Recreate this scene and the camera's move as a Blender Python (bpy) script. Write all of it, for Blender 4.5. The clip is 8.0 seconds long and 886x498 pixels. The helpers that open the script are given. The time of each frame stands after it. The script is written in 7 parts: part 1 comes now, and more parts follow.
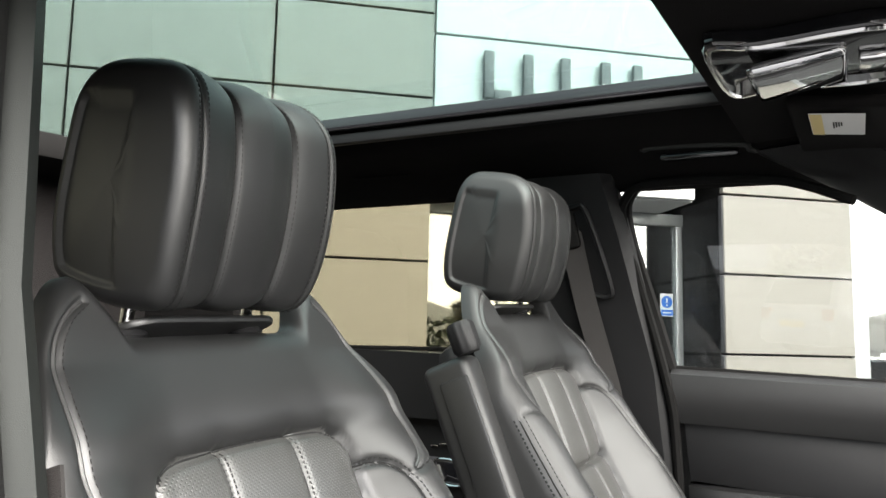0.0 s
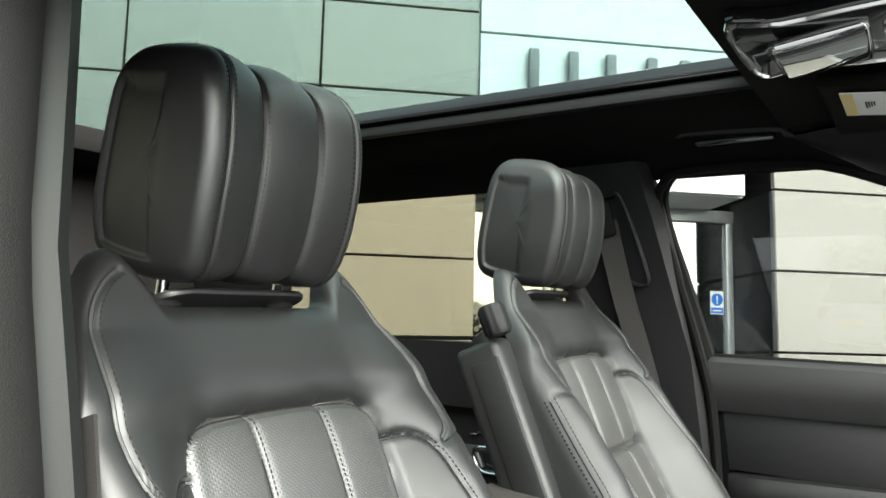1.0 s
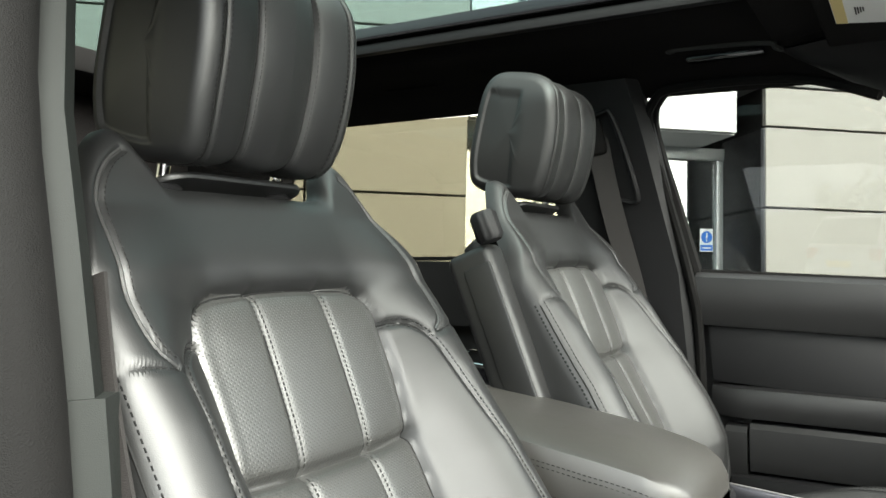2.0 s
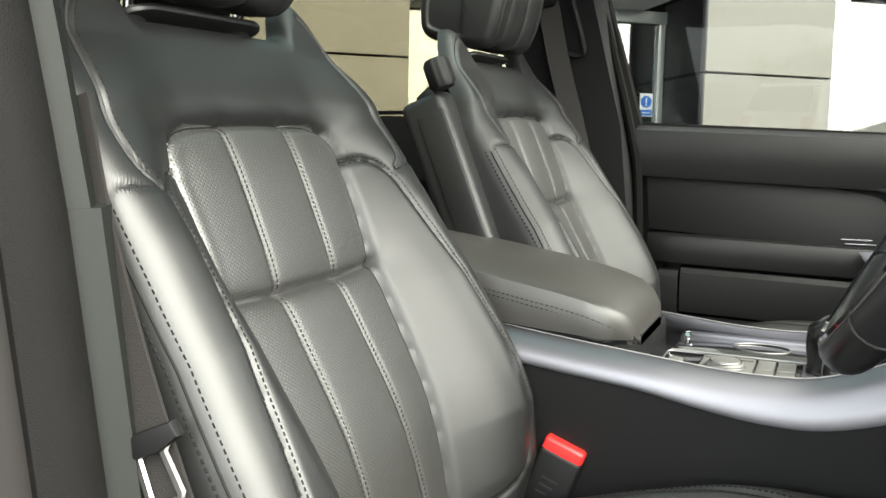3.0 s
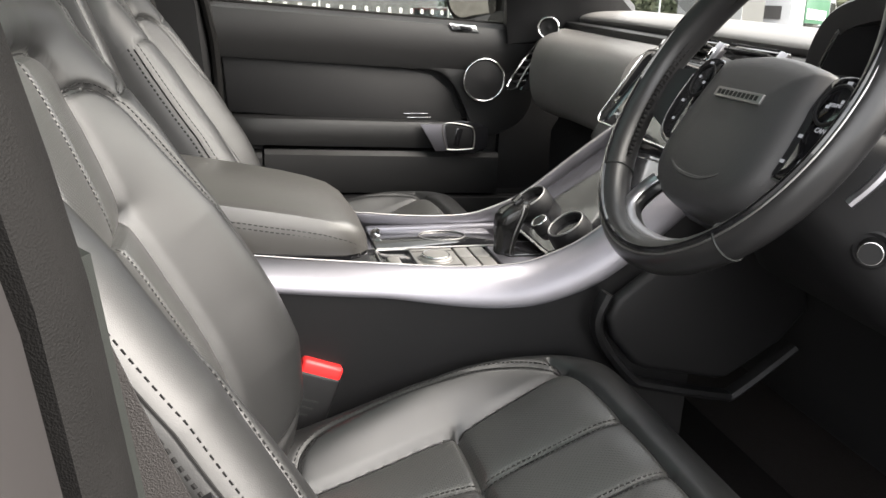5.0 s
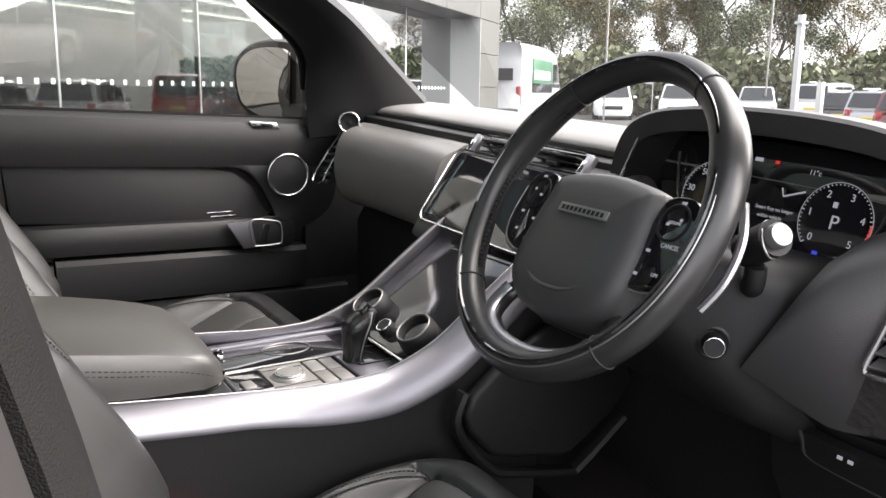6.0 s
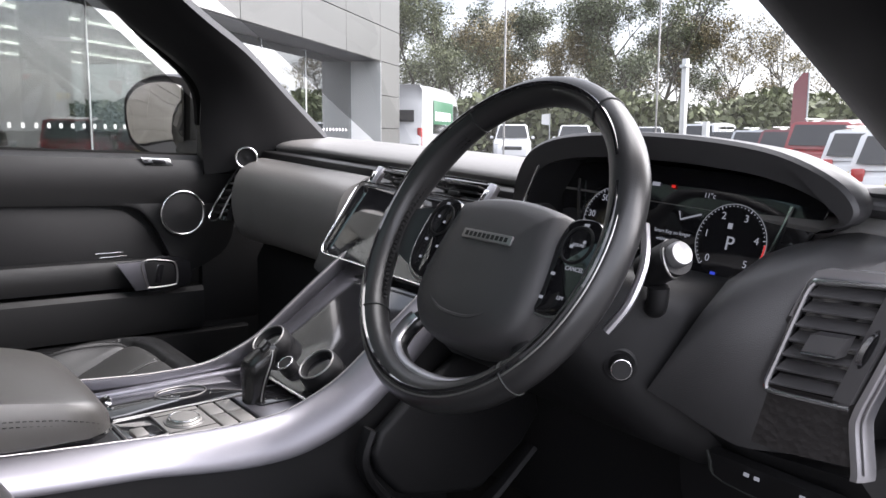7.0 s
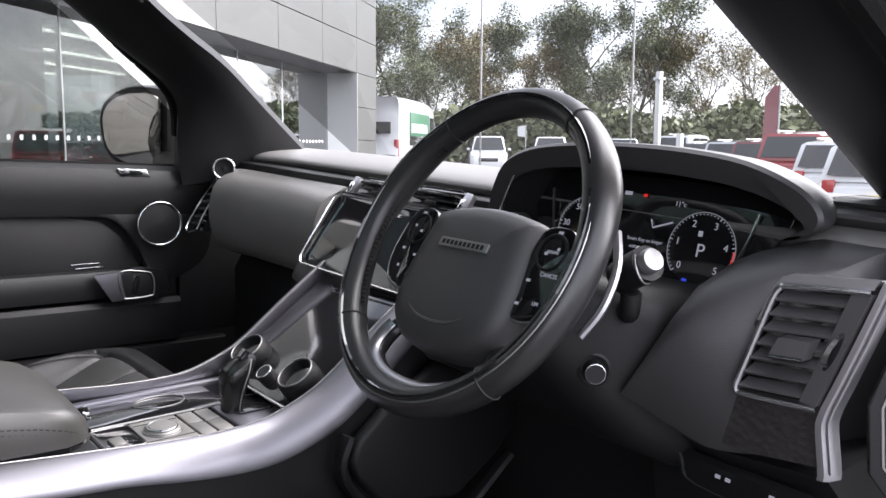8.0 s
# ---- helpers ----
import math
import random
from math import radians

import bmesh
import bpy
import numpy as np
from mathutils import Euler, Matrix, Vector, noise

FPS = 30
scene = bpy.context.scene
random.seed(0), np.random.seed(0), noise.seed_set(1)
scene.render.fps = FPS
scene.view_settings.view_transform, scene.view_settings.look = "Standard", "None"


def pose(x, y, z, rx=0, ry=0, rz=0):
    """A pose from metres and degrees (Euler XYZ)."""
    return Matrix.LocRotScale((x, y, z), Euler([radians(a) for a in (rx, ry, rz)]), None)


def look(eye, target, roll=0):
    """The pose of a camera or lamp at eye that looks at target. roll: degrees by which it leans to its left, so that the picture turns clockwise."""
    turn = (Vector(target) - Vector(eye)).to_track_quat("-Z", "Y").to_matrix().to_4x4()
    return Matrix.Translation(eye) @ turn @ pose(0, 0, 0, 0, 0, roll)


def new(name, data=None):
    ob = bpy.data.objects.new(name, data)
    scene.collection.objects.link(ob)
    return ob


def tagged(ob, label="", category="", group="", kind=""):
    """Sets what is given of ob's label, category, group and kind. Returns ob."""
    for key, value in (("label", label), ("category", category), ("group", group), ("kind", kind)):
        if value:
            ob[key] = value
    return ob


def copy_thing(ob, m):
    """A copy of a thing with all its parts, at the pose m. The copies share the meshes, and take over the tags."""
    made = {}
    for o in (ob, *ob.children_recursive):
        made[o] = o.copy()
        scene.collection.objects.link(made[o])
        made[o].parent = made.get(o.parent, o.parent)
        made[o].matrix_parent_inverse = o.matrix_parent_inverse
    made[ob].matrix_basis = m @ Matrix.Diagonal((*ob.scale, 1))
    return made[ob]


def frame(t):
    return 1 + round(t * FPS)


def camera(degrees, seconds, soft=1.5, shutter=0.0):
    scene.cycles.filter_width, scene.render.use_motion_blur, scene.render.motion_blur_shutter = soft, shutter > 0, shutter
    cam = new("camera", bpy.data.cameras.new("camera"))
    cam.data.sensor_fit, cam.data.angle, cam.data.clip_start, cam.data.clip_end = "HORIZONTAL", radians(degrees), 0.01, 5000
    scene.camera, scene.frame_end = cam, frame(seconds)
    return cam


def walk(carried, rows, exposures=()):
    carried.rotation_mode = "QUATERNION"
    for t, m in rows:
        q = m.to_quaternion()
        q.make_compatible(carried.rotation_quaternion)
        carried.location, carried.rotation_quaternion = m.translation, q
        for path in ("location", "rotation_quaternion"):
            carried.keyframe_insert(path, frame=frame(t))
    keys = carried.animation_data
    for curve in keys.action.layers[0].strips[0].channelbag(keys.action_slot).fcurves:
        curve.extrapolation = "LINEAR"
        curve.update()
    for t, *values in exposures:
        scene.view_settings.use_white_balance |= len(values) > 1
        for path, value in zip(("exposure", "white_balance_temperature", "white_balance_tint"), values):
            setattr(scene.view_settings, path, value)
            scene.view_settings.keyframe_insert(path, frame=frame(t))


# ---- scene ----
cam = camera(56.3, 8.0)
PATH = [
    (0, (0.563, -1.009, 1.379), (-0.333, 0.763, 1.626), 1.3),
    (0.5, (0.571, -1.009, 1.371), (-0.396, 0.722, 1.636), 1.3),
    (1, (0.599, -1.014, 1.35), (-0.402, 0.699, 1.598), 1.4),
    (2.3, (0.613, -1.045, 1.282), (-0.363, 0.701, 1.314), 1.2),
    (2.5, (0.622, -1.059, 1.281), (-0.345, 0.692, 1.243), 1.3),
    (3, (0.613, -1.085, 1.253), (-0.237, 0.714, 1.056), 1.3),
    (3.5, (0.583, -1.092, 1.236), (-0.057, 0.767, 0.873), 1.9),
    (4, (0.498, -1.080, 1.236), (0.213, 0.832, 0.730), 2.9),
    (4.2, (0.449, -1.078, 1.242), (0.324, 0.845, 0.704), 3.1),
    (5.3, (0.150, -1.081, 1.367), (0.855, 0.720, 0.856), 1.5),
    (5.5, (0.127, -1.07, 1.382), (0.937, 0.698, 0.915), 1.0),
    (6, (0.102, -1.035, 1.403), (1.144, 0.629, 1.024), 0.8),
    (6.5, (0.115, -1.025, 1.395), (1.284, 0.567, 1.081), 0.6),
    (7, (0.117, -1.018, 1.385), (1.354, 0.528, 1.106), 0.4),
    (7.5, (0.113, -1.022, 1.379), (1.381, 0.503, 1.119), 0.4),
    (8, (0.107, -1.03, 1.383), (1.39, 0.485, 1.132), 0.4),
]
walk(cam, [(t, look(eye, target, roll)) for t, eye, target, roll in PATH], [(0.0, 3.76, 6600, 10), (1.2, 3.68, 6500, 3), (3.0, 3.38, 6750, 3), (4.0, 3.3, 6800, 9), (5.5, 3.52, 6850, 13), (6.5, 3.15, 6450, 17), (8.0, 3.05, 6250, 18)])

# ---- world and light ----
# an overcast sky: broken bright cloud over a pale clear sky
world = bpy.data.worlds.new("sky")
scene.world = world
world.use_nodes = True
wn = world.node_tree
bg = wn.nodes["Background"]
SUN_WAY = Vector((0.70, -0.32, 0.62)).normalized()
sky = wn.nodes.new("ShaderNodeTexSky")
sky.sky_type = "NISHITA"
sky.sun_disc = False
sky.sun_elevation, sky.sun_rotation = math.asin(SUN_WAY.z), math.atan2(SUN_WAY.x, SUN_WAY.y)
sky.air_density, sky.dust_density = 1.0, 2.0
wco = wn.nodes.new("ShaderNodeTexCoord")
wmap = wn.nodes.new("ShaderNodeMapping")
wmap.inputs["Scale"].default_value = (1.0, 1.0, 3.2)
wn.links.new(wco.outputs["Generated"], wmap.inputs["Vector"])
cloud = wn.nodes.new("ShaderNodeTexNoise")
cloud.inputs["Scale"].default_value, cloud.inputs["Detail"].default_value, cloud.inputs["Roughness"].default_value = 2.4, 8, 0.58
wn.links.new(wmap.outputs["Vector"], cloud.inputs["Vector"])
tone = wn.nodes.new("ShaderNodeValToRGB")
tone.color_ramp.elements[0].position, tone.color_ramp.elements[0].color = 0.34, (2.3, 2.5, 2.8, 1)
tone.color_ramp.elements[1].position, tone.color_ramp.elements[1].color = 0.62, (4.9, 4.9, 4.85, 1)
wn.links.new(cloud.outputs["Fac"], tone.inputs["Fac"])
cover = wn.nodes.new("ShaderNodeMix")
cover.data_type = "RGBA"
cover.inputs[0].default_value = 0.9
wn.links.new(sky.outputs[0], cover.inputs[6])
wn.links.new(tone.outputs["Color"], cover.inputs[7])
wn.links.new(cover.outputs[2], bg.inputs[0])
bg.inputs[1].default_value = 0.12
sun = new("sun", bpy.data.lights.new("sun", "SUN"))
sun.data.energy, sun.data.angle, sun.data.color = 2.9, radians(76), (1.0, 0.97, 0.92)
sun.matrix_world = look(SUN_WAY * 40, (0, 0, 0))

# ---- materials ----
def rgb(c):
    return (c, c, c, 1) if isinstance(c, (int, float)) else (*c, 1)


def material(name, base, rough=0.5, metal=0.0, grain=0.0, size=200.0, bump=0.0, spread=0.12, coat=0.0, stain=0.15, stain_size=4.0, spec=0.5, coat_rough=0.06):
    """A surface with fine grain in its relief and gloss, and broad uneven patches in its tone."""
    m = bpy.data.materials.new(name)
    m.use_nodes = True
    t = m.node_tree
    b = t.nodes["Principled BSDF"]
    b.inputs["Metallic"].default_value = metal
    b.inputs["Coat Weight"].default_value = coat
    b.inputs["Coat Roughness"].default_value = coat_rough
    b.inputs["Specular IOR Level"].default_value = spec
    co = t.nodes.new("ShaderNodeTexCoord")
    broad = t.nodes.new("ShaderNodeTexNoise")
    broad.inputs["Scale"].default_value, broad.inputs["Detail"].default_value = stain_size, 4
    t.links.new(co.outputs["Object"], broad.inputs["Vector"])
    tone = t.nodes.new("ShaderNodeMapRange")
    tone.inputs["To Min"].default_value, tone.inputs["To Max"].default_value = 1 - stain, 1 + stain
    t.links.new(broad.outputs["Fac"], tone.inputs["Value"])
    mix = t.nodes.new("ShaderNodeVectorMath")
    mix.operation = "SCALE"
    mix.inputs[0].default_value = rgb(base)[:3]
    t.links.new(tone.outputs["Result"], mix.inputs["Scale"])
    t.links.new(mix.outputs["Vector"], b.inputs["Base Color"])
    fine = t.nodes.new("ShaderNodeTexNoise")
    fine.inputs["Scale"].default_value, fine.inputs["Detail"].default_value = size, 3
    t.links.new(co.outputs["Object"], fine.inputs["Vector"])
    gloss = t.nodes.new("ShaderNodeMapRange")
    gloss.inputs["To Min"].default_value, gloss.inputs["To Max"].default_value = max(0.02, rough * (1 - spread)), min(1, rough * (1 + spread))
    t.links.new(broad.outputs["Fac"], gloss.inputs["Value"])
    t.links.new(gloss.outputs["Result"], b.inputs["Roughness"])
    if bump:
        cell = t.nodes.new("ShaderNodeTexVoronoi")
        cell.inputs["Scale"].default_value = size
        t.links.new(co.outputs["Object"], cell.inputs["Vector"])
        add = t.nodes.new("ShaderNodeMath")
        add.operation = "ADD"
        t.links.new(cell.outputs["Distance"], add.inputs[0])
        t.links.new(fine.outputs["Fac"], add.inputs[1])
        bn = t.nodes.new("ShaderNodeBump")
        bn.inputs["Strength"].default_value, bn.inputs["Distance"].default_value = bump, 0.001
        t.links.new(add.outputs[0], bn.inputs["Height"])
        t.links.new(bn.outputs["Normal"], b.inputs["Normal"])
    return m


def perforated(name, base, rough):
    """Leather with rows of small punched holes, across local y and z."""
    m = material(name, base, rough, bump=0.2, size=700, spec=1.0)
    t = m.node_tree
    b = t.nodes["Principled BSDF"]
    co = t.nodes.new("ShaderNodeTexCoord")
    sep = t.nodes.new("ShaderNodeSeparateXYZ")
    t.links.new(co.outputs["UV"], sep.inputs[0])
    waves = []
    for socket, other, sign in (("X", "Y", 1), ("X", "Y", -1)):
        comb = t.nodes.new("ShaderNodeMath")
        comb.operation = "ADD" if sign > 0 else "SUBTRACT"
        t.links.new(sep.outputs[socket], comb.inputs[0])
        t.links.new(sep.outputs[other], comb.inputs[1])
        k = t.nodes.new("ShaderNodeMath")
        k.operation = "MULTIPLY"
        k.inputs[1].default_value = 2 * math.pi / 0.0052
        t.links.new(comb.outputs[0], k.inputs[0])
        s = t.nodes.new("ShaderNodeMath")
        s.operation = "COSINE"
        t.links.new(k.outputs[0], s.inputs[0])
        waves.append(s)
    both = t.nodes.new("ShaderNodeMath")
    both.operation = "ADD"
    t.links.new(waves[0].outputs[0], both.inputs[0])
    t.links.new(waves[1].outputs[0], both.inputs[1])
    hole = t.nodes.new("ShaderNodeMapRange")
    hole.inputs["From Min"].default_value, hole.inputs["From Max"].default_value = 0.75, 1.45
    t.links.new(both.outputs[0], hole.inputs["Value"])
    old = b.inputs["Base Color"].links[0].from_socket
    dark = t.nodes.new("ShaderNodeMix")
    dark.data_type = "RGBA"
    t.links.new(hole.outputs["Result"], dark.inputs[0])
    t.links.new(old, dark.inputs[6])
    dark.inputs[7].default_value = (0.006, 0.006, 0.006, 1)
    t.links.new(dark.outputs[2], b.inputs["Base Color"])
    bn = t.nodes.new("ShaderNodeBump")
    bn.inputs["Strength"].default_value, bn.inputs["Distance"].default_value = 0.5, 0.0008
    bn.invert = True
    t.links.new(hole.outputs["Result"], bn.inputs["Height"])
    t.links.new(bn.outputs["Normal"], b.inputs["Normal"])
    return m


def glass(name, tint=(1, 1, 1), least=0.04, most=0.6):
    """A clear pane that reflects more towards grazing."""
    m = bpy.data.materials.new(name)
    m.use_nodes = True
    t = m.node_tree
    t.nodes.remove(t.nodes["Principled BSDF"])
    clear = t.nodes.new("ShaderNodeBsdfTransparent")
    clear.inputs[0].default_value = rgb(tint)
    shine = t.nodes.new("ShaderNodeBsdfGlossy")
    shine.inputs["Roughness"].default_value = 0.0
    mix = t.nodes.new("ShaderNodeMixShader")
    lw = t.nodes.new("ShaderNodeLayerWeight")
    lw.inputs["Blend"].default_value = 0.5
    power = t.nodes.new("ShaderNodeMath")
    power.operation = "POWER"
    power.inputs[1].default_value = 4.0
    t.links.new(lw.outputs["Facing"], power.inputs[0])
    fr = t.nodes.new("ShaderNodeMapRange")
    fr.inputs["To Min"].default_value, fr.inputs["To Max"].default_value = least, most
    t.links.new(power.outputs[0], fr.inputs["Value"])
    t.links.new(fr.outputs[0], mix.inputs[0])
    t.links.new(clear.outputs[0], mix.inputs[1])
    t.links.new(shine.outputs[0], mix.inputs[2])
    t.links.new(mix.outputs[0], t.nodes["Material Output"].inputs[0])
    return m


def glowing(name, colour, strength):
    m = bpy.data.materials.new(name)
    m.use_nodes = True
    b = m.node_tree.nodes["Principled BSDF"]
    b.inputs["Base Color"].default_value = rgb(0.01)
    b.inputs["Emission Color"].default_value = rgb(colour)
    b.inputs["Emission Strength"].default_value = strength
    return m


LEATHER = material("black_leather", (0.0085, 0.0087, 0.0088), 0.43, bump=0.10, size=1200, stain=0.12, spec=0.60)
# black leather lightened for the lid: grazing sky sheen put into its colour
LID = material("sky_lit_lid_leather", (0.038, 0.036, 0.033), 0.36, bump=0.18, size=1200, stain=0.12, spec=0.9)
BLACKTHREAD = material("black_thread", (0.005, 0.005, 0.005), 0.8, spec=0.2)
DOORTRIM = material("black_door_trim", (0.0105, 0.0105, 0.0108), 0.46, bump=0.2, size=1100, stain=0.12, spec=0.5)
# dark pad in truth; the windscreen sky's reflection is painted in as a pale base
DASH = material("sky_lit_dash_leather", (0.115, 0.112, 0.108), 0.42, bump=0.2, size=1100, stain=0.12, spec=0.8)
PERF = perforated("perforated_leather", (0.034, 0.034, 0.0322), 0.40)
THREAD = material("grey_thread", (0.010, 0.010, 0.010), 0.8, stain=0.05, spec=0.2)
PIPING = material("leather_piping", (0.03, 0.03, 0.03), 0.35, bump=0.1, size=300)
SOFT = material("soft_touch_trim", (0.030, 0.0295, 0.0305), 0.44, bump=0.25, size=1100, stain=0.12, spec=0.55)
PLASTIC = material("dark_plastic", (0.0055, 0.0055, 0.006), 0.5, bump=0.16, size=1600, stain=0.1, spec=0.3)
GREYTRIM = material("grey_pillar_trim", (0.016, 0.0175, 0.0165), 0.55, bump=0.16, size=1600, stain=0.1, spec=0.3)
RUBBER = material("rubber_seal", (0.0035, 0.0033, 0.0032), 0.8, bump=0.4, size=900, stain=0.5, stain_size=30, spec=0.15)
GLOSS = material("gloss_black", (0.008, 0.008, 0.009), 0.06, coat=0.6, stain=0.05)
CHROME = material("chrome", (0.8, 0.8, 0.8), 0.12, 1.0, stain=0.03)
SATIN = material("satin_silver", (0.25, 0.245, 0.27), 0.42, 1.0, stain=0.06, coat=0.25, coat_rough=0.12)
BRIGHT = material("bright_trim", (0.72, 0.72, 0.74), 0.22, 1.0, stain=0.04)
TRIM = material("satin_trim", (0.46, 0.455, 0.475), 0.33, 1.0, stain=0.05)
PILLAR = material("green_grey_pillar_trim", (0.013, 0.0145, 0.0135), 0.6, bump=0.16, size=1600, stain=0.1, spec=0.15)
STEEL = material("brushed_steel", (0.34, 0.33, 0.325), 0.42, 1.0, stain=0.06)
HEADLINER = material("black_headliner_cloth", (0.006, 0.0055, 0.0055), 0.95, bump=0.5, size=700, stain=0.15, spec=0.1)
CARPET = material("black_carpet", (0.020, 0.018, 0.018), 0.95, bump=1.0, size=350, stain=0.3, spec=0.1)
WEB = material("seat_belt_webbing", (0.016, 0.0145, 0.014), 0.6, bump=0.4, size=900, stain=0.1, spec=0.3)
REDP = material("red_button", (0.75, 0.03, 0.03), 0.35, stain=0.05)
WOOD = material("black_ash_veneer", (0.014, 0.0125, 0.0125), 0.35, bump=0.8, size=120, coat=0.15, stain=0.45, stain_size=60)
PAINT = material("body_paint", (0.017, 0.0155, 0.0155), 0.5, coat=0.06, stain=0.03)
SEAM = material("seam_shadow_thread", (0.008, 0.008, 0.008), 0.7, stain=0.05, spec=0.2)
DARKPAINT = material("dark_body_paint", (0.02, 0.025, 0.03), 0.2, coat=1.0, stain=0.03)
WINDOW = glass("side_glass", (0.48, 0.49, 0.48), 0.02, 0.4)
SCREENGLASS = glass("windscreen_glass", (0.44, 0.452, 0.448), 0.03, 0.3)
PRIVACY = glass("tinted_rear_glass", (0.40, 0.39, 0.335))
ROOFGLASS = glass("tinted_roof_glass", (0.36, 0.43, 0.42), 0.03, 0.25)
SHOPGLASS = glass("showroom_glass", (0.5, 0.55, 0.54), 0.29, 0.55)
MIRROR = material("mirror_glass", (0.62, 0.62, 0.63), 0.01, 1.0, stain=0.0)
PANEL = material("grey_cladding", (0.21, 0.20, 0.18), 0.4, stain=0.05, stain_size=1.5, bump=0.05, size=60)
FASCIA = material("mid_grey_cladding", (0.125, 0.125, 0.120), 0.4, stain=0.05, stain_size=1.5, bump=0.05, size=60)
PANELD = material("dark_and_shaded_cladding", (0.10, 0.10, 0.108), 0.4, stain=0.05, bump=0.05, size=60)
WHITEP = material("white_cladding", (0.55, 0.56, 0.56), 0.35, stain=0.04)
ALU = material("grey_aluminium", (0.45, 0.47, 0.48), 0.4, 0.6, stain=0.05)
ASPHALT = material("asphalt", (0.05, 0.05, 0.052), 0.85, bump=0.8, size=90, stain=0.3, stain_size=0.6)
WHITE = material("white_paint", (0.8, 0.8, 0.8), 0.4, stain=0.03)
BLUE = material("blue_sign", (0.02, 0.16, 0.6), 0.4, stain=0.03)
GREEN = material("green_sign", (0.03, 0.14, 0.07), 0.4, stain=0.03)

# ---- shaping helpers ----
CAR = pose(0, 0.0125, 1.40, 3.0) @ Matrix.Translation((0, 0, -1.40))
EMPTY = Matrix.Identity(4)


def finish(bm, smooth=40):
    bmesh.ops.recalc_face_normals(bm, faces=bm.faces)
    if smooth:
        limit = radians(smooth)
        for f in bm.faces:
            f.smooth = True
        for e in bm.edges:
            e.smooth = len(e.link_faces) == 2 and e.calc_face_angle(0) < limit
    return bm


def part(name, bm, mat, parent=None, label="", smooth=40):
    """Links a bmesh as one mesh object under a thing or a part."""
    finish(bm, smooth)
    me = bpy.data.meshes.new(name)
    bm.to_mesh(me)
    bm.free()
    me.materials.append(mat)
    ob = new(name, me)
    if parent is not None:
        ob.parent = parent
    if label:
        ob["label"] = label
    return ob


def thing(name, label, category, m=None, group="", kind=""):
    ob = new(name)
    ob.empty_display_size = 0.05
    ob.matrix_world = CAR if m is None else m
    return tagged(ob, label, category, group, kind)


def fixed(name, bm, mat, label, category, m=None, smooth=40):
    """A piece of the setting, one mesh."""
    ob = part(name, bm, mat, None, "", smooth)
    ob.matrix_world = CAR if m is None else m
    return tagged(ob, label, category, "", "structure")


def loft(rings, closed=True, caps=True, bm=None, cyclic=False):
    """A skin over rings of equally many points."""
    bm = bm or bmesh.new()
    vs = [[bm.verts.new(p) for p in r] for r in rings]
    n = len(vs[0])
    pairs = list(zip(vs, vs[1:]))
    if cyclic:
        pairs.append((vs[-1], vs[0]))
    for a, b in pairs:
        for i in range(n if closed else n - 1):
            j = (i + 1) % n
            bm.faces.new((a[i], a[j], b[j], b[i]))
    if caps and closed and not cyclic:
        bm.faces.new(vs[0][::-1])
        bm.faces.new(vs[-1])
    return bm


def rbox(x0, x1, y0, y1, z0, z1, r=0.005, seg=2, bm=None):
    """A box between two corners with rounded edges."""
    b = bmesh.new()
    bmesh.ops.create_cube(b, size=1)
    for v in b.verts:
        v.co = Vector(((x0 + x1) / 2 + v.co.x * (x1 - x0), (y0 + y1) / 2 + v.co.y * (y1 - y0), (z0 + z1) / 2 + v.co.z * (z1 - z0)))
    if r > 0:
        bmesh.ops.bevel(b, geom=list(b.edges), offset=min(r, 0.49 * min(abs(x1 - x0), abs(y1 - y0), abs(z1 - z0))), segments=seg, profile=0.5, affect="EDGES")
    return join(bm, b) if bm else b


def join(bm, other, m=None):
    if m is not None:
        bmesh.ops.transform(other, matrix=m, verts=list(other.verts))
    keep = bpy.data.meshes.new("keep")
    other.to_mesh(keep)
    other.free()
    bm.from_mesh(keep)
    bpy.data.meshes.remove(keep)
    return bm


def moved(bm, m):
    bmesh.ops.transform(bm, matrix=m, verts=list(bm.verts))
    return bm


def prism(outline, depth, r=0.003, seg=2):
    """An outline in x and y, extruded along z from 0 to depth, with rounded edges."""
    bm = bmesh.new()
    f = bm.faces.new([bm.verts.new((x, y, 0)) for x, y in outline])
    up = bmesh.ops.extrude_face_region(bm, geom=[f])
    bmesh.ops.translate(bm, vec=(0, 0, depth), verts=[v for v in up["geom"] if isinstance(v, bmesh.types.BMVert)])
    if r > 0:
        rim = [e for e in bm.edges if abs(e.verts[0].co.z - e.verts[1].co.z) < 1e-9]
        bmesh.ops.bevel(bm, geom=rim, offset=r, segments=seg, profile=0.5, affect="EDGES")
    return bm


def spline(points, n=8, closed=False):
    """A smooth line through points."""
    p = [Vector(q) for q in points]
    out = []
    count = len(p) if closed else len(p) - 1
    for i in range(count):
        if closed:
            a, b, c, d = (p[(i + k - 1) % len(p)] for k in range(4))
        else:
            a, b, c, d = p[max(i - 1, 0)], p[i], p[i + 1], p[min(i + 2, len(p) - 1)]
        for k in range(n):
            t = k / n
            out.append(0.5 * (2 * b + (c - a) * t + (2 * a - 5 * b + 4 * c - d) * t * t + (3 * b - a - 3 * c + d) * t ** 3))
    if not closed:
        out.append(p[-1])
    return out


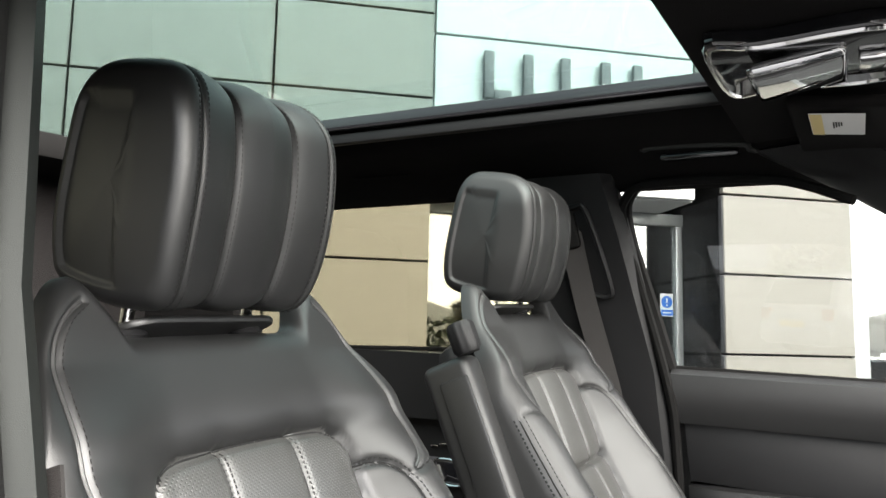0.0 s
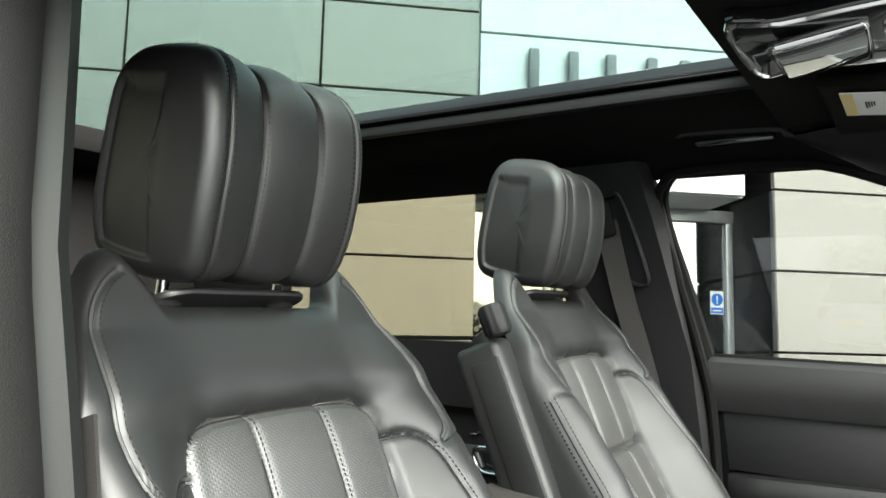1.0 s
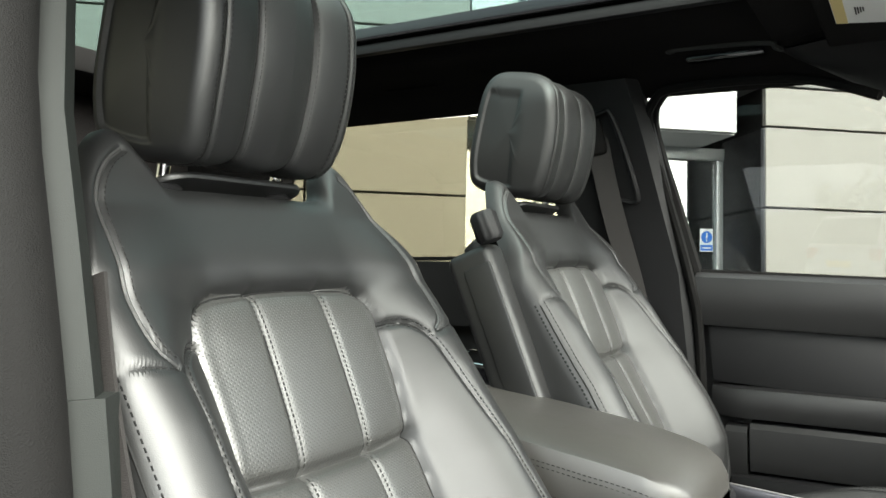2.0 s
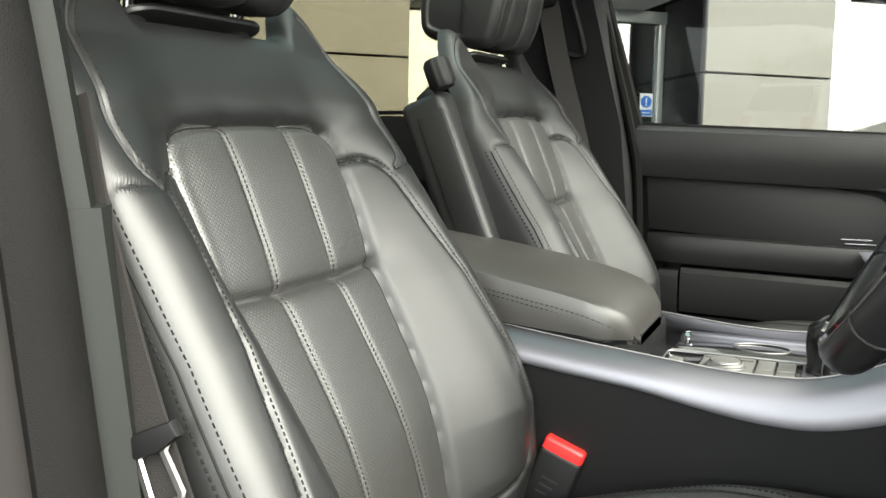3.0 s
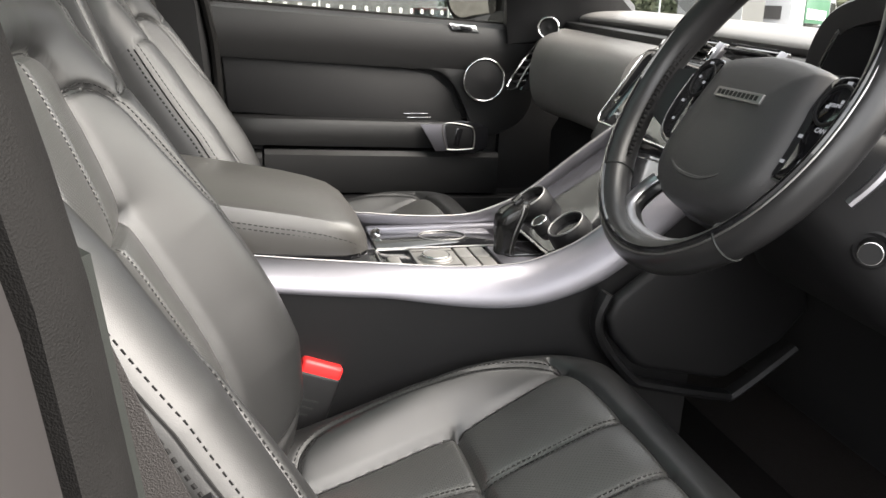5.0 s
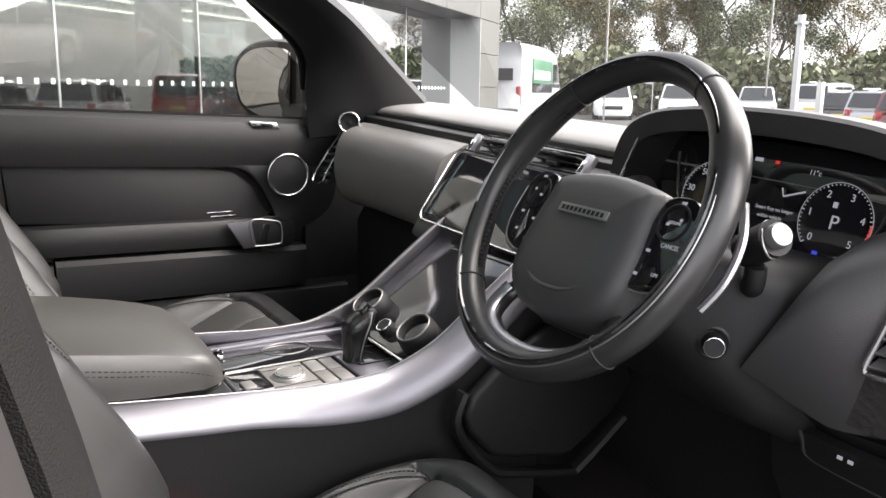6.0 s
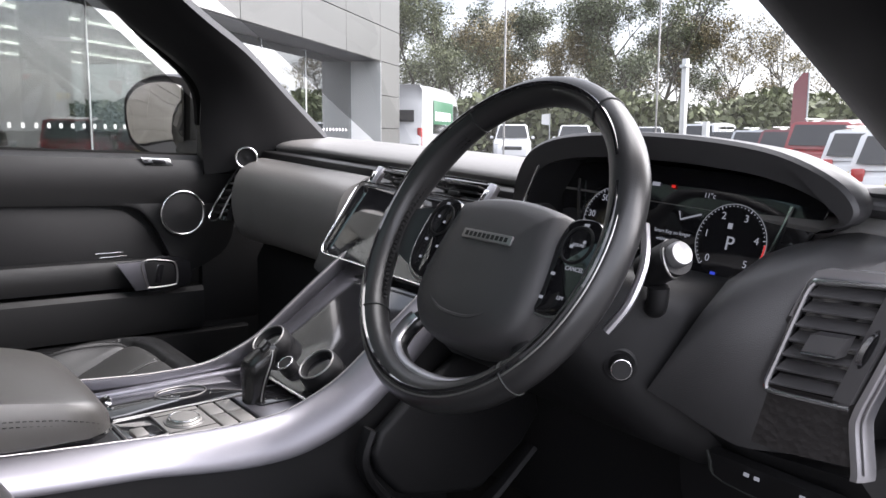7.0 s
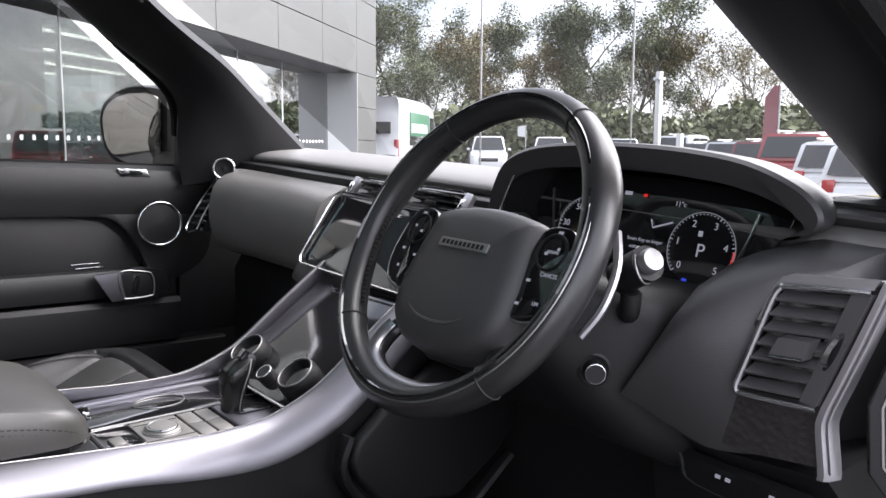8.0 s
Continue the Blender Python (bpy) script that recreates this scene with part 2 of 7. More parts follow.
def tube(points, r, seg=8, closed=False, bm=None, flat=1.0, normal=None):
    """A round or flattened bar along a line."""
    p = [Vector(q) for q in points]
    rings = []
    side = None
    for i, q in enumerate(p):
        a = p[(i - 1) % len(p)] if closed else p[max(i - 1, 0)]
        b = p[(i + 1) % len(p)] if closed else p[min(i + 1, len(p) - 1)]
        d = (b - a).normalized()
        if side is None:
            ref = Vector(normal) if normal else (Vector((0, 0, 1)) if abs(d.z) < 0.9 else Vector((1, 0, 0)))
            side = d.cross(ref).normalized()
        side = (side - d * side.dot(d)).normalized()
        up = d.cross(side)
        rings.append([q + r * (math.cos(t) * side + math.sin(t) * up * flat) for t in (2 * math.pi * k / seg for k in range(seg))])
    return loft(rings, caps=not closed, cyclic=closed, bm=bm)


def ring_around(c, u, v, r, tube_r, n=48, seg=10, bm=None):
    c, u, v = Vector(c), Vector(u).normalized(), Vector(v).normalized()
    return tube([c + r * (math.cos(a) * u + math.sin(a) * v) for a in (2 * math.pi * k / n for k in range(n))], tube_r, seg, True, bm, normal=tuple(u.cross(v)))


def turned(profile, n=32, bm=None):
    """A body of revolution about z from (radius, z) pairs."""
    return loft([[(r * math.cos(a), r * math.sin(a), z) for a in (2 * math.pi * k / n for k in range(n))] for r, z in profile], bm=bm)


def rounded(w, h, r, n=5):
    """A rounded rectangle about the origin."""
    out = []
    for cx, cy, a0 in ((w / 2 - r, h / 2 - r, 0), (-w / 2 + r, h / 2 - r, 90), (-w / 2 + r, -h / 2 + r, 180), (w / 2 - r, -h / 2 + r, 270)):
        for k in range(n + 1):
            a = radians(a0 + 90 * k / n)
            out.append((cx + r * math.cos(a), cy + r * math.sin(a)))
    return out


def lerp(x, xs, ys):
    return float(np.interp(x, xs, ys))


def frame_of(origin, x, y):
    """A pose from its origin and its x and y directions."""
    x = Vector(x).normalized()
    y = Vector(y)
    y = (y - x * y.dot(x)).normalized()
    z = x.cross(y)
    m = Matrix((x, y, z)).transposed().to_4x4()
    m.translation = origin
    return m

# ---- seats ----
SEAT_Y = -0.397
BACK = frame_of((0.235, SEAT_Y, 0.83), (0.929, 0, 0.370), (0, 1, 0))
BASE = Matrix.Translation((0, SEAT_Y, 0))


def bump_to(x, a, b):
    """Smooth step from 0 at a to 1 at b."""
    t = np.clip((x - a) / (b - a), 0, 1)
    return t * t * (3 - 2 * t)


def line_distance(w, h, pts):
    """Distance of grid points from a line through pts."""
    best = np.full(w.shape, 9.0)
    for (x0, y0), (x1, y1) in zip(pts, pts[1:]):
        dx, dy = x1 - x0, y1 - y0
        t = np.clip(((w - x0) * dx + (h - y0) * dy) / (dx * dx + dy * dy + 1e-12), 0, 1)
        best = np.minimum(best, np.hypot(w - x0 - t * dx, h - y0 - t * dy))
    return best


def flat_spline(pts, n=8):
    return [(p.x, p.y) for p in spline([(x, y, 0) for x, y in pts], n)]


HS = [0.0, 0.06, 0.14, 0.22, 0.30, 0.37, 0.42, 0.46, 0.52, 0.58, 0.62, 0.66, 0.70]
WS = [0.256, 0.266, 0.270, 0.268, 0.262, 0.258, 0.257, 0.257, 0.255, 0.252, 0.250, 0.248, 0.246]
CENTRE_W = lambda h: np.interp(h, [0, 0.08, 0.2, 0.34, 0.44, 0.52], [0.105, 0.110, 0.122, 0.130, 0.137, 0.137])
back_seams = {
    "panel": flat_spline([(0.105, 0.0), (0.110, 0.08), (0.122, 0.2), (0.130, 0.34), (0.137, 0.44), (0.136, 0.485), (0.112, 0.509), (0.06, 0.515), (0.0, 0.516)]),
    "split": [(0.0, 0.338), (0.07, 0.338), (0.130, 0.342)],
    "bolster": flat_spline([(0.137, 0.468), (0.165, 0.463), (0.186, 0.440), (0.192, 0.39), (0.202, 0.32), (0.214, 0.24), (0.222, 0.16), (0.214, 0.085), (0.185, 0.045), (0.15, 0.03), (0.107, 0.028)]),
    "shoulder": flat_spline([(0.158, 0.655), (0.177, 0.640), (0.194, 0.612), (0.207, 0.56), (0.215, 0.50), (0.212, 0.462), (0.198, 0.446)]),
    "wing": [(0.188, 0.440), (0.245, 0.452)],
    "channel": [(0.051, 0.015), (0.051, 0.516)],
}


def back_depth(w, h):
    """How far the back's front face stands forward, over across w and up h."""
    a = np.abs(w)
    wide = np.interp(h, HS, WS)
    d = 0.014 + 0.018 * np.exp(-((h - 0.16) / 0.12) ** 2) - 0.005 * bump_to(h, 0.45, 0.66)
    d = d + 0.006 * bump_to(h, 0.505, 0.54) * (1 - bump_to(h, 0.54, 0.62)) + 0.006 * (1 - (a / wide) ** 2)
    rise = np.interp(h, [0, 0.05, 0.12, 0.3, 0.4, 0.45, 0.52, 0.6], [0.036, 0.067, 0.080, 0.072, 0.055, 0.042, 0.022, 0.002])
    inner = np.interp(h, [0, 0.2, 0.45, 0.6], [0.10, 0.118, 0.128, 0.10])
    d = d + rise * bump_to(a, inner - 0.01, inner + 0.085)
    r = np.interp(h, [0, 0.40, 0.5, 0.66], [0.055, 0.052, 0.036, 0.032])
    over = np.clip((a - (wide - r)) / r, 0, 1)
    d = d - r * (1 - np.sqrt(np.clip(1 - over ** 2, 0, 1))) * 0.95
    for name, depth, width, puff in (("panel", 0.007, 0.0045, 0.006), ("split", 0.007, 0.005, 0.008), ("bolster", 0.0055, 0.0035, 0.004), ("shoulder", 0.004, 0.003, 0.002), ("wing", 0.003, 0.003, 0.0), ("channel", 0.0042, 0.0038, 0.004)):
        s = line_distance(a, h, back_seams[name])
        d = d - depth * np.exp(-((s / width) ** 2)) - puff * np.exp(-s / 0.018)
    return d


TOP_LINE = flat_spline([(0.0, 0.630), (0.06, 0.630), (0.100, 0.630), (0.120, 0.636), (0.134, 0.662), (0.153, 0.685), (0.171, 0.678), (0.190, 0.651), (0.210, 0.611), (0.226, 0.574), (0.240, 0.535), (0.252, 0.495)], 6)


def back_top(s):
    """The height of the back's upper edge across its width: a dip for the headrest between two shoulders."""
    across = 0.25 * (1 - (1 - np.abs(s)) ** 1.15)
    return np.interp(across, [q[0] for q in TOP_LINE], [q[1] for q in TOP_LINE])


def split_surface(name_of, pts, kinds, parent, mats, uv):
    """Cuts a grid of points into panels, each a mesh of its own."""
    rows, cols = pts.shape[:2]
    for kind in sorted(set(kinds.ravel().tolist())):
        name, mat, label = name_of[kind]
        used = {}
        verts, faces, uvs = [], [], []
        for i, j in zip(*np.where(kinds == kind)):
            f = []
            for a, b in ((i, j), (i, j + 1), (i + 1, j + 1), (i + 1, j)):
                if (a, b) not in used:
                    used[(a, b)] = len(verts)
                    verts.append(pts[a, b])
                    uvs.append(uv[a, b])
                f.append(used[(a, b)])
            faces.append(f)
        me = bpy.data.meshes.new(name)
        me.from_pydata([tuple(v) for v in verts], [], faces)
        layer = me.uv_layers.new(name="flat")
        flat = np.array(uvs)[[l.vertex_index for l in me.loops]]
        layer.data.foreach_set("uv", flat.astype(np.float32).ravel())
        me.polygons.foreach_set("use_smooth", [True] * len(me.polygons))
        me.materials.append(mat)
        ob = new(name, me)
        ob.parent = parent
        if label:
            ob["label"] = label


def stitches(bm, path, place, step=0.0062, length=0.0040, width=0.0006, high=0.0005, out=None):
    """Thread stitches along a flat path; place turns (w, h) into a point on the surface."""
    run, last = 0.0, None
    for a, b in zip(path, path[1:]):
        seg = math.hypot(b[0] - a[0], b[1] - a[1])
        if seg < 1e-9:
            continue
        u = ((b[0] - a[0]) / seg, (b[1] - a[1]) / seg)
        while run < seg:
            c = (a[0] + u[0] * run, a[1] + u[1] * run)
            p = Vector(place(c[0] - u[0] * length / 2, c[1] - u[1] * length / 2))
            q = Vector(place(c[0] + u[0] * length / 2, c[1] + u[1] * length / 2))
            s = Vector(place(c[0] - u[1] * width, c[1] + u[0] * width)) - Vector(place(c[0], c[1]))
            n = (q - p).cross(s).normalized()
            if n.length > 0:
                if out is not None and n.dot(Vector(out)) < 0:
                    n = -n
                n = n * high
                ring = [bm.verts.new(v) for v in (p - s - n, p + s - n, q + s - n, q - s - n)]
                m0, m1 = bm.verts.new(p.lerp(q, 0.2) + n), bm.verts.new(p.lerp(q, 0.8) + n)
                bm.faces.new((ring[0], ring[1], m0))
                bm.faces.new((ring[2], ring[3], m1))
                bm.faces.new((ring[1], ring[2], m1, m0))
                bm.faces.new((ring[3], ring[0], m0, m1))
            run += step
        run -= seg
    return bm


def offset_path(path, d):
    out = []
    for i, p in enumerate(path):
        a, b = path[max(i - 1, 0)], path[min(i + 1, len(path) - 1)]
        l = math.hypot(b[0] - a[0], b[1] - a[1]) or 1
        out.append((p[0] - (b[1] - a[1]) / l * d, p[1] + (b[0] - a[0]) / l * d))
    return out


def seat_back(parent):
    back = part("backrest", rbox(-0.1, -0.03, -0.2, 0.2, 0.03, 0.60, 0.03), PLASTIC, parent, "hard black rear shell")
    back.matrix_local = BACK
    s = np.linspace(-1, 1, 181)
    t = np.linspace(0, 1, 201)
    S, T = np.meshgrid(s, t)
    top = back_top(S)
    h = T * top
    wide = np.interp(h, HS, WS)
    w = wide * np.sign(S) * (1 - (1 - np.abs(S)) ** 1.15)
    d = back_depth(w, h)
    # the top edge rolls to the rear
    lip = np.clip((T - 0.950) / 0.050, 0, 1)
    d = d - 0.03 * (1 - np.sqrt(1 - lip ** 2))
    front = np.stack([d, w, h], axis=-1)
    edge = []
    for k, depth, pull in ((1, -0.012, 0.0), (2, -0.045, 0.004), (3, -0.085, 0.014), (4, -0.11, 0.04)):
        e = np.stack([np.minimum(d[:, :1], 0) * 0 + depth, wide[:, :1] - pull, h[:, :1]], axis=-1)
        edge.append(e)
    right = [np.concatenate([e[..., :1], e[..., 1:2], e[..., 2:]], axis=-1) for e in edge]
    left = [np.concatenate([e[..., :1], -e[..., 1:2], e[..., 2:]], axis=-1) for e in edge]
    pts = np.concatenate(left[::-1] + [front] + right, axis=1)
    W, Hh = pts[..., 1], pts[..., 2]
    wc = 0.25 * (W[:-1, :-1] + W[1:, :-1] + W[:-1, 1:] + W[1:, 1:])
    hc = 0.25 * (Hh[:-1, :-1] + Hh[1:, :-1] + Hh[:-1, 1:] + Hh[1:, 1:])
    a = np.abs(wc)
    inside = (a < CENTRE_W(hc)) & (hc < 0.516 - 0.033 * np.clip((a - 0.095) / 0.042, 0, 1) ** 2.2)
    bol = np.array(back_seams["bolster"])
    low = bol[2:]
    ridge = np.interp(hc, [0.03, 0.045, 0.085, 0.16, 0.24, 0.32, 0.39, 0.44], [0.12, 0.185, 0.214, 0.222, 0.214, 0.202, 0.192, 0.186])
    brow = np.interp(a, [0.137, 0.165, 0.192, 0.21], [0.468, 0.463, 0.440, 0.40])
    kinds = np.full(wc.shape, 4)
    kinds[(hc > 0.445)] = 0
    kinds[inside & (hc >= 0.338)] = 1
    kinds[inside & (hc < 0.338)] = 2
    face = (~inside) & (a < ridge) & (hc > 0.028) & (hc < brow)
    kinds[face] = np.where(wc[face] > 0, 3, 5)
    kinds[(kinds == 4) & (wc < 0)] = 6
    names = {0: ("shoulder_panel", LEATHER, ""), 1: ("upper_centre_panel", PERF, "perforated leather panel with stitched channels"), 2: ("lower_centre_panel", PERF, "perforated leather panel with stitched channels"),
             3: ("side_bolster", LEATHER, ""), 5: ("side_bolster", LEATHER, ""), 4: ("bolster_side", LEATHER, ""), 6: ("bolster_side", LEATHER, "")}
    split_surface(names, pts, kinds, back, None, np.stack([W, Hh], axis=-1))
    # closing rear
    bm = bmesh.new()
    loft([[tuple(p) for p in pts[:, 0]], [tuple(p) for p in pts[:, -1]]], closed=False, bm=bm)
    part("rear_panel", bm, PLASTIC, back)
    place = lambda w, h: (float(back_depth(np.array(w), np.array(h))) + 0.0006, w, h)
    for sgn in (1, -1):
        flip = lambda path: [(x * sgn, y) for x, y in path]
        edge_seam = back_seams["bolster"]
        outer_seam = [(lerp(y, HS, WS) - 0.005, y) for y in np.linspace(0.05, 0.445, 40)]
        for path, step, off_list, thread in ((edge_seam[:64], 0.0055, (-0.0035, 0.0035), THREAD), ([(0.051, 0.345), (0.051, 0.512)], 0.0052, (-0.0038, 0.0038), THREAD), ([(0.051, 0.03), (0.051, 0.332)], 0.0052, (-0.0038, 0.0038), THREAD), (back_seams["shoulder"], 0.006, (-0.0055,), THREAD), (outer_seam, 0.0068, (-0.0030, 0.0050), BLACKTHREAD)):
            for off in off_list:
                row = stitches(bmesh.new(), flip(offset_path(path, off)), place, step, step * 0.62, 0.00045, 0.0004, out=(1, 0, 0))
                tagged(part("stitching", row, thread, back, "row of dark grey thread stitches" if thread is THREAD else "row of black thread stitches", 0), kind="stuff")
        for path in (edge_seam, outer_seam, back_seams["shoulder"], back_seams["wing"], [(0.051, 0.020), (0.051, 0.334)], [(0.051, 0.344), (0.051, 0.515)], [q for q in back_seams["panel"] if q[1] > 0.02]):
            fine = [(x0 + (x1 - x0) * k / 4, y0 + (y1 - y0) * k / 4) for (x0, y0), (x1, y1) in zip(path, path[1:]) for k in range(4)]
            part("seam", tube([place(x * sgn, y) for x, y in fine], 0.0012, 5), SEAM, back)
        part("piping", tube([place(x * sgn, y) for x, y in back_seams["shoulder"]], 0.0022, 6), PIPING, back)
    # recess plate that takes the headrest
    plate = part("headrest_plate", moved(prism(rounded(0.205, 0.070, 0.030), 0.008, 0.003), frame_of((-0.028, 0, 0.638), (0, 1, 0), (-1, 0, 0.05))), LEATHER, back)
    return back


def stitch_run(bm, pts, ways, step=0.0055, length=0.0036, width=0.0006, high=0.0005):
    """Thread stitches along a line in space whose outward directions are given."""
    run = 0.0
    for (a, b), n in zip(zip(pts, pts[1:]), ways):
        seg = (b - a).length
        if seg < 1e-7:
            continue
        u = (b - a) / seg
        side_ = n.cross(u).normalized() * width
        while run < seg:
            c = a + u * run
            p, q = c - u * length / 2, c + u * length / 2
            ring = [bm.verts.new(v) for v in (p - side_, p + side_, q + side_, q - side_)]
            m0, m1 = bm.verts.new(p.lerp(q, 0.2) + n * high), bm.verts.new(p.lerp(q, 0.8) + n * high)
            bm.faces.new((ring[0], ring[1], m0))
            bm.faces.new((ring[2], ring[3], m1))
            bm.faces.new((ring[1], ring[2], m1, m0))
            bm.faces.new((ring[3], ring[0], m0, m1))
            run += step
        run -= seg
    return bm


HEAD_FLAT, HEAD_ROUND, HEAD_CHANNEL, HEAD_EDGE = 0.094, 0.021, 0.0415, 0.0935
head_loop = np.array([(p.x, p.y) for p in spline([(x, z, 0) for x, z in ((-0.040, 0.0), (-0.008, 0.010), (0.006, 0.045), (0.011, 0.11), (0.005, 0.165), (-0.009, 0.200), (-0.040, 0.220), (-0.088, 0.223), (-0.123, 0.216), (-0.141, 0.185), (-0.149, 0.11), (-0.149, 0.04), (-0.135, 0.010), (-0.09, 0.0))], 9, True)])
_t = np.roll(head_loop, -1, 0) - np.roll(head_loop, 1, 0)
head_in = np.stack([-_t[:, 1], _t[:, 0]], 1) / np.hypot(_t[:, 0], _t[:, 1])[:, None]
head_front = bump_to(head_loop[:, 0], -0.128, -0.095)


def head_column(y, close=1.0):
    """One slice of the headrest at y; close below 1 draws it towards its middle for the side faces."""
    a = abs(y)
    o = min(max((a - HEAD_FLAT) / HEAD_ROUND, 0.0), 1.0)
    inset = 0.018 * (1 - math.sqrt(1 - o * o))
    groove = 0.005 * math.exp(-((a - HEAD_CHANNEL) / 0.0032) ** 2) + 0.010 * math.exp(-abs(a - HEAD_CHANNEL) / 0.017) + 0.0035 * math.exp(-((a - HEAD_EDGE) / 0.003) ** 2)
    p = head_loop + head_in * (inset + groove * head_front[:, None])
    mid = np.array([-0.075, 0.11])
    p = mid + (p - mid) * close
    ys = np.full(len(p), y) * (1 - 0.10 * np.clip(1 - p[:, 1] / 0.09, 0, 1) ** 2 - 0.13 * np.clip((p[:, 1] - 0.165) / 0.056, 0, 1) ** 2)
    if close < 1.0:
        ys = ys + math.copysign(0.004 * (1 - close), y)
        ys = ys - math.copysign(0.005, y) * bump_to(-p[:, 0], 0.058, 0.064) * bump_to(0.186 - p[:, 1], 0.0, 0.006)
    return np.stack([p[:, 0], ys, p[:, 1]], 1)


def headrest(parent):
    m = frame_of((0.044, SEAT_Y - 0.008, 1.427), (0.985, 0, -0.17), (0, 1, 0))
    head = part("headrest", rbox(-0.10, -0.04, -0.08, 0.08, 0.03, 0.17, 0.02), LEATHER, parent)
    head.matrix_local = m
    tip = HEAD_FLAT + HEAD_ROUND
    cols = [(-tip, c) for c in (0.002, 0.2, 0.35, 0.5, 0.62, 0.72, 0.80, 0.87, 0.93, 0.98)]
    cols += [(-(HEAD_FLAT + HEAD_ROUND * math.sin(k * math.pi / 24)), 1.0) for k in range(12, 0, -1)]
    cols += [(y, 1.0) for y in np.linspace(-HEAD_FLAT, HEAD_FLAT, 111)]
    cols += [(-y, c) for y, c in reversed(cols[:22])]
    pts = np.array([head_column(y, c) for y, c in cols])
    pts = np.concatenate([pts, pts[:, :1]], axis=1)
    mid_y = np.array([0.5 * (a[0] + b[0]) for a, b in zip(cols, cols[1:])])[:, None]
    xc = np.concatenate([head_loop, head_loop[:1]])[:, 0]
    xc = (0.5 * (xc[1:] + xc[:-1]))[None, :]
    kinds = np.where(np.abs(mid_y) > HEAD_EDGE, np.where(mid_y > 0, 0, 5), np.where(xc < -0.125, 4, np.where(np.abs(mid_y) < HEAD_CHANNEL, 1, np.where(mid_y > 0, 2, 3))))
    kinds = np.broadcast_to(kinds, (len(cols) - 1, len(head_loop))).copy()
    names = {0: ("headrest_side", LEATHER, ""), 5: ("headrest_side", LEATHER, ""), 1: ("headrest_centre", LEATHER, ""), 2: ("headrest_edge", LEATHER, ""), 3: ("headrest_edge", LEATHER, ""), 4: ("headrest_rear", LEATHER, "")}
    split_surface(names, pts, kinds, head, None, np.stack([pts[..., 1], pts[..., 2]], axis=-1))
    order = [j for j in range(len(head_loop)) if head_front[j] > 0.5]
    start = next(i for i, (a, b) in enumerate(zip(order, order[1:])) if b - a > 1) + 1 if any(b - a > 1 for a, b in zip(order, order[1:])) else 0
    order = order[start:] + order[:start]
    ways = [Vector((-head_in[j][0], 0, -head_in[j][1])) for j in order]
    rows = bmesh.new()
    for line in (HEAD_CHANNEL - 0.0045, HEAD_CHANNEL + 0.0045, HEAD_EDGE - 0.0055, HEAD_EDGE + 0.0055):
        for sgn in (-1, 1):
            col = head_column(sgn * line)
            stitch_run(rows, [Vector(col[j]) + w * 0.0004 for j, w in zip(order, ways)], ways)
    tagged(part("stitching", rows, THREAD, head, "grey thread stitching", 0), kind="stuff")
    for line in (HEAD_CHANNEL, HEAD_EDGE):
        for sgn in (-1, 1):
            col = head_column(sgn * line)
            part("seam", tube([Vector(col[j]) + w * 0.0006 for j, w in zip(order, ways)], 0.0012, 5), SEAM, head)
    for y in (-0.080, 0.080):
        part("headrest_post", tube([(-0.065, y, 0.02), (-0.068, y, -0.05)], 0.0065, 12), CHROME, head, "chrome post")
        part("post_collar", moved(turned([(0.0, -0.010), (0.018, -0.010), (0.020, -0.002), (0.013, 0.004), (0.0, 0.004)], 20), Matrix.Translation((-0.066, y, -0.020))), PLASTIC, head, "black collar")
    return head


CU_X = [0.22, 0.30, 0.40, 0.48, 0.55, 0.63, 0.672, 0.708, 0.735]
CU_Z = [0.815, 0.822, 0.838, 0.856, 0.884, 0.919, 0.923, 0.908, 0.868]
CU_WX, CU_WY = [0.2, 0.3, 0.5, 0.63, 0.70, 0.735], [0.215, 0.228, 0.245, 0.243, 0.224, 0.185]
CU_EX, CU_EY = [0.2, 0.30, 0.40, 0.484, 0.56, 0.61, 0.634], [0.098, 0.114, 0.138, 0.157, 0.173, 0.184, 0.188]
cushion_seams = {
    "panel": flat_spline(list(zip(CU_EY, CU_EX))),
    "front": flat_spline([(0.0, 0.650), (0.09, 0.649), (0.15, 0.644), (0.188, 0.634), (0.212, 0.622)]),
    "split": [(0.0, 0.482), (0.157, 0.484)],
    "bolster": flat_spline([(0.128, 0.285), (0.155, 0.295), (0.182, 0.33), (0.200, 0.42), (0.210, 0.52), (0.207, 0.59), (0.192, 0.630)]),
    "channel": [(0.050, 0.20), (0.050, 0.482), (0.054, 0.650)],
}


def eased(xs, ys, reach=0.035):
    """The same table with its corners rounded off, as dense rows."""
    t = np.linspace(xs[0], xs[-1], 200)
    y = np.zeros_like(t)
    for k in np.linspace(-1, 1, 15):
        away = np.minimum(reach, np.minimum(t - xs[0], xs[-1] - t))
        y += np.interp(t + k * away, xs, ys) / 15
    return t, y


CU_TOP = eased(CU_X, CU_Z, 0.022)
CU_RISE = eased([0.2, 0.3, 0.45, 0.54, 0.61, 0.66, 0.735], [0.022, 0.036, 0.058, 0.048, 0.020, 0.003, 0.0], 0.06)


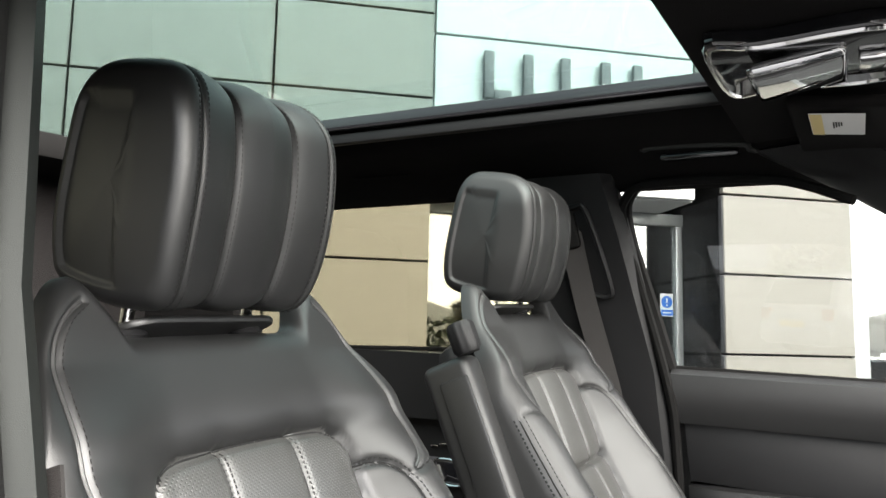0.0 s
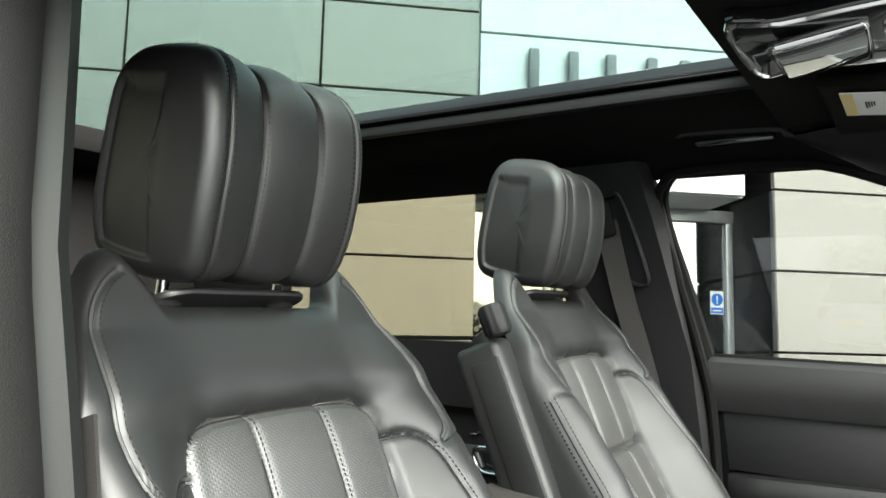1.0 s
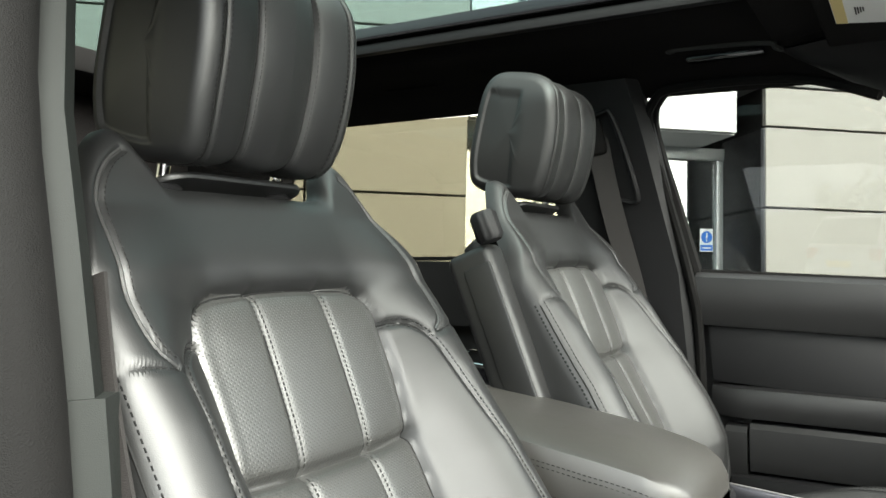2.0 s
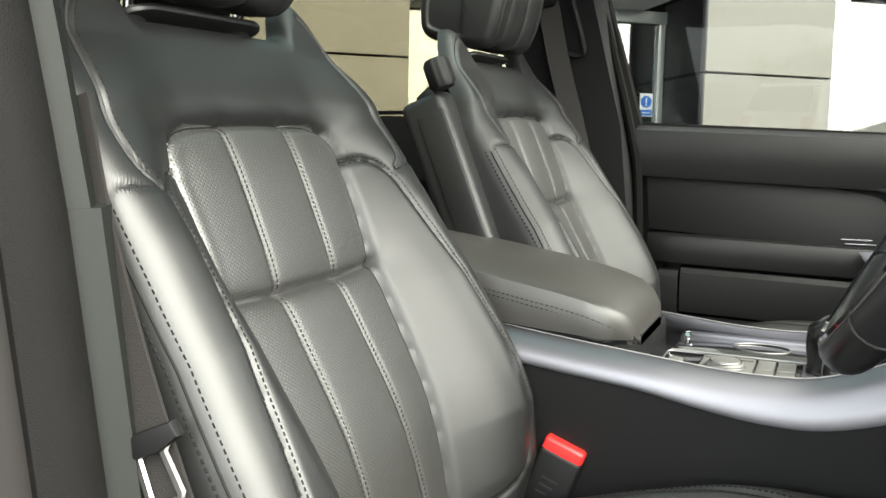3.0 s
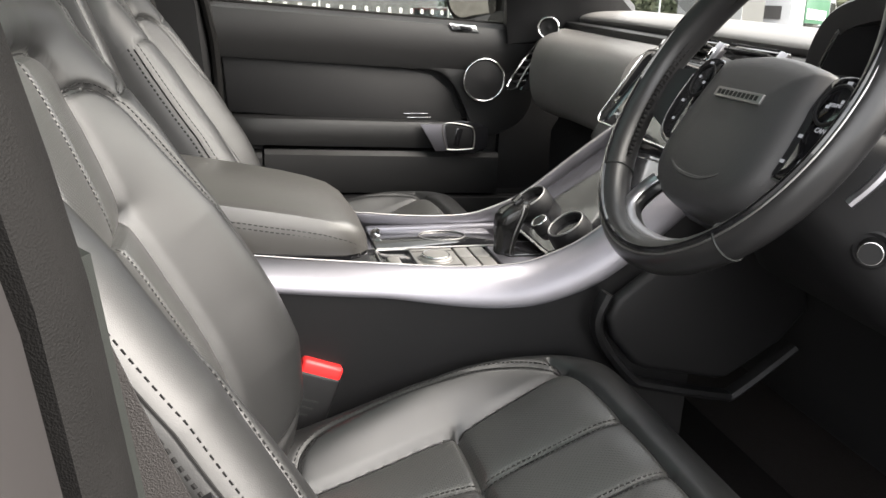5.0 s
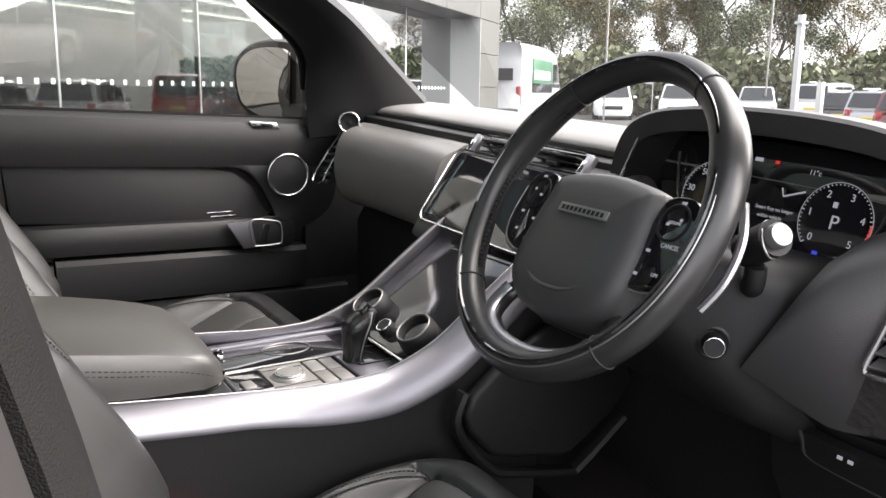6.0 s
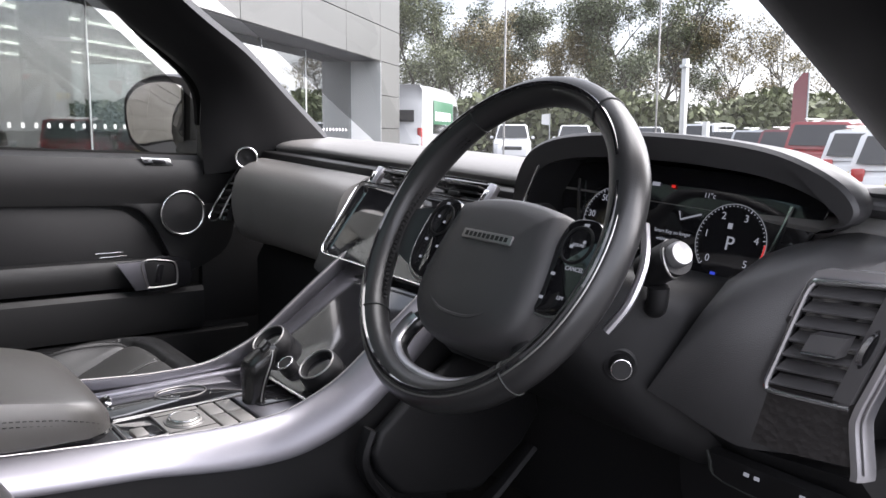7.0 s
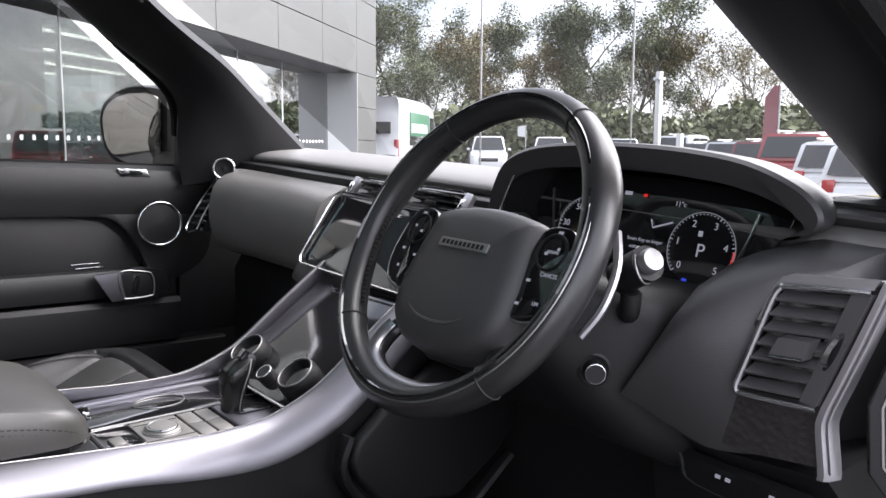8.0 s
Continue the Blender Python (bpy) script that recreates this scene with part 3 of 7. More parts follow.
def cushion_height(w, x):
    a = np.abs(w)
    z = np.interp(x, *CU_TOP)
    wide = np.interp(x, CU_WX, CU_WY)
    rise = np.interp(x, *CU_RISE)
    inner = np.interp(x, CU_EX, CU_EY)
    z = z + rise * bump_to(a, inner - 0.012, inner + 0.055) + 0.004
    over = np.clip((a - (wide - 0.05)) / 0.05, 0, 1)
    z = z - 0.045 * (1 - np.sqrt(1 - over ** 2 * 0.998))
    for name, depth, width, puff in (("panel", 0.006, 0.0045, 0.005), ("front", 0.006, 0.0045, 0.005), ("split", 0.009, 0.005, 0.006), ("bolster", 0.0045, 0.003, 0.003), ("channel", 0.0038, 0.0038, 0.004)):
        s = line_distance(a, x, cushion_seams[name])
        z = z - depth * np.exp(-((s / width) ** 2)) - puff * np.exp(-s / 0.018)
    return z


def seat_cushion(parent):
    base = part("cushion", rbox(0.24, 0.66, -0.20, 0.20, 0.66, 0.79, 0.03), PLASTIC, parent, "black plastic seat base")
    base.matrix_local = BASE
    s = np.linspace(-1, 1, 141)
    xs = np.linspace(0.2, 0.735, 171)
    S, X = np.meshgrid(s, xs)
    wide = np.interp(X, CU_WX, CU_WY)
    W = wide * np.sign(S) * (1 - (1 - np.abs(S)) ** 1.2)
    Z = cushion_height(W, X)
    top = np.stack([X, W, Z], axis=-1)
    skirt = []
    for z, pull in ((0.80, 0.0), (0.75, 0.004), (0.70, 0.012)):
        skirt.append(np.stack([X[:, :1], wide[:, :1] - pull, np.minimum(Z[:, :1] - 0.01, z)], axis=-1))
    left = [q * np.array([1, -1, 1]) for q in skirt]
    pts = np.concatenate(left[::-1] + [top] + skirt, axis=1)
    # the nose turns down and under
    nose = pts[-1:].copy()
    rows = [pts]
    for dx, dz in ((0.006, -0.03), (0.002, -0.07), (-0.03, -0.11)):
        q = nose.copy()
        q[..., 0] += dx
        q[..., 2] += dz * (nose[..., 2] > 0.80)
        rows.append(q)
    pts = np.concatenate(rows, axis=0)
    Wp, Xp = pts[..., 1], pts[..., 0]
    wc = 0.25 * (Wp[:-1, :-1] + Wp[1:, :-1] + Wp[:-1, 1:] + Wp[1:, 1:])
    xc = 0.25 * (Xp[:-1, :-1] + Xp[1:, :-1] + Xp[:-1, 1:] + Xp[1:, 1:])
    a = np.abs(wc)
    brow = np.interp(a, [0.0, 0.09, 0.15, 0.188, 0.212, 0.25], [0.650, 0.649, 0.644, 0.634, 0.622, 0.60])
    inside = (a < np.interp(xc, CU_EX, CU_EY)) & (xc < brow)
    kinds = np.full(wc.shape, 2)
    kinds[inside & (xc < 0.482)] = 0
    kinds[inside & (xc >= 0.482)] = 1
    kinds[(~inside) & (xc < brow)] = 3
    kinds[(kinds == 3) & (wc < 0)] = 4
    names = {0: ("rear_centre_panel", PERF, "perforated leather panel"), 1: ("front_centre_panel", PERF, "perforated leather panel"), 2: ("front_roll", LEATHER, ""), 3: ("cushion_bolster", LEATHER, ""), 4: ("cushion_bolster", LEATHER, "")}
    split_surface(names, pts, kinds, base, None, np.stack([Wp, Xp], axis=-1))
    place = lambda w, x: (x, w, float(cushion_height(np.array(w), np.array(x))) + 0.0006)
    bm = bmesh.new()
    for sgn in (1, -1):
        flip = lambda path: [(x * sgn, y) for x, y in path]
        for off in (-0.0045, 0.0045):
            stitches(bm, flip(offset_path(cushion_seams["bolster"], off)), place, out=(0, 0, 1))
            stitches(bm, flip(offset_path([(0.050, 0.27), (0.050, 0.478)], off)), place, 0.006, 0.004, out=(0, 0, 1))
            stitches(bm, flip(offset_path([(0.050, 0.49), (0.054, 0.644)], off)), place, 0.006, 0.004, out=(0, 0, 1))
    tagged(part("stitching", bm, THREAD, base, "grey thread stitching", 0), kind="stuff")
    for sgn in (1, -1):
        for path in (cushion_seams["bolster"], [(0.050, 0.27), (0.050, 0.480)], [(0.050, 0.486), (0.054, 0.648)], cushion_seams["panel"], cushion_seams["front"]):
            fine = [(x0 + (x1 - x0) * k / 4, y0 + (y1 - y0) * k / 4) for (x0, y0), (x1, y1) in zip(path, path[1:]) for k in range(4)]
            part("seam", tube([place(x * sgn, y) for x, y in fine], 0.0012, 5), SEAM, base)
    part("side_valance", moved(prism([(0.16, 0.60), (0.64, 0.60), (0.67, 0.70), (0.64, 0.78), (0.2, 0.76), (0.13, 0.86), (0.10, 0.80)], 0.03, 0.008), frame_of((0, -0.235, 0), (1, 0, 0), (0, 0, 1))), PLASTIC, base, "black plastic side valance")
    return base


driver_seat = thing("car_seat", "black leather driver's seat with perforated centre panels", "car seat", group="front seats")
seat_back(driver_seat)
headrest(driver_seat)
seat_cushion(driver_seat)
passenger_seat = copy_thing(driver_seat, CAR @ Matrix.Translation((0, -2 * SEAT_Y, 0.018)))
tagged(passenger_seat, "black leather passenger seat beyond the centre console", "car seat")

# ---- car shell ----
def side(pts, thick, y, r=0.004, seg=2):
    """An outline in x and z, thick metres deep towards smaller y."""
    return moved(prism(pts, thick, r, seg), frame_of((0, y, 0), (1, 0, 0), (0, 0, 1)))


def run(profile, ys, shift=None):
    """A closed outline in x and z carried along y; shift(y) moves it by (dx, dz)."""
    rings = []
    for y in ys:
        dx, dz = shift(y) if shift else (0, 0)
        rings.append([(x + dx, y, z + dz) for x, z in profile])
    return loft(rings)


def smooth_open(pts, n=4):
    return [(p.x, p.y) for p in spline([(x, y, 0) for x, y in pts], n)]


def smooth_outline(pts, n=5):
    return [(p.x, p.y) for p in spline([(x, y, 0) for x, y in pts], n, True)]


fixed("floor", rbox(-1.3, 1.30, -0.74, 0.78, 0.44, 0.47, 0.01), CARPET, "black carpeted car floor", "floor")
fixed("firewall", run([(1.25, 0.46), (1.46, 0.75), (1.50, 1.22), (1.54, 1.22), (1.50, 0.75), (1.29, 0.44)], [-0.76, 0.78]), CARPET, "black carpeted bulkhead of the footwell", "wall")
fixed("rear_bulkhead", rbox(-1.36, -1.30, -0.78, 0.78, 0.44, 1.80, 0.01), CARPET, "black carpeted rear bulkhead", "wall")
fixed("kick_panel", rbox(1.0, 1.50, 0.80, 0.83, 0.45, 1.31, 0.004), PLASTIC, "black trim panel beside the footwell", "trim")
fixed("sill", rbox(0.16, 1.30, -0.86, -0.72, 0.42, 0.56, 0.02), PLASTIC, "black door sill tread", "sill")

# roof: cloth headliner with a long glass panel
fixed("ceiling", moved(prism([(0.385, -0.66), (0.50, -0.64), (0.74, -0.55), (0.74, 0.55), (0.50, 0.64), (0.385, 0.68)], 0.03, 0.006), pose(0, 0, 1.742, 0, 0, 0)), HEADLINER, "black cloth headliner at the front", "ceiling")
rail = [(0.435, 1.800), (0.47, 1.770), (0.56, 1.758), (0.63, 1.742), (0.685, 1.705), (0.715, 1.690), (0.765, 1.700), (0.77, 1.84), (0.435, 1.84)]
for sgn, name, tail in ((1, "roof_rail_left", 0.55), (-1, "roof_rail_right", 0.55)):
    rings = []
    for x in (-1.3, -0.6, 0.0, 0.36, 0.46, tail, 0.66):
        dip = lerp(x, [-1.3, 0.2, 0.46, 0.66], [0.004, 0.0, -0.012, -0.055])
        pull = lerp(x, [-1.3, 0.3, 0.66], [0.0, 0.0, 0.06])
        rings.append([(x, sgn * (y - pull), z + dip) for y, z in rail])
    fixed(name, loft(rings), HEADLINER, "black cloth headliner along the roof edge", "ceiling")
fixed("ceiling_rear", rbox(-1.36, -1.05, -0.45, 0.45, 1.78, 1.84, 0.01), HEADLINER, "black cloth headliner at the rear", "ceiling")
glass_roof = thing("glass_roof", "tinted panoramic glass roof with black edge frame", "sunroof")
pane = part("pane", moved(prism([(-1.2, -0.47), (0.40, -0.47), (0.40, 0.47), (-1.2, 0.47)], 0.005, 0), pose(0, 0, 1.842)), ROOFGLASS, glass_roof, "green tinted glass")
pane.visible_shadow = False
for sgn in (1, -1):
    part("edge_frame", rbox(-1.2, 0.385, min(sgn * 0.400, sgn * 0.432), max(sgn * 0.400, sgn * 0.432), 1.812, 1.838, 0.003), GLOSS, glass_roof, "glossy black frame strip")
    part("blind_track", rbox(-1.2, 0.38, min(sgn * 0.412, sgn * 0.436), max(sgn * 0.412, sgn * 0.436), 1.786, 1.806, 0.003), PLASTIC, glass_roof)
part("front_frame", rbox(0.372, 0.395, -0.45, 0.45, 1.775, 1.838, 0.005), PLASTIC, glass_roof)

# pillars: a band between two lines, thick inwards
def band(edge_a, edge_b, back, bulge=0.008, steps=8):
    """A strip between two lines, rounded inwards and closed behind by the offset back."""
    a, b = ([Vector(p) for p in spline(e, steps)] for e in (edge_a, edge_b))
    rings = []
    for i, (p, q) in enumerate(zip(a, b)):
        along = a[min(i + 1, len(a) - 1)] - a[max(i - 1, 0)]
        n = along.cross(q - p).normalized()
        if n.dot(Vector((0.4, 0, 1.3)) - p) < 0:
            n = -n
        ring = [p.lerp(q, s / 8) + n * (bulge * (1 - (2 * s / 8 - 1) ** 4) * 1.5) for s in range(9)]
        ring += [q + Vector(back), p + Vector(back)]
        rings.append(ring)
    return loft(rings)


fixed("pillar_front_left", band([(1.125, 0.655, 1.325), (1.006, 0.632, 1.423), (0.897, 0.600, 1.508), (0.799, 0.570, 1.564), (0.719, 0.550, 1.617), (0.56, 0.50, 1.735)], [(0.850, 0.72, 1.25), (0.838, 0.715, 1.34), (0.822, 0.705, 1.45), (0.685, 0.695, 1.555), (0.555, 0.67, 1.645), (0.38, 0.62, 1.74)], (0.02, 0.05, 0.02)), PLASTIC, "black trimmed windscreen pillar", "pillar")
fixed("pillar_front_right", band([(1.165, -0.64, 1.335), (1.00, -0.60, 1.452), (0.80, -0.55, 1.593), (0.60, -0.50, 1.735)], [(1.135, -0.79, 1.34), (0.97, -0.75, 1.457), (0.77, -0.70, 1.60), (0.57, -0.65, 1.745)], (0.0, -0.09, 0.06)), PLASTIC, "black trimmed windscreen pillar", "pillar")
fixed("door_frame_seal", tube(spline([(1.13, -0.80, 1.30), (0.97, -0.76, 1.43), (0.77, -0.71, 1.575), (0.57, -0.66, 1.70), (0.30, -0.70, 1.70), (0.03, -0.68, 1.71)], 5), 0.014, 8), RUBBER, "black rubber door seal along the roof", "seal")
fixed("hinge_pillar", loft([[(0.97 + dx, -0.755, z), (1.12 + dx, -0.755, z), (1.12 + dx, -0.90, z), (1.0 + dx, -0.90, z)] for dx, z in ((0.0, 0.5), (0.0, 1.05), (0.03, 1.25), (0.10, 1.36))]), DARKPAINT, "dark painted hinge pillar", "pillar")
badge = thing("airbag_tab", "small black tab with grey lettering on the pillar trim", "tab")
part("tab", moved(prism(rounded(0.022, 0.009, 0.003), 0.003, 0.001), frame_of((0.70, 0.555, 1.622), (0.80, 0.18, -0.56), (0.25, -0.2, 0.5))), GREYTRIM, badge)

# left centre pillar, its belt and the rear door behind it
fixed("pillar_left", loft([[(x0, y, z), (x0 + 0.02, y - 0.02, z), (x1 - 0.02, y - 0.025, z), (x1, y, z), (x1 - 0.005, y + 0.06, z), (x0, y + 0.06, z)] for x0, x1, y, z in ((0.04, 0.235, 0.755, 0.5), (0.0, 0.225, 0.755, 1.0), (-0.06, 0.195, 0.75, 1.31), (-0.13, 0.135, 0.70, 1.60), (-0.17, 0.11, 0.66, 1.72))]), PLASTIC, "black trimmed centre pillar", "pillar")
fixed("seal_left", tube(spline([(0.225, 0.745, 0.75), (0.215, 0.745, 1.15), (0.195, 0.735, 1.31), (0.125, 0.705, 1.60), (0.14, 0.675, 1.675), (0.20, 0.665, 1.695), (0.42, 0.65, 1.685), (0.56, 0.60, 1.63)], 6), 0.010, 8), RUBBER, "black rubber door seal", "seal")


def belt(points, width, thick=0.0016, across=(0, 1, 0)):
    rings = []
    pts = [Vector(p) for p in spline(points, 6)]
    for i, p in enumerate(pts):
        d = (pts[min(i + 1, len(pts) - 1)] - pts[max(i - 1, 0)]).normalized()
        a = Vector(across)
        a = (a - d * a.dot(d)).normalized()
        n = d.cross(a)
        rings.append([p - a * width / 2 - n * thick, p + a * width / 2 - n * thick, p + a * width / 2 + n * thick, p - a * width / 2 + n * thick])
    return loft(rings)


far_belt = thing("seat_belt", "black seat belt hanging beside the passenger seat", "seat belt")
part("webbing", belt([(0.02, 0.660, 1.60), (0.045, 0.684, 1.45), (0.09, 0.712, 1.25), (0.15, 0.722, 0.95), (0.18, 0.722, 0.62)], 0.046, across=(0.9, 0.25, 0)), WEB, far_belt)
part("upper_guide", moved(rbox(-0.022, 0.022, -0.010, 0.010, -0.040, 0.040, 0.010), pose(0.014, 0.660, 1.605, 0, -12, 10)), RUBBER, far_belt, "black belt guide")
part("guide_slot", tube(spline([(-0.035, 0.668, 1.64), (0.03, 0.652, 1.655), (0.058, 0.652, 1.640), (0.098, 0.684, 1.49), (0.090, 0.692, 1.465), (0.062, 0.692, 1.47)], 6), 0.006, 8), PLASTIC, far_belt, "black edge of the belt slot")

rear_door = thing("rear_door", "black trimmed rear door with chrome handle", "car door")
part("upper_trim", run([(-0.98, 1.355), (0.07, 1.325), (0.07, 1.17), (-0.98, 1.20)], [0.735, 0.80]), PLASTIC, rear_door)
part("lower_trim", run([(-0.98, 1.20), (0.07, 1.17), (0.10, 0.55), (-0.98, 0.55)], [0.765, 0.80]), PLASTIC, rear_door)
part("window_seal", rbox(-0.98, 0.07, 0.742, 0.756, 1.342, 1.352, 0.003), RUBBER, rear_door)
plate = part("handle_plate", side([(-0.40, 1.092), (-0.272, 1.088), (-0.262, 1.025), (-0.345, 1.025)], 0.008, 0.766, 0.002), SATIN, rear_door, "satin silver handle plate")
part("pull_recess", side([(-0.352 + 0.004, 1.082), (-0.288, 1.080), (-0.278, 1.036), (-0.33, 1.036)], 0.004, 0.7575, 0.001), GLOSS, plate)
part("pull_ring", tube([(x, 0.755, z) for x, z in smooth_outline([(-0.352, 1.084), (-0.287, 1.082), (-0.275, 1.034), (-0.333, 1.034)])], 0.003, 6, True), CHROME, plate)
part("pull_lever", tube([(-0.343, 0.752, 1.075), (-0.327, 0.750, 1.042)], 0.004, 8), STEEL, plate)
for dx in (0, 0.022):
    part("memory_switch", rbox(-0.365 + dx, -0.345 + dx, 0.758, 0.764, 1.115 + dx * 0.25, 1.119 + dx * 0.25, 0.001), CHROME, rear_door)
rear_pane = part("pane", side([(-0.98, 1.34), (-0.08, 1.325), (-0.13, 1.70), (-0.75, 1.71), (-0.95, 1.6)], 0.004, 0.79, 0), PRIVACY, rear_door, "brown tinted privacy glass")
rear_pane.visible_shadow = False
fixed("pillar_rear_left", side([(-1.36, 0.5), (-0.97, 0.5), (-0.97, 1.45), (-0.86, 1.74), (-1.36, 1.80)], 0.05, 0.80), HEADLINER, "black trimmed rear pillar", "pillar")
other = thing("rear_door", "black trimmed rear door on the driver's side", "car door")
part("trim", side([(-1.3, 0.5), (0.0, 0.5), (0.02, 1.33), (-1.3, 1.36)], 0.04, -0.76, 0.006), PLASTIC, other)
q = part("pane", side([(-1.3, 1.35), (0.0, 1.32), (-0.06, 1.70), (-1.3, 1.73)], 0.004, -0.74, 0), PRIVACY, other, "brown tinted privacy glass")
q.visible_shadow = False

# right centre pillar beside the open driver's door
def pillar_ring(z):
    x = lerp(z, [0.5, 1.0, 1.27, 1.45, 1.74], [0.190, 0.170, 0.137, 0.093, 0.025])
    y = lerp(z, [0.5, 1.27, 1.45, 1.74], [-0.735, -0.725, -0.715, -0.660])
    return x, y


zs = (0.5, 0.8, 1.0, 1.15, 1.25, 1.35, 1.45, 1.60, 1.74)
fixed("pillar_right", loft([[(x - 0.012, y + 0.006, z), (x + 0.006, y + 0.035, z), (x - 0.012, y + 0.056, z), (x - 0.10, y + 0.055, z), (x - 0.12, y - 0.06, z), (x - 0.03, y - 0.03, z)] for z in zs for x, y in [pillar_ring(z)]]), PILLAR, "grey trimmed centre pillar beside the driver", "pillar")
fixed("pillar_lower_trim", loft([[(x - 0.008, y + 0.008, z), (x + 0.012, y + 0.038, z), (x - 0.004, y + 0.062, z), (x - 0.10, y + 0.065, z), (x - 0.10, y, z)] for z in (0.5, 0.8, 1.0, 1.15, 1.255) for x, y in [pillar_ring(z)]]), PILLAR, "grey moulded lower pillar cover", "pillar")
fixed("seal_right", loft([[(x + dx, y + dy, z) for dx, dy in ((-0.010, -0.030), (0.000, -0.033), (0.012, -0.020), (0.016, 0.000), (0.010, 0.012), (-0.004, 0.012))] for z in np.linspace(0.5, 1.74, 24) for x, y in [pillar_ring(z)]]), RUBBER, "worn black rubber door seal", "seal")
fixed("body_side", loft([[(x - 0.012, y - 0.022, z), (x - 0.004, y - 0.045, z), (x - 0.02, y - 0.12, z), (x - 0.22, y - 0.17, z), (x - 0.25, y - 0.10, z), (x - 0.03, y - 0.02, z)] for z in zs for x, y in [pillar_ring(z)]]), PAINT, "pale metallic painted body side", "body")

near_belt = thing("seat_belt", "black seat belt with steel tongue beside the driver's seat", "seat belt")
part("webbing", belt([(0.085, -0.655, 1.33), (0.115, -0.668, 1.24), (0.155, -0.676, 1.13), (0.20, -0.680, 1.02), (0.25, -0.68, 0.90), (0.31, -0.68, 0.72)], 0.046, across=(0.9, 0.12, 0.35)), WEB, near_belt)
tm = frame_of((0.187, -0.690, 1.068), (0.80, 0.10, 0.35), (0.45, 0.0, -0.9))
ton = part("tongue", moved(prism([(-0.030, -0.030), (0.030, -0.030), (0.032, -0.018), (0.012, -0.012), (-0.012, -0.012), (-0.032, -0.018)], 0.012, 0.003), tm), PLASTIC, near_belt, "black moulded tongue grip")
part("steel_loop", moved(tube([(x, y, 0.006) for x, y in [(-0.026, -0.026), (-0.012, -0.012), (-0.0145, 0.020), (-0.011, 0.026), (0.011, 0.026), (0.0145, 0.020), (0.012, -0.012), (0.026, -0.026)]], 0.0042, 6, False, flat=0.5), tm), STEEL, ton, "steel tongue plate")

# passenger door
door = thing("passenger_door", "closed black passenger door with leather armrest", "car door")
part("door_body", side([(0.225, 0.55), (1.02, 0.55), (1.02, 1.25), (0.20, 1.30)], 0.03, 0.835, 0.004), DOORTRIM, door)
top = [(0.80, 1.312), (0.765, 1.316), (0.742, 1.306), (0.735, 1.28), (0.742, 1.24), (0.758, 1.205), (0.80, 1.20)]
part("upper_trim", loft([[(x, y, z - 0.040 * (x - 0.2)) for y, z in top] for x in (0.205, 0.4, 0.6, 0.8, 0.93)]), DOORTRIM, door)
insert = [(0.225, 1.205), (0.45, 1.195), (0.60, 1.190), (0.69, 1.172), (0.735, 1.135), (0.77, 1.07), (0.785, 1.045), (0.235, 1.085)]
part("insert", side(insert, 0.010, 0.782, 0.003), PLASTIC, door, "matt black recessed panel")
face = smooth_outline([(0.60, 1.197), (0.70, 1.18), (0.745, 1.14), (0.785, 1.06), (0.80, 1.03), (0.86, 1.04), (0.93, 1.10), (0.93, 1.27), (0.75, 1.215)], 4)
part("speaker_surround", side(face, 0.022, 0.778, 0.006), DOORTRIM, door)
arm = [(0.80, 1.078), (0.764, 1.079), (0.750, 1.074), (0.744, 1.062), (0.745, 1.036), (0.752, 1.014), (0.80, 1.010)]
part("armrest", loft([[(x, y + lerp(x, [0.23, 0.27, 0.7, 0.8], [0.03, 0.01, 0.012, 0.045]), z - 0.02 * (x - 0.2)) for y, z in arm] for x in (0.232, 0.25, 0.3, 0.4, 0.5, 0.6, 0.7, 0.76, 0.80)]), DOORTRIM, door, "padded leather armrest")
bm = bmesh.new()
stitches(bm, [(0.25, 0), (0.66, 0)], lambda x, h: (x, 0.7605, 1.0745 - 0.02 * (x - 0.2) + h), 0.007)
tagged(part("stitching", bm, THREAD, door, "grey thread stitching", 0), kind="stuff")
low = [(0.80, 1.006), (0.768, 1.004), (0.758, 0.994), (0.758, 0.93), (0.766, 0.905), (0.80, 0.90)]
part("lower_panel", loft([[(x, y, z - 0.02 * (x - 0.2)) for y, z in low] for x in (0.31, 0.5, 0.7, 0.86)]), DOORTRIM, door)
part("lower_end", loft([[(x, y - 0.004, z - 0.01) for y, z in low] for x in (0.262, 0.285, 0.305)]), DOORTRIM, door)
part("door_pocket", side([(0.27, 0.895), (0.97, 0.885), (0.97, 0.6), (0.30, 0.6)], 0.05, 0.80, 0.01), PLASTIC, door)
front = [(0.80, 1.13), (0.788, 1.13), (0.780, 1.12), (0.776, 0.90), (0.80, 0.89)]
part("front_panel", loft([[(x, y, z) for y, z in front] for x in (0.865, 0.95, 1.05, 1.2)]), PLASTIC, door)
part("front_panel_lower", loft([[(x, y, z - 0.135) for y, z in front] for x in (0.865, 0.95, 1.05, 1.2)]), PLASTIC, door)
before = set(door.children_recursive)
part("handle_surround", side(smooth_outline([(0.70, 1.060), (0.785, 1.056), (0.800, 1.03), (0.790, 0.992), (0.70, 0.990)], 3), 0.012, 0.716, 0.003), GLOSS, door, "gloss black handle surround")
hp = part("handle_plate", side([(0.636, 1.055), (0.694, 1.057), (0.706, 0.994), (0.675, 0.993)], 0.008, 0.7105, 0.0015), SATIN, door, "satin silver handle plate")
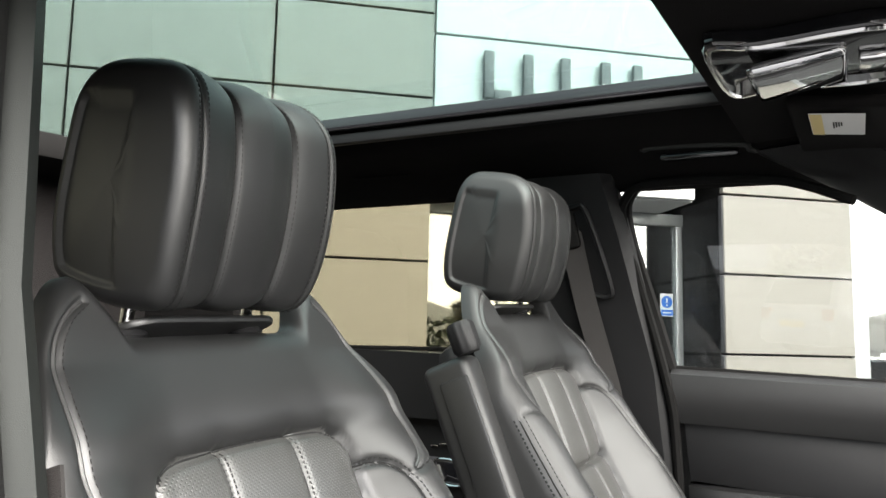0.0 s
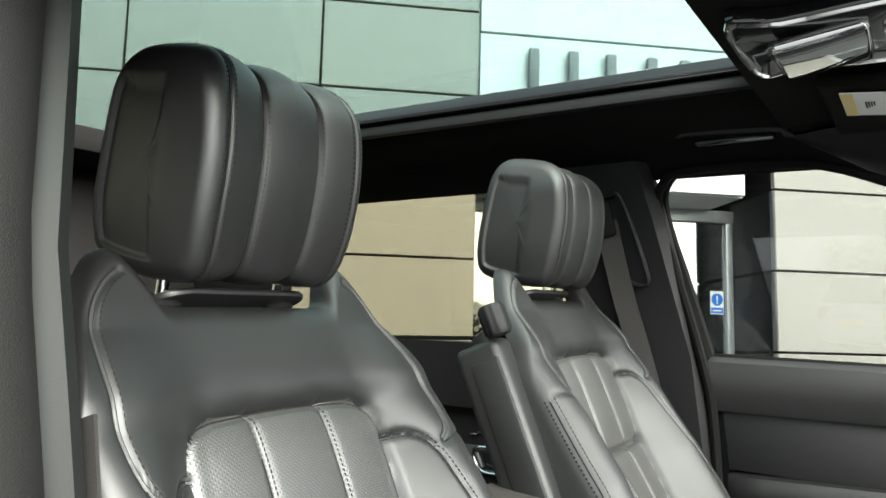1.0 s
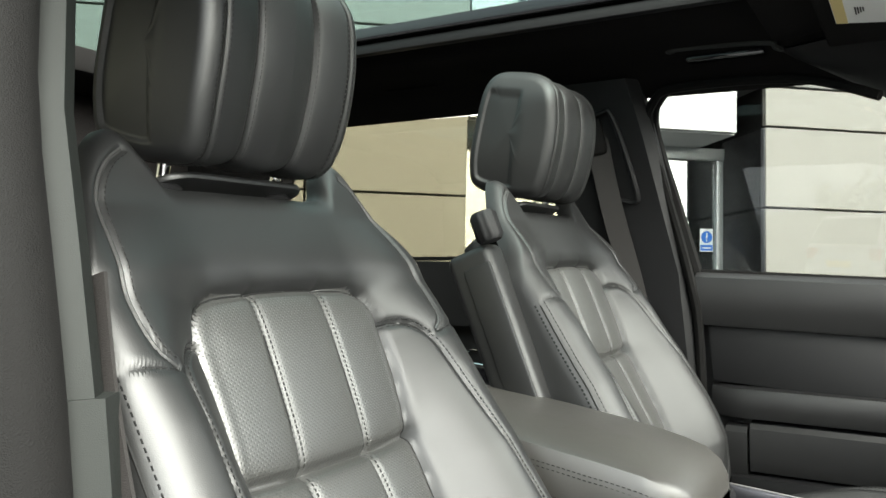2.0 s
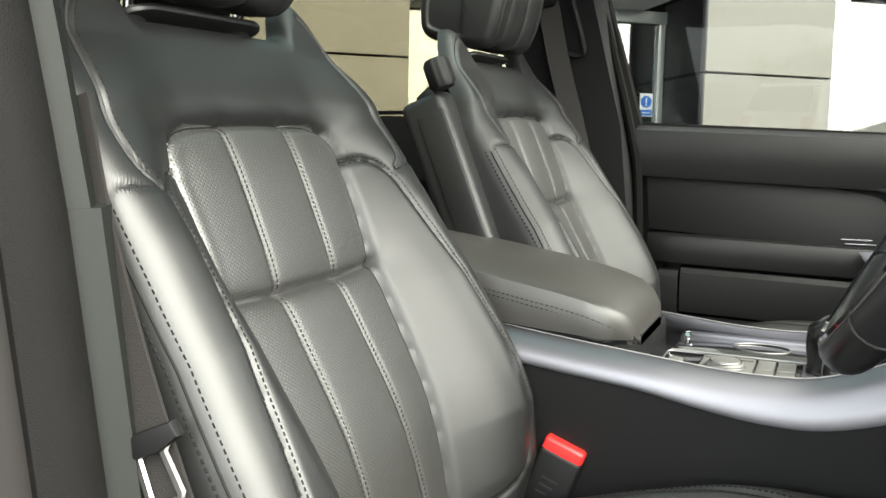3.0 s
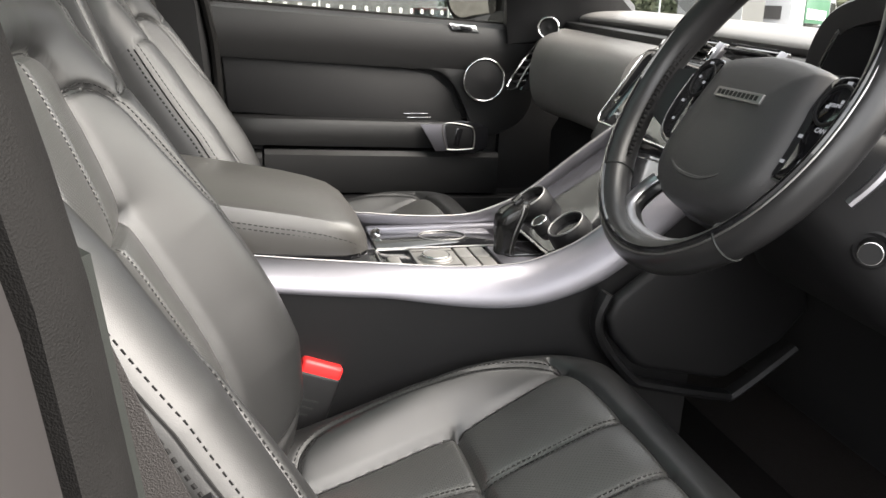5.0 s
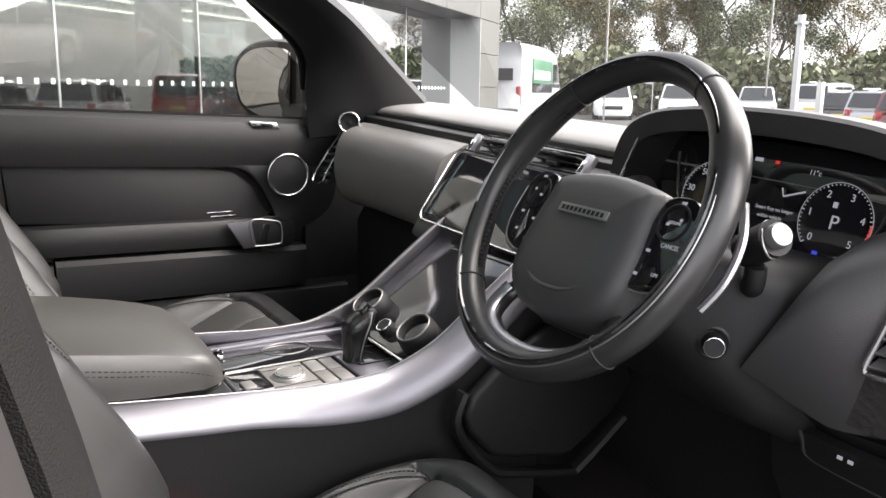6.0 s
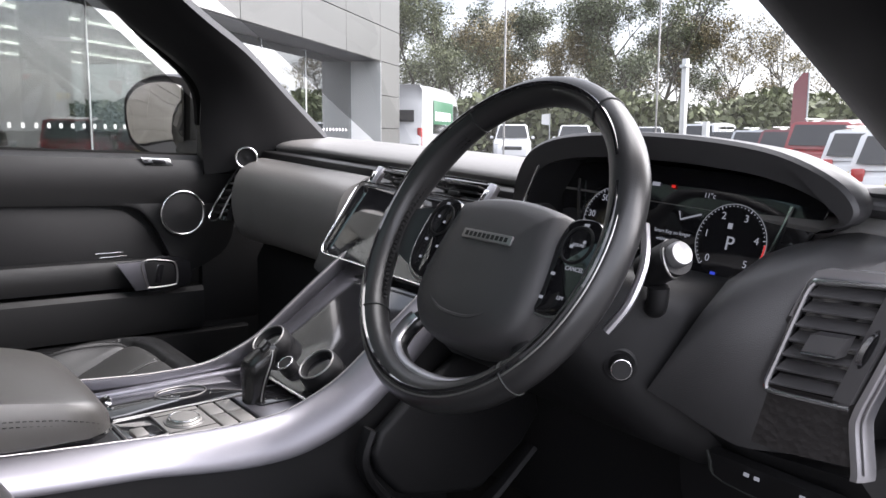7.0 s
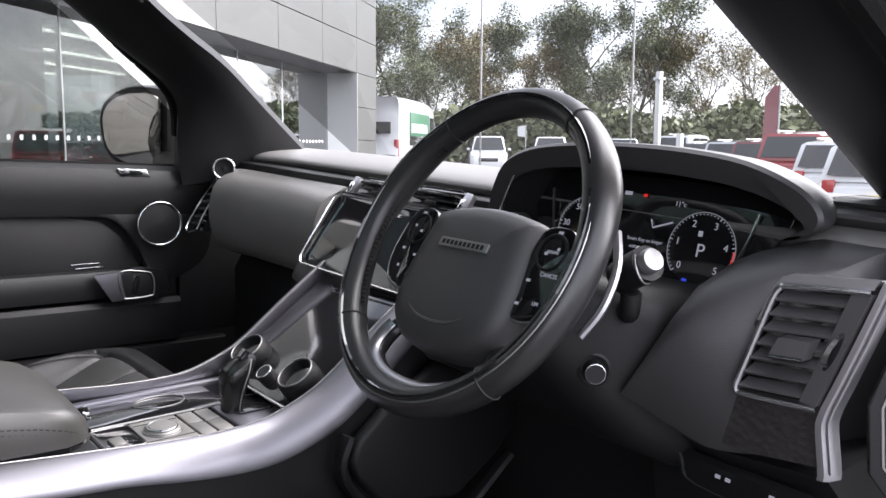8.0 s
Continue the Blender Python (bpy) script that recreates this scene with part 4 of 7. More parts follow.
part("pull_ring", tube([(x, 0.7025, z) for x, z in smooth_outline([(0.690, 1.056), (0.745, 1.054), (0.764, 1.042), (0.766, 1.006), (0.755, 0.998), (0.706, 0.997), (0.698, 1.005)], 4)], 0.0019, 6, True), STEEL, hp, "chrome ring")
part("pull_recess", side(smooth_outline([(0.694, 1.052), (0.744, 1.050), (0.760, 1.040), (0.762, 1.008), (0.753, 1.002), (0.709, 1.001), (0.702, 1.008)], 4), 0.002, 0.7045, 0.0005), PLASTIC, hp, "black pull recess")
part("pull_lever", moved(rbox(-0.009, 0.009, -0.003, 0.003, -0.022, 0.022, 0.003), pose(0.726, 0.7050, 1.026, 0, 12, 0)), GLOSS, hp)
for o in set(door.children_recursive) - before:
    o.data.transform(Matrix.Translation((0.024, 0.036, 0.008)))
for dx, z in ((0.0, 1.083), (0.008, 1.074)):
    part("memory_switch", rbox(0.626 + dx, 0.684 + dx, 0.770, 0.776, z - 0.0012, z + 0.0012, 0.0008), CHROME, door, "thin chrome memory switch")
sw = part("lock_switch", side([(0.714, 1.290), (0.776, 1.286), (0.786, 1.270), (0.724, 1.272)], 0.006, 0.741, 0.002), CHROME, door, "chrome lock switch bezel")
part("switch_key", side([(0.738, 1.286), (0.764, 1.284), (0.769, 1.275), (0.743, 1.276)], 0.003, 0.7345, 0.001), GLOSS, sw)
sp = part("speaker_grille", moved(turned([(0.0, 0.0), (0.045, 0.0), (0.045, 0.006), (0.0, 0.010)], 40), frame_of((0.803, 0.738, 1.167), (1, 0, 0), (0, 0, 1))), PLASTIC, door, "round black mesh grille")
part("speaker_ring", ring_around((0.803, 0.732, 1.167), (1, 0, 0), (0, 0, 1), 0.0475, 0.0032), CHROME, sp, "chrome ring")
part("maker_bar", rbox(0.799, 0.826, 0.743, 0.746, 1.1285, 1.1325, 0.001), STEEL, sp)
tw = part("tweeter", moved(turned([(0.0, 0.0), (0.020, 0.0), (0.024, 0.004), (0.018, 0.010), (0.008, 0.007), (0.0, 0.010)], 32), frame_of((0.925, 0.668, 1.292), (0.85, -0.50, 0), (0, 0, 1))), PLASTIC, door, "small round tweeter")
part("tweeter_ring", ring_around((0.920, 0.660, 1.292), (0.85, -0.50, 0), (0, 0, 1), 0.0225, 0.0028), CHROME, tw, "chrome ring")
part("sail_panel", side([(0.852, 1.25), (1.10, 1.25), (1.10, 1.34), (0.85, 1.42)], 0.05, 0.775, 0.008), PLASTIC, door)
pane = part("pane", side([(0.19, 1.29), (0.86, 1.27), (0.86, 1.40), (0.56, 1.66), (0.42, 1.70), (0.14, 1.71), (0.11, 1.62)], 0.004, 0.775, 0), WINDOW, door, "clear side glass")
pane.visible_shadow = False
part("window_frame", tube(spline([(0.205, 0.775, 1.30), (0.165, 0.76, 1.45), (0.12, 0.745, 1.62), (0.135, 0.73, 1.69), (0.20, 0.725, 1.712), (0.44, 0.715, 1.710), (0.57, 0.70, 1.672), (0.72, 0.72, 1.548), (0.835, 0.745, 1.452), (0.858, 0.76, 1.36)], 6), 0.014, 8), RUBBER, door)
part("window_seal", tube([(0.20, 0.772, 1.317), (0.86, 0.772, 1.288)], 0.006, 6), RUBBER, door)
mir = thing("wing_mirror", "dark grey wing mirror outside the passenger window", "wing mirror")
shell = smooth_outline([(0.0, 0.045), (0.03, 0.088), (0.085, 0.105), (0.15, 0.098), (0.158, 0.06), (0.152, -0.055), (0.135, -0.085), (0.06, -0.072), (0.01, -0.035)], 4)
shell = [(x * 1.26, y * 1.10) for x, y in shell]
mm = frame_of((0.796, 1.082, 1.345), (0.50, -0.866, 0.02), (0, 0, 1))
rings = []
for k, (sc, dz) in enumerate(((1.0, 0.0), (1.05, -0.012), (1.05, -0.05), (0.95, -0.10), (0.7, -0.135), (0.3, -0.15))):
    rings.append([(0.08 + (x - 0.08) * sc, 0.01 + (y - 0.01) * sc, dz) for x, y in shell])
part("housing", moved(loft(rings), mm), PLASTIC, mir, "dark painted shell")
part("mirror_glass", moved(prism([(0.08 + (x - 0.08) * 0.87, 0.012 + (y - 0.012) * 0.86) for x, y in shell], 0.003, 0.001), mm @ Matrix.Translation((0, 0, 0.001))), MIRROR, mir, "silvered mirror glass")
part("arm", tube([(0.90, 0.80, 1.27), (0.90, 0.95, 1.29)], 0.03, 10), PLASTIC, mir)

# windscreen and overhead
screen = fixed("windscreen", loft([[(1.50, -0.70, 1.27), (1.50, 0.90, 1.25)], [(1.16, -0.66, 1.50), (1.16, 0.82, 1.47)], [(0.68, -0.55, 1.765), (0.68, 0.68, 1.75)]], closed=False), SCREENGLASS, "clear curved windscreen", "windscreen")
screen.visible_shadow = False
mirror_in = thing("rear_view_mirror", "black rear-view mirror hanging from the windscreen", "mirror")
part("housing", moved(rbox(-0.03, 0.02, -0.12, 0.12, -0.035, 0.035, 0.022, 4), pose(0.735, 0.0, 1.655, 0, 12, 0)), GLOSS, mirror_in)
part("stem", tube([(0.745, 0, 1.67), (0.80, 0, 1.70)], 0.014, 10), PLASTIC, mirror_in)
oh = thing("overhead_console", "glossy black overhead console with chrome edge", "console")
part("body", moved(prism(smooth_outline([(-0.085, -0.115), (-0.03, -0.10), (0.10, -0.11), (0.12, 0.0), (0.10, 0.11), (-0.03, 0.10), (-0.085, 0.115), (-0.095, 0.0)], 4), 0.02, 0.004), pose(0.505, 0.02, 1.722)), GLOSS, oh)
part("edge_trim", tube([(0.505 + x, 0.02 + y, 1.722) for x, y in smooth_outline([(-0.080, -0.11), (-0.03, -0.095), (0.095, -0.105), (0.115, 0.0), (0.095, 0.105), (-0.03, 0.095), (-0.080, 0.11), (-0.09, 0.0)], 4)], 0.0035, 6, True), CHROME, oh, "chrome edge")
part("lamp_lens", moved(rbox(-0.045, 0.06, -0.065, 0.065, -0.012, 0.006, 0.008, 3), pose(0.50, 0.02, 1.715, 0, -8, 0)), MIRROR, oh, "mirror-bright lamp lens")
part("switch", rbox(0.572, 0.60, -0.01, 0.05, 1.712, 1.722, 0.003), CHROME, oh)
visor = thing("sun_visor", "black cloth sun visor with white warning label", "sun visor")
part("board", moved(rbox(-0.075, 0.085, -0.20, 0.20, -0.009, 0.009, 0.008, 3), pose(0.555, 0.40, 1.718, 0, 6, 0)), HEADLINER, visor)
lab = part("warning_label", moved(rbox(-0.038, 0.034, -0.072, 0.072, -0.0008, 0.0008, 0), pose(0.545, 0.300, 1.7055, 0, 6, 0)), WHITE, visor, "white warning label with yellow strip")
YELLOW = material("yellow_print", (0.75, 0.6, 0.25), 0.5, stain=0.05)
part("label_strip", moved(rbox(-0.037, -0.021, -0.071, 0.071, -0.0016, -0.0009, 0), pose(0.545, 0.300, 1.7055, 0, 6, 0)), YELLOW, lab)
for k in range(4):
    part("text_bar", moved(rbox(-0.008 + 0.0035 * k, -0.006 + 0.0035 * k, -0.02, 0.02 - 0.006 * k, -0.0016, -0.0009, 0), pose(0.545, 0.300, 1.7055, 0, 6, 0)), GREYTRIM, lab)
grab = thing("grab_handle", "black folded grab handle on the roof edge", "handle")
part("bar", tube(spline([(0.195, 0.585, 1.752), (0.200, 0.578, 1.750), (0.225, 0.575, 1.752), (0.37, 0.573, 1.744), (0.392, 0.576, 1.733), (0.397, 0.59, 1.733)], 5), 0.009, 8, flat=0.7), GREYTRIM, grab)
part("recess", rbox(0.225, 0.37, 0.590, 0.622, 1.728, 1.742, 0.004), GLOSS, grab)
rear_grab = thing("grab_handle", "black folded grab handle above the rear window", "handle")
part("bar", tube(spline([(-0.50, 0.63, 1.762), (-0.49, 0.612, 1.752), (-0.36, 0.610, 1.748), (-0.35, 0.63, 1.758)], 5), 0.007, 8, flat=0.7), HEADLINER, rear_grab)

# folding armrest on the passenger seat
fold = thing("folding_armrest", "black leather armrest folded up against the passenger seat", "armrest")
fm = frame_of((0.085, 0.128, 1.14), (0.36, 0, -0.93), (0, 1, 0))
part("arm", moved(rbox(-0.235, 0.32, -0.028, 0.028, -0.045, 0.035, 0.014, 4), fm), LEATHER, fold)
part("face", moved(rbox(-0.205, 0.30, -0.0315, -0.024, -0.018, 0.030, 0.003, 2), fm), LEATHER, fold, "smooth padded face")
knob = [(0.0, -0.024)] + [(0.0175, -0.024), (0.021, -0.018), (0.021, 0.018), (0.0175, 0.024), (0.0, 0.024)]
bm = turned(knob, 40)
for v in bm.verts:
    r = math.hypot(v.co.x, v.co.y)
    if r > 0.02:
        a = math.atan2(v.co.y, v.co.x)
        s = 1 + 0.05 * math.cos(10 * a)
        v.co.x, v.co.y = v.co.x * s, v.co.y * s
part("ribbed_knob", moved(bm, frame_of((0.028, 0.112, 1.395), (0, 1, 0), (0.93, 0, 0.36))), PLASTIC, fold, "ribbed black knob")

# ---- centre console ----
console = thing("centre_console", "black centre console with satin silver rails", "centre console")
RX_ = [0.12, 0.29, 0.41, 0.50, 0.565, 0.61, 0.665, 0.70, 0.735, 0.79, 0.86]
RZ_ = [1.070, 1.050, 1.038, 1.030, 1.029, 1.034, 1.054, 1.075, 1.102, 1.144, 1.195]
rail_line = spline([(x, 0, z) for x, z in zip(RX_, RZ_)], 4)
for sgn in (-1, 1):
    rings = []
    for i, p in enumerate(rail_line):
        a, b = rail_line[max(i - 1, 0)], rail_line[min(i + 1, len(rail_line) - 1)]
        d = (b - a).normalized()
        n = Vector((-d.z, 0, d.x))
        deep = lerp(p.x, [0.42, 0.55, 0.66, 0.74, 0.86], [1.0, 1.35, 1.55, 1.5, 1.2])
        rings.append([Vector((p.x, sgn * y, p.z)) + n * h for y, h in ((0.1165, -0.012), (0.1175, -0.001), (0.121, 0.001), (0.128, -0.0005), (0.140, -0.009 * deep), (0.149, -0.021 * deep), (0.1530, -0.030 * deep), (0.1520, -0.034 * deep), (0.13, -0.034 * deep))])
    part("side_rail", loft(rings), SATIN, console, "satin silver curved rail")
    rings = []
    for p in rail_line:
        deep = lerp(p.x, [0.42, 0.55, 0.66, 0.74, 0.86], [1.0, 1.35, 1.55, 1.5, 1.2])
        rings.append([(p.x, sgn * 0.146, p.z - 0.027 * deep), (p.x, sgn * 0.147, p.z - 0.06 - 0.03 * (deep - 1)), (p.x, sgn * 0.143, 0.80), (p.x, sgn * 0.150, 0.47), (p.x, sgn * 0.10, 0.47), (p.x, sgn * 0.10, p.z - 0.045 * deep)])
    part("side_panel", loft(rings), PLASTIC, console, "matt black side panel")
    part("rail_lip", tube([Vector((p.x, sgn * 0.1185, p.z + 0.001)) for p in rail_line], 0.0010, 6), STEEL, console)
part("deck", rbox(0.30, 0.68, -0.117, 0.117, 0.985, 1.010, 0.003), GLOSS, console, "dark deck")
cup = part("cup_cover", rbox(0.425, 0.615, 0.010, 0.100, 1.008, 1.0145, 0.003), GLOSS, console, "glossy black sliding cover")
part("cover_ring", tube([(0.535 + 0.036 * math.cos(a), 0.063 + 0.024 * math.sin(a), 1.0150) for a in np.linspace(0, 2 * math.pi, 40, endpoint=False)], 0.0009, 6, True), STEEL, cup)
part("cover_edge", tube([(0.425, 0.008, 1.0150), (0.615, 0.008, 1.0150)], 0.0016, 6), STEEL, console)
part("far_ledge", rbox(0.425, 0.675, 0.102, 0.116, 1.006, 1.018, 0.004), SATIN, console)
part("release_button", moved(turned([(0, 0), (0.009, 0), (0.010, 0.004), (0.006, 0.008), (0, 0.008)], 24), frame_of((0.436, 0.072, 1.016), (0.4, -0.9, 0), (0.6, 0, 0.8))), CHROME, console)
PLATE = material("brushed_plate", (0.30, 0.29, 0.275), 0.5, 0.85, stain=0.06, bump=0.05, size=700)
part("tray", moved(prism(rounded(0.046, 0.070, 0.006), 0.004, 0.001), pose(0.446, -0.030, 1.009)), GLOSS, console, "glossy tray")
part("tray_ring", tube([(0.446 + x, -0.030 + y, 1.0135) for x, y in rounded(0.049, 0.073, 0.007)], 0.0014, 6, True), STEEL, console)
part("tray_switch", rbox(0.430, 0.448, -0.062, -0.034, 1.011, 1.018, 0.003), PLATE, console)
part("button_pad", moved(prism(rounded(0.062, 0.088, 0.003), 0.005, 0.001), pose(0.502, -0.038, 1.009)), PLATE, console, "brushed button plate")
dialr = part("mode_dial", moved(turned([(0, 0), (0.023, 0), (0.023, 0.003), (0.0185, 0.005), (0.017, 0.008), (0.0, 0.009)], 40), pose(0.500, -0.038, 1.0135)), PLATE, console, "round silver mode dial")
part("dial_ring", ring_around((0.500, -0.038, 1.0200), (1, 0, 0), (0, 1, 0), 0.0185, 0.0013), CHROME, dialr)
part("dial_base", ring_around((0.500, -0.038, 1.0145), (1, 0, 0), (0, 1, 0), 0.0240, 0.0013), STEEL, dialr)
for k in range(2):
    for j in range(2):
        part("button", rbox(0.536 + 0.024 * k, 0.557 + 0.024 * k, -0.080 + 0.044 * j, -0.039 + 0.044 * j, 1.010, 1.0145, 0.0015), PLATE, console)
for k in range(2):
    part("button_gap", rbox(0.472, 0.531, -0.0385 + 0.030 * (2 * k - 1), -0.0375 + 0.030 * (2 * k - 1), 1.0142, 1.0148, 0), GLOSS, console)
part("shifter_plate", moved(prism(rounded(0.075, 0.115, 0.01), 0.005, 0.002), pose(0.626, -0.030, 1.009)), SATIN, console)
part("shifter_well", moved(prism(rounded(0.060, 0.060, 0.010), 0.003, 0.001), pose(0.632, -0.015, 1.0137)), GLOSS, console)
shift = thing("gear_selector", "black gear selector lever with chrome edge", "gear lever")
SEL_Y = -0.020
rings = []
for t in np.linspace(0, 1, 20):
    x = lerp(t, [0, 0.25, 0.6, 1], [0.626, 0.625, 0.630, 0.638])
    z = 1.004 + 0.073 * t
    half = lerp(t, [0, 0.15, 0.5, 0.8, 0.93, 0.98, 1], [0.012, 0.0135, 0.0165, 0.0205, 0.019, 0.013, 0.005])
    dep = lerp(t, [0, 0.15, 0.45, 0.75, 0.90, 0.97, 1], [0.014, 0.0155, 0.0175, 0.0255, 0.027, 0.021, 0.009])
    rings.append([(x + px * dep / 0.5, SEL_Y + py * half / 0.5, z + px * dep * 0.55) for px, py in rounded(1, 1, 0.36, 4)])
SELECT = material("selector_black", (0.008, 0.008, 0.008), 0.24, stain=0.05)
part("grip", loft(rings), SELECT, shift, "black leather and gloss grip")
part("edge_strip", tube(spline([(0.630, -0.0333, 1.012), (0.631, -0.0362, 1.032), (0.636, -0.0392, 1.050), (0.644, -0.0405, 1.066), (0.648, -0.0385, 1.078)], 5), 0.0012, 6), STEEL, shift, "silver strip")
part("top_button", moved(rbox(-0.008, 0.008, -0.010, 0.010, -0.0025, 0.0025, 0.0015), pose(0.643, SEL_Y, 1.0800, 0, -28, 0)), GLOSS, shift)
for o in shift.children:
    o.data.transform(Matrix.Translation((0.610, 0.0, 0.991)) @ Matrix.Diagonal((0.88, 1.0, 1.32, 1.0)) @ Matrix.Translation((-0.630, 0, -1.004)))

# padded lid
lid = thing("console_lid", "black leather armrest lid on the centre console", "armrest")
def lid_ring(x, top, base, y0, y1, r):
    out = []
    for y, z in ((y0, base), (y0 - 0.002, (top + base) / 2 - 0.006), (y0 + 0.001, top - r), (y0 + 0.3 * r, top - 0.3 * r), (y0 + r, top), ((y0 + y1) / 2, top + 0.004), (y1 - r, top), (y1 - 0.3 * r, top - 0.3 * r), (y1 - 0.001, top - r), (y1 + 0.002, (top + base) / 2 - 0.006), (y1, base)):
        out.append((x, y, z))
    return out


LX = [0.02, 0.08, 0.16, 0.24, 0.30, 0.335, 0.363, 0.382, 0.394, 0.399]
LT = [1.150, 1.143, 1.132, 1.119, 1.108, 1.100, 1.091, 1.080, 1.065, 1.048]
def lid_y(x):
    return lerp(x, [0.02, 0.27, 0.363, 0.382, 0.394, 0.399], [0.122, 0.122, 0.113, 0.101, 0.086, 0.065])


def lid_base(x):
    return lerp(x, [0.02, 0.24, 0.40], [1.078, 1.060, 1.046])


rings = [lid_ring(x, t, lid_base(x) + 0.0, -lid_y(x), lid_y(x) + 0.003, 0.014) for x, t in zip(LX, LT)]
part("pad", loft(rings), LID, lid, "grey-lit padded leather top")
bm = bmesh.new()
for off in (0.0, 0.006):
    stitches(bm, [(x, 0) for x in np.linspace(0.05, 0.380, 30)], lambda x, h, off=off: (x, -lid_y(x) - 0.0012, lerp(x, LX, LT) - 0.022 - off + h), 0.0065)
tagged(part("stitching", bm, THREAD, lid, "grey thread stitching", 0), kind="stuff")
part("lower_lip", loft([[(x, s * (lid_y(x) - 0.004), z) for s, z in ((-1, lid_base(x) - 0.012), (-1, lid_base(x) + 0.002), (1, lid_base(x) + 0.002), (1, lid_base(x) - 0.012))] for x in LX]), GLOSS, lid)
part("cubby_box", rbox(0.02, 0.40, -0.114, 0.114, 0.80, 1.04, 0.01), PLASTIC, console)

# climate panel with its dials
a_ = math.atan2(0.125, 0.175)
pan = frame_of((0.655, 0, 1.030), (0, -1, 0), (math.cos(a_), 0, math.sin(a_)))
GLASSY = material("panel_glass", (0.010, 0.010, 0.011), 0.12, coat=0.8, stain=0.05)
panel = thing("climate_panel", "glossy black touch panel with two rotary dials", "control panel")
part("glass", moved(prism([(-0.117, 0.0), (0.117, 0.0), (0.117, 0.275), (-0.117, 0.275)], 0.006, 0.002), pan @ Matrix.Translation((0, 0, -0.010))), GLASSY, panel, "glossy black glass")
for y in (-0.072, 0.072):
    d = part("rotary_dial", moved(turned([(0, 0), (0.030, 0), (0.031, 0.004), (0.030, 0.018), (0.0265, 0.024), (0.023, 0.022), (0.021, 0.012), (0.0, 0.012)], 48), pan @ Matrix.Translation((y - 0.002, 0.040, -0.004))), PLASTIC, panel, "knurled rotary dial")
    part("dial_ring", moved(ring_around((y - 0.002, 0.040, 0.020), (1, 0, 0), (0, 1, 0), 0.0262, 0.0013), pan), STEEL, d, "bright ring")
    part("dial_face", moved(turned([(0, 0), (0.020, 0), (0.020, 0.002), (0, 0.002)], 32), pan @ Matrix.Translation((y - 0.002, 0.040, 0.009))), GLOSS, d)
k = part("volume_knob", moved(turned([(0, 0), (0.013, 0), (0.0135, 0.014), (0.011, 0.018), (0, 0.018)], 32), pan @ Matrix.Translation((0.0, 0.022, -0.004))), PLASTIC, panel)
part("knob_ring", moved(ring_around((0.0, 0.022, 0.013), (1, 0, 0), (0, 1, 0), 0.0115, 0.0015), pan), CHROME, k)
part("lower_edge", moved(tube([(-0.115, -0.004, -0.002), (0.115, -0.004, -0.002)], 0.0022, 6), pan), CHROME, panel)
knee = thing("knee_pad", "black padded panel beside the driver's footwell", "knee pad")
part("pad", side([(0.762, 1.032), (0.716, 0.996), (0.704, 0.968), (0.714, 0.938), (0.752, 0.896), (0.772, 0.886), (0.886, 0.862), (0.906, 0.864), (0.984, 0.914), (1.02, 0.96), (1.0, 1.05), (0.85, 1.08)], 0.022, -0.152, 0.010, 3), PLASTIC, knee)
part("rim", tube([(x, -0.172, z) for x, z in smooth_open([(0.700, 1.004), (0.688, 0.968), (0.702, 0.930), (0.748, 0.878), (0.780, 0.864), (0.895, 0.838), (0.922, 0.842), (1.006, 0.906)])], 0.013, 8, flat=0.6), PLASTIC, knee, "dark moulded rim")
buckle = thing("belt_buckle", "black seat belt buckle with red release button", "buckle")
bk = frame_of((0.310, -0.150, 0.868), (0.80, 0.02, -0.30), (0.28, 0.05, 0.96))
part("body", moved(rbox(-0.029, 0.029, -0.085, 0.044, -0.014, 0.014, 0.006, 3), bk), PLASTIC, buckle)
part("release", moved(rbox(-0.027, 0.027, 0.036, 0.058, -0.0125, 0.0125, 0.005, 3), bk), REDP, buckle, "red release button")
for j in range(3):
    part("text_bar", moved(rbox(-0.012, 0.010 - 0.004 * j, 0.006 - 0.010 * j, 0.0085 - 0.010 * j, 0.0142, 0.0147, 0), bk), GREYTRIM, buckle)
part("bracket", moved(prism(rounded(0.13, 0.05, 0.02), 0.012, 0.004), pose(0.30, -0.170, 0.80, 0, 0, 0)), SATIN, buckle, "grey bracket")

# ---- dashboard ----
dash = thing("dashboard", "black soft-touch dashboard with stitched pad", "dashboard")
ys = list(np.linspace(0.72, -0.74, 40))
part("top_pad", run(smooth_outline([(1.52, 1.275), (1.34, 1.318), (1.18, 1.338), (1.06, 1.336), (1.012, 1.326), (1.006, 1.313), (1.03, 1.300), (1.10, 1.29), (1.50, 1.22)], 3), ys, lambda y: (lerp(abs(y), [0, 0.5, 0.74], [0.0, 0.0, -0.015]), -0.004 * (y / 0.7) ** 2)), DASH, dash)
part("core", rbox(1.03, 1.44, -0.72, 0.72, 0.80, 1.30, 0.01), PLASTIC, dash)
part("vent_band", rbox(0.965, 1.05, -0.17, 0.69, 1.268, 1.306, 0.006), PLASTIC, dash)
prof = smooth_outline([(0.985, 1.286), (0.950, 1.283), (0.918, 1.264), (0.903, 1.225), (0.902, 1.180), (0.916, 1.135), (0.950, 1.108), (1.02, 1.10), (1.04, 1.2)], 4)
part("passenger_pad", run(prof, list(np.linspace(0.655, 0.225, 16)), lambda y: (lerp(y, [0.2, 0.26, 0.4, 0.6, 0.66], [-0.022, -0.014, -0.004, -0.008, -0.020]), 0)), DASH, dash)
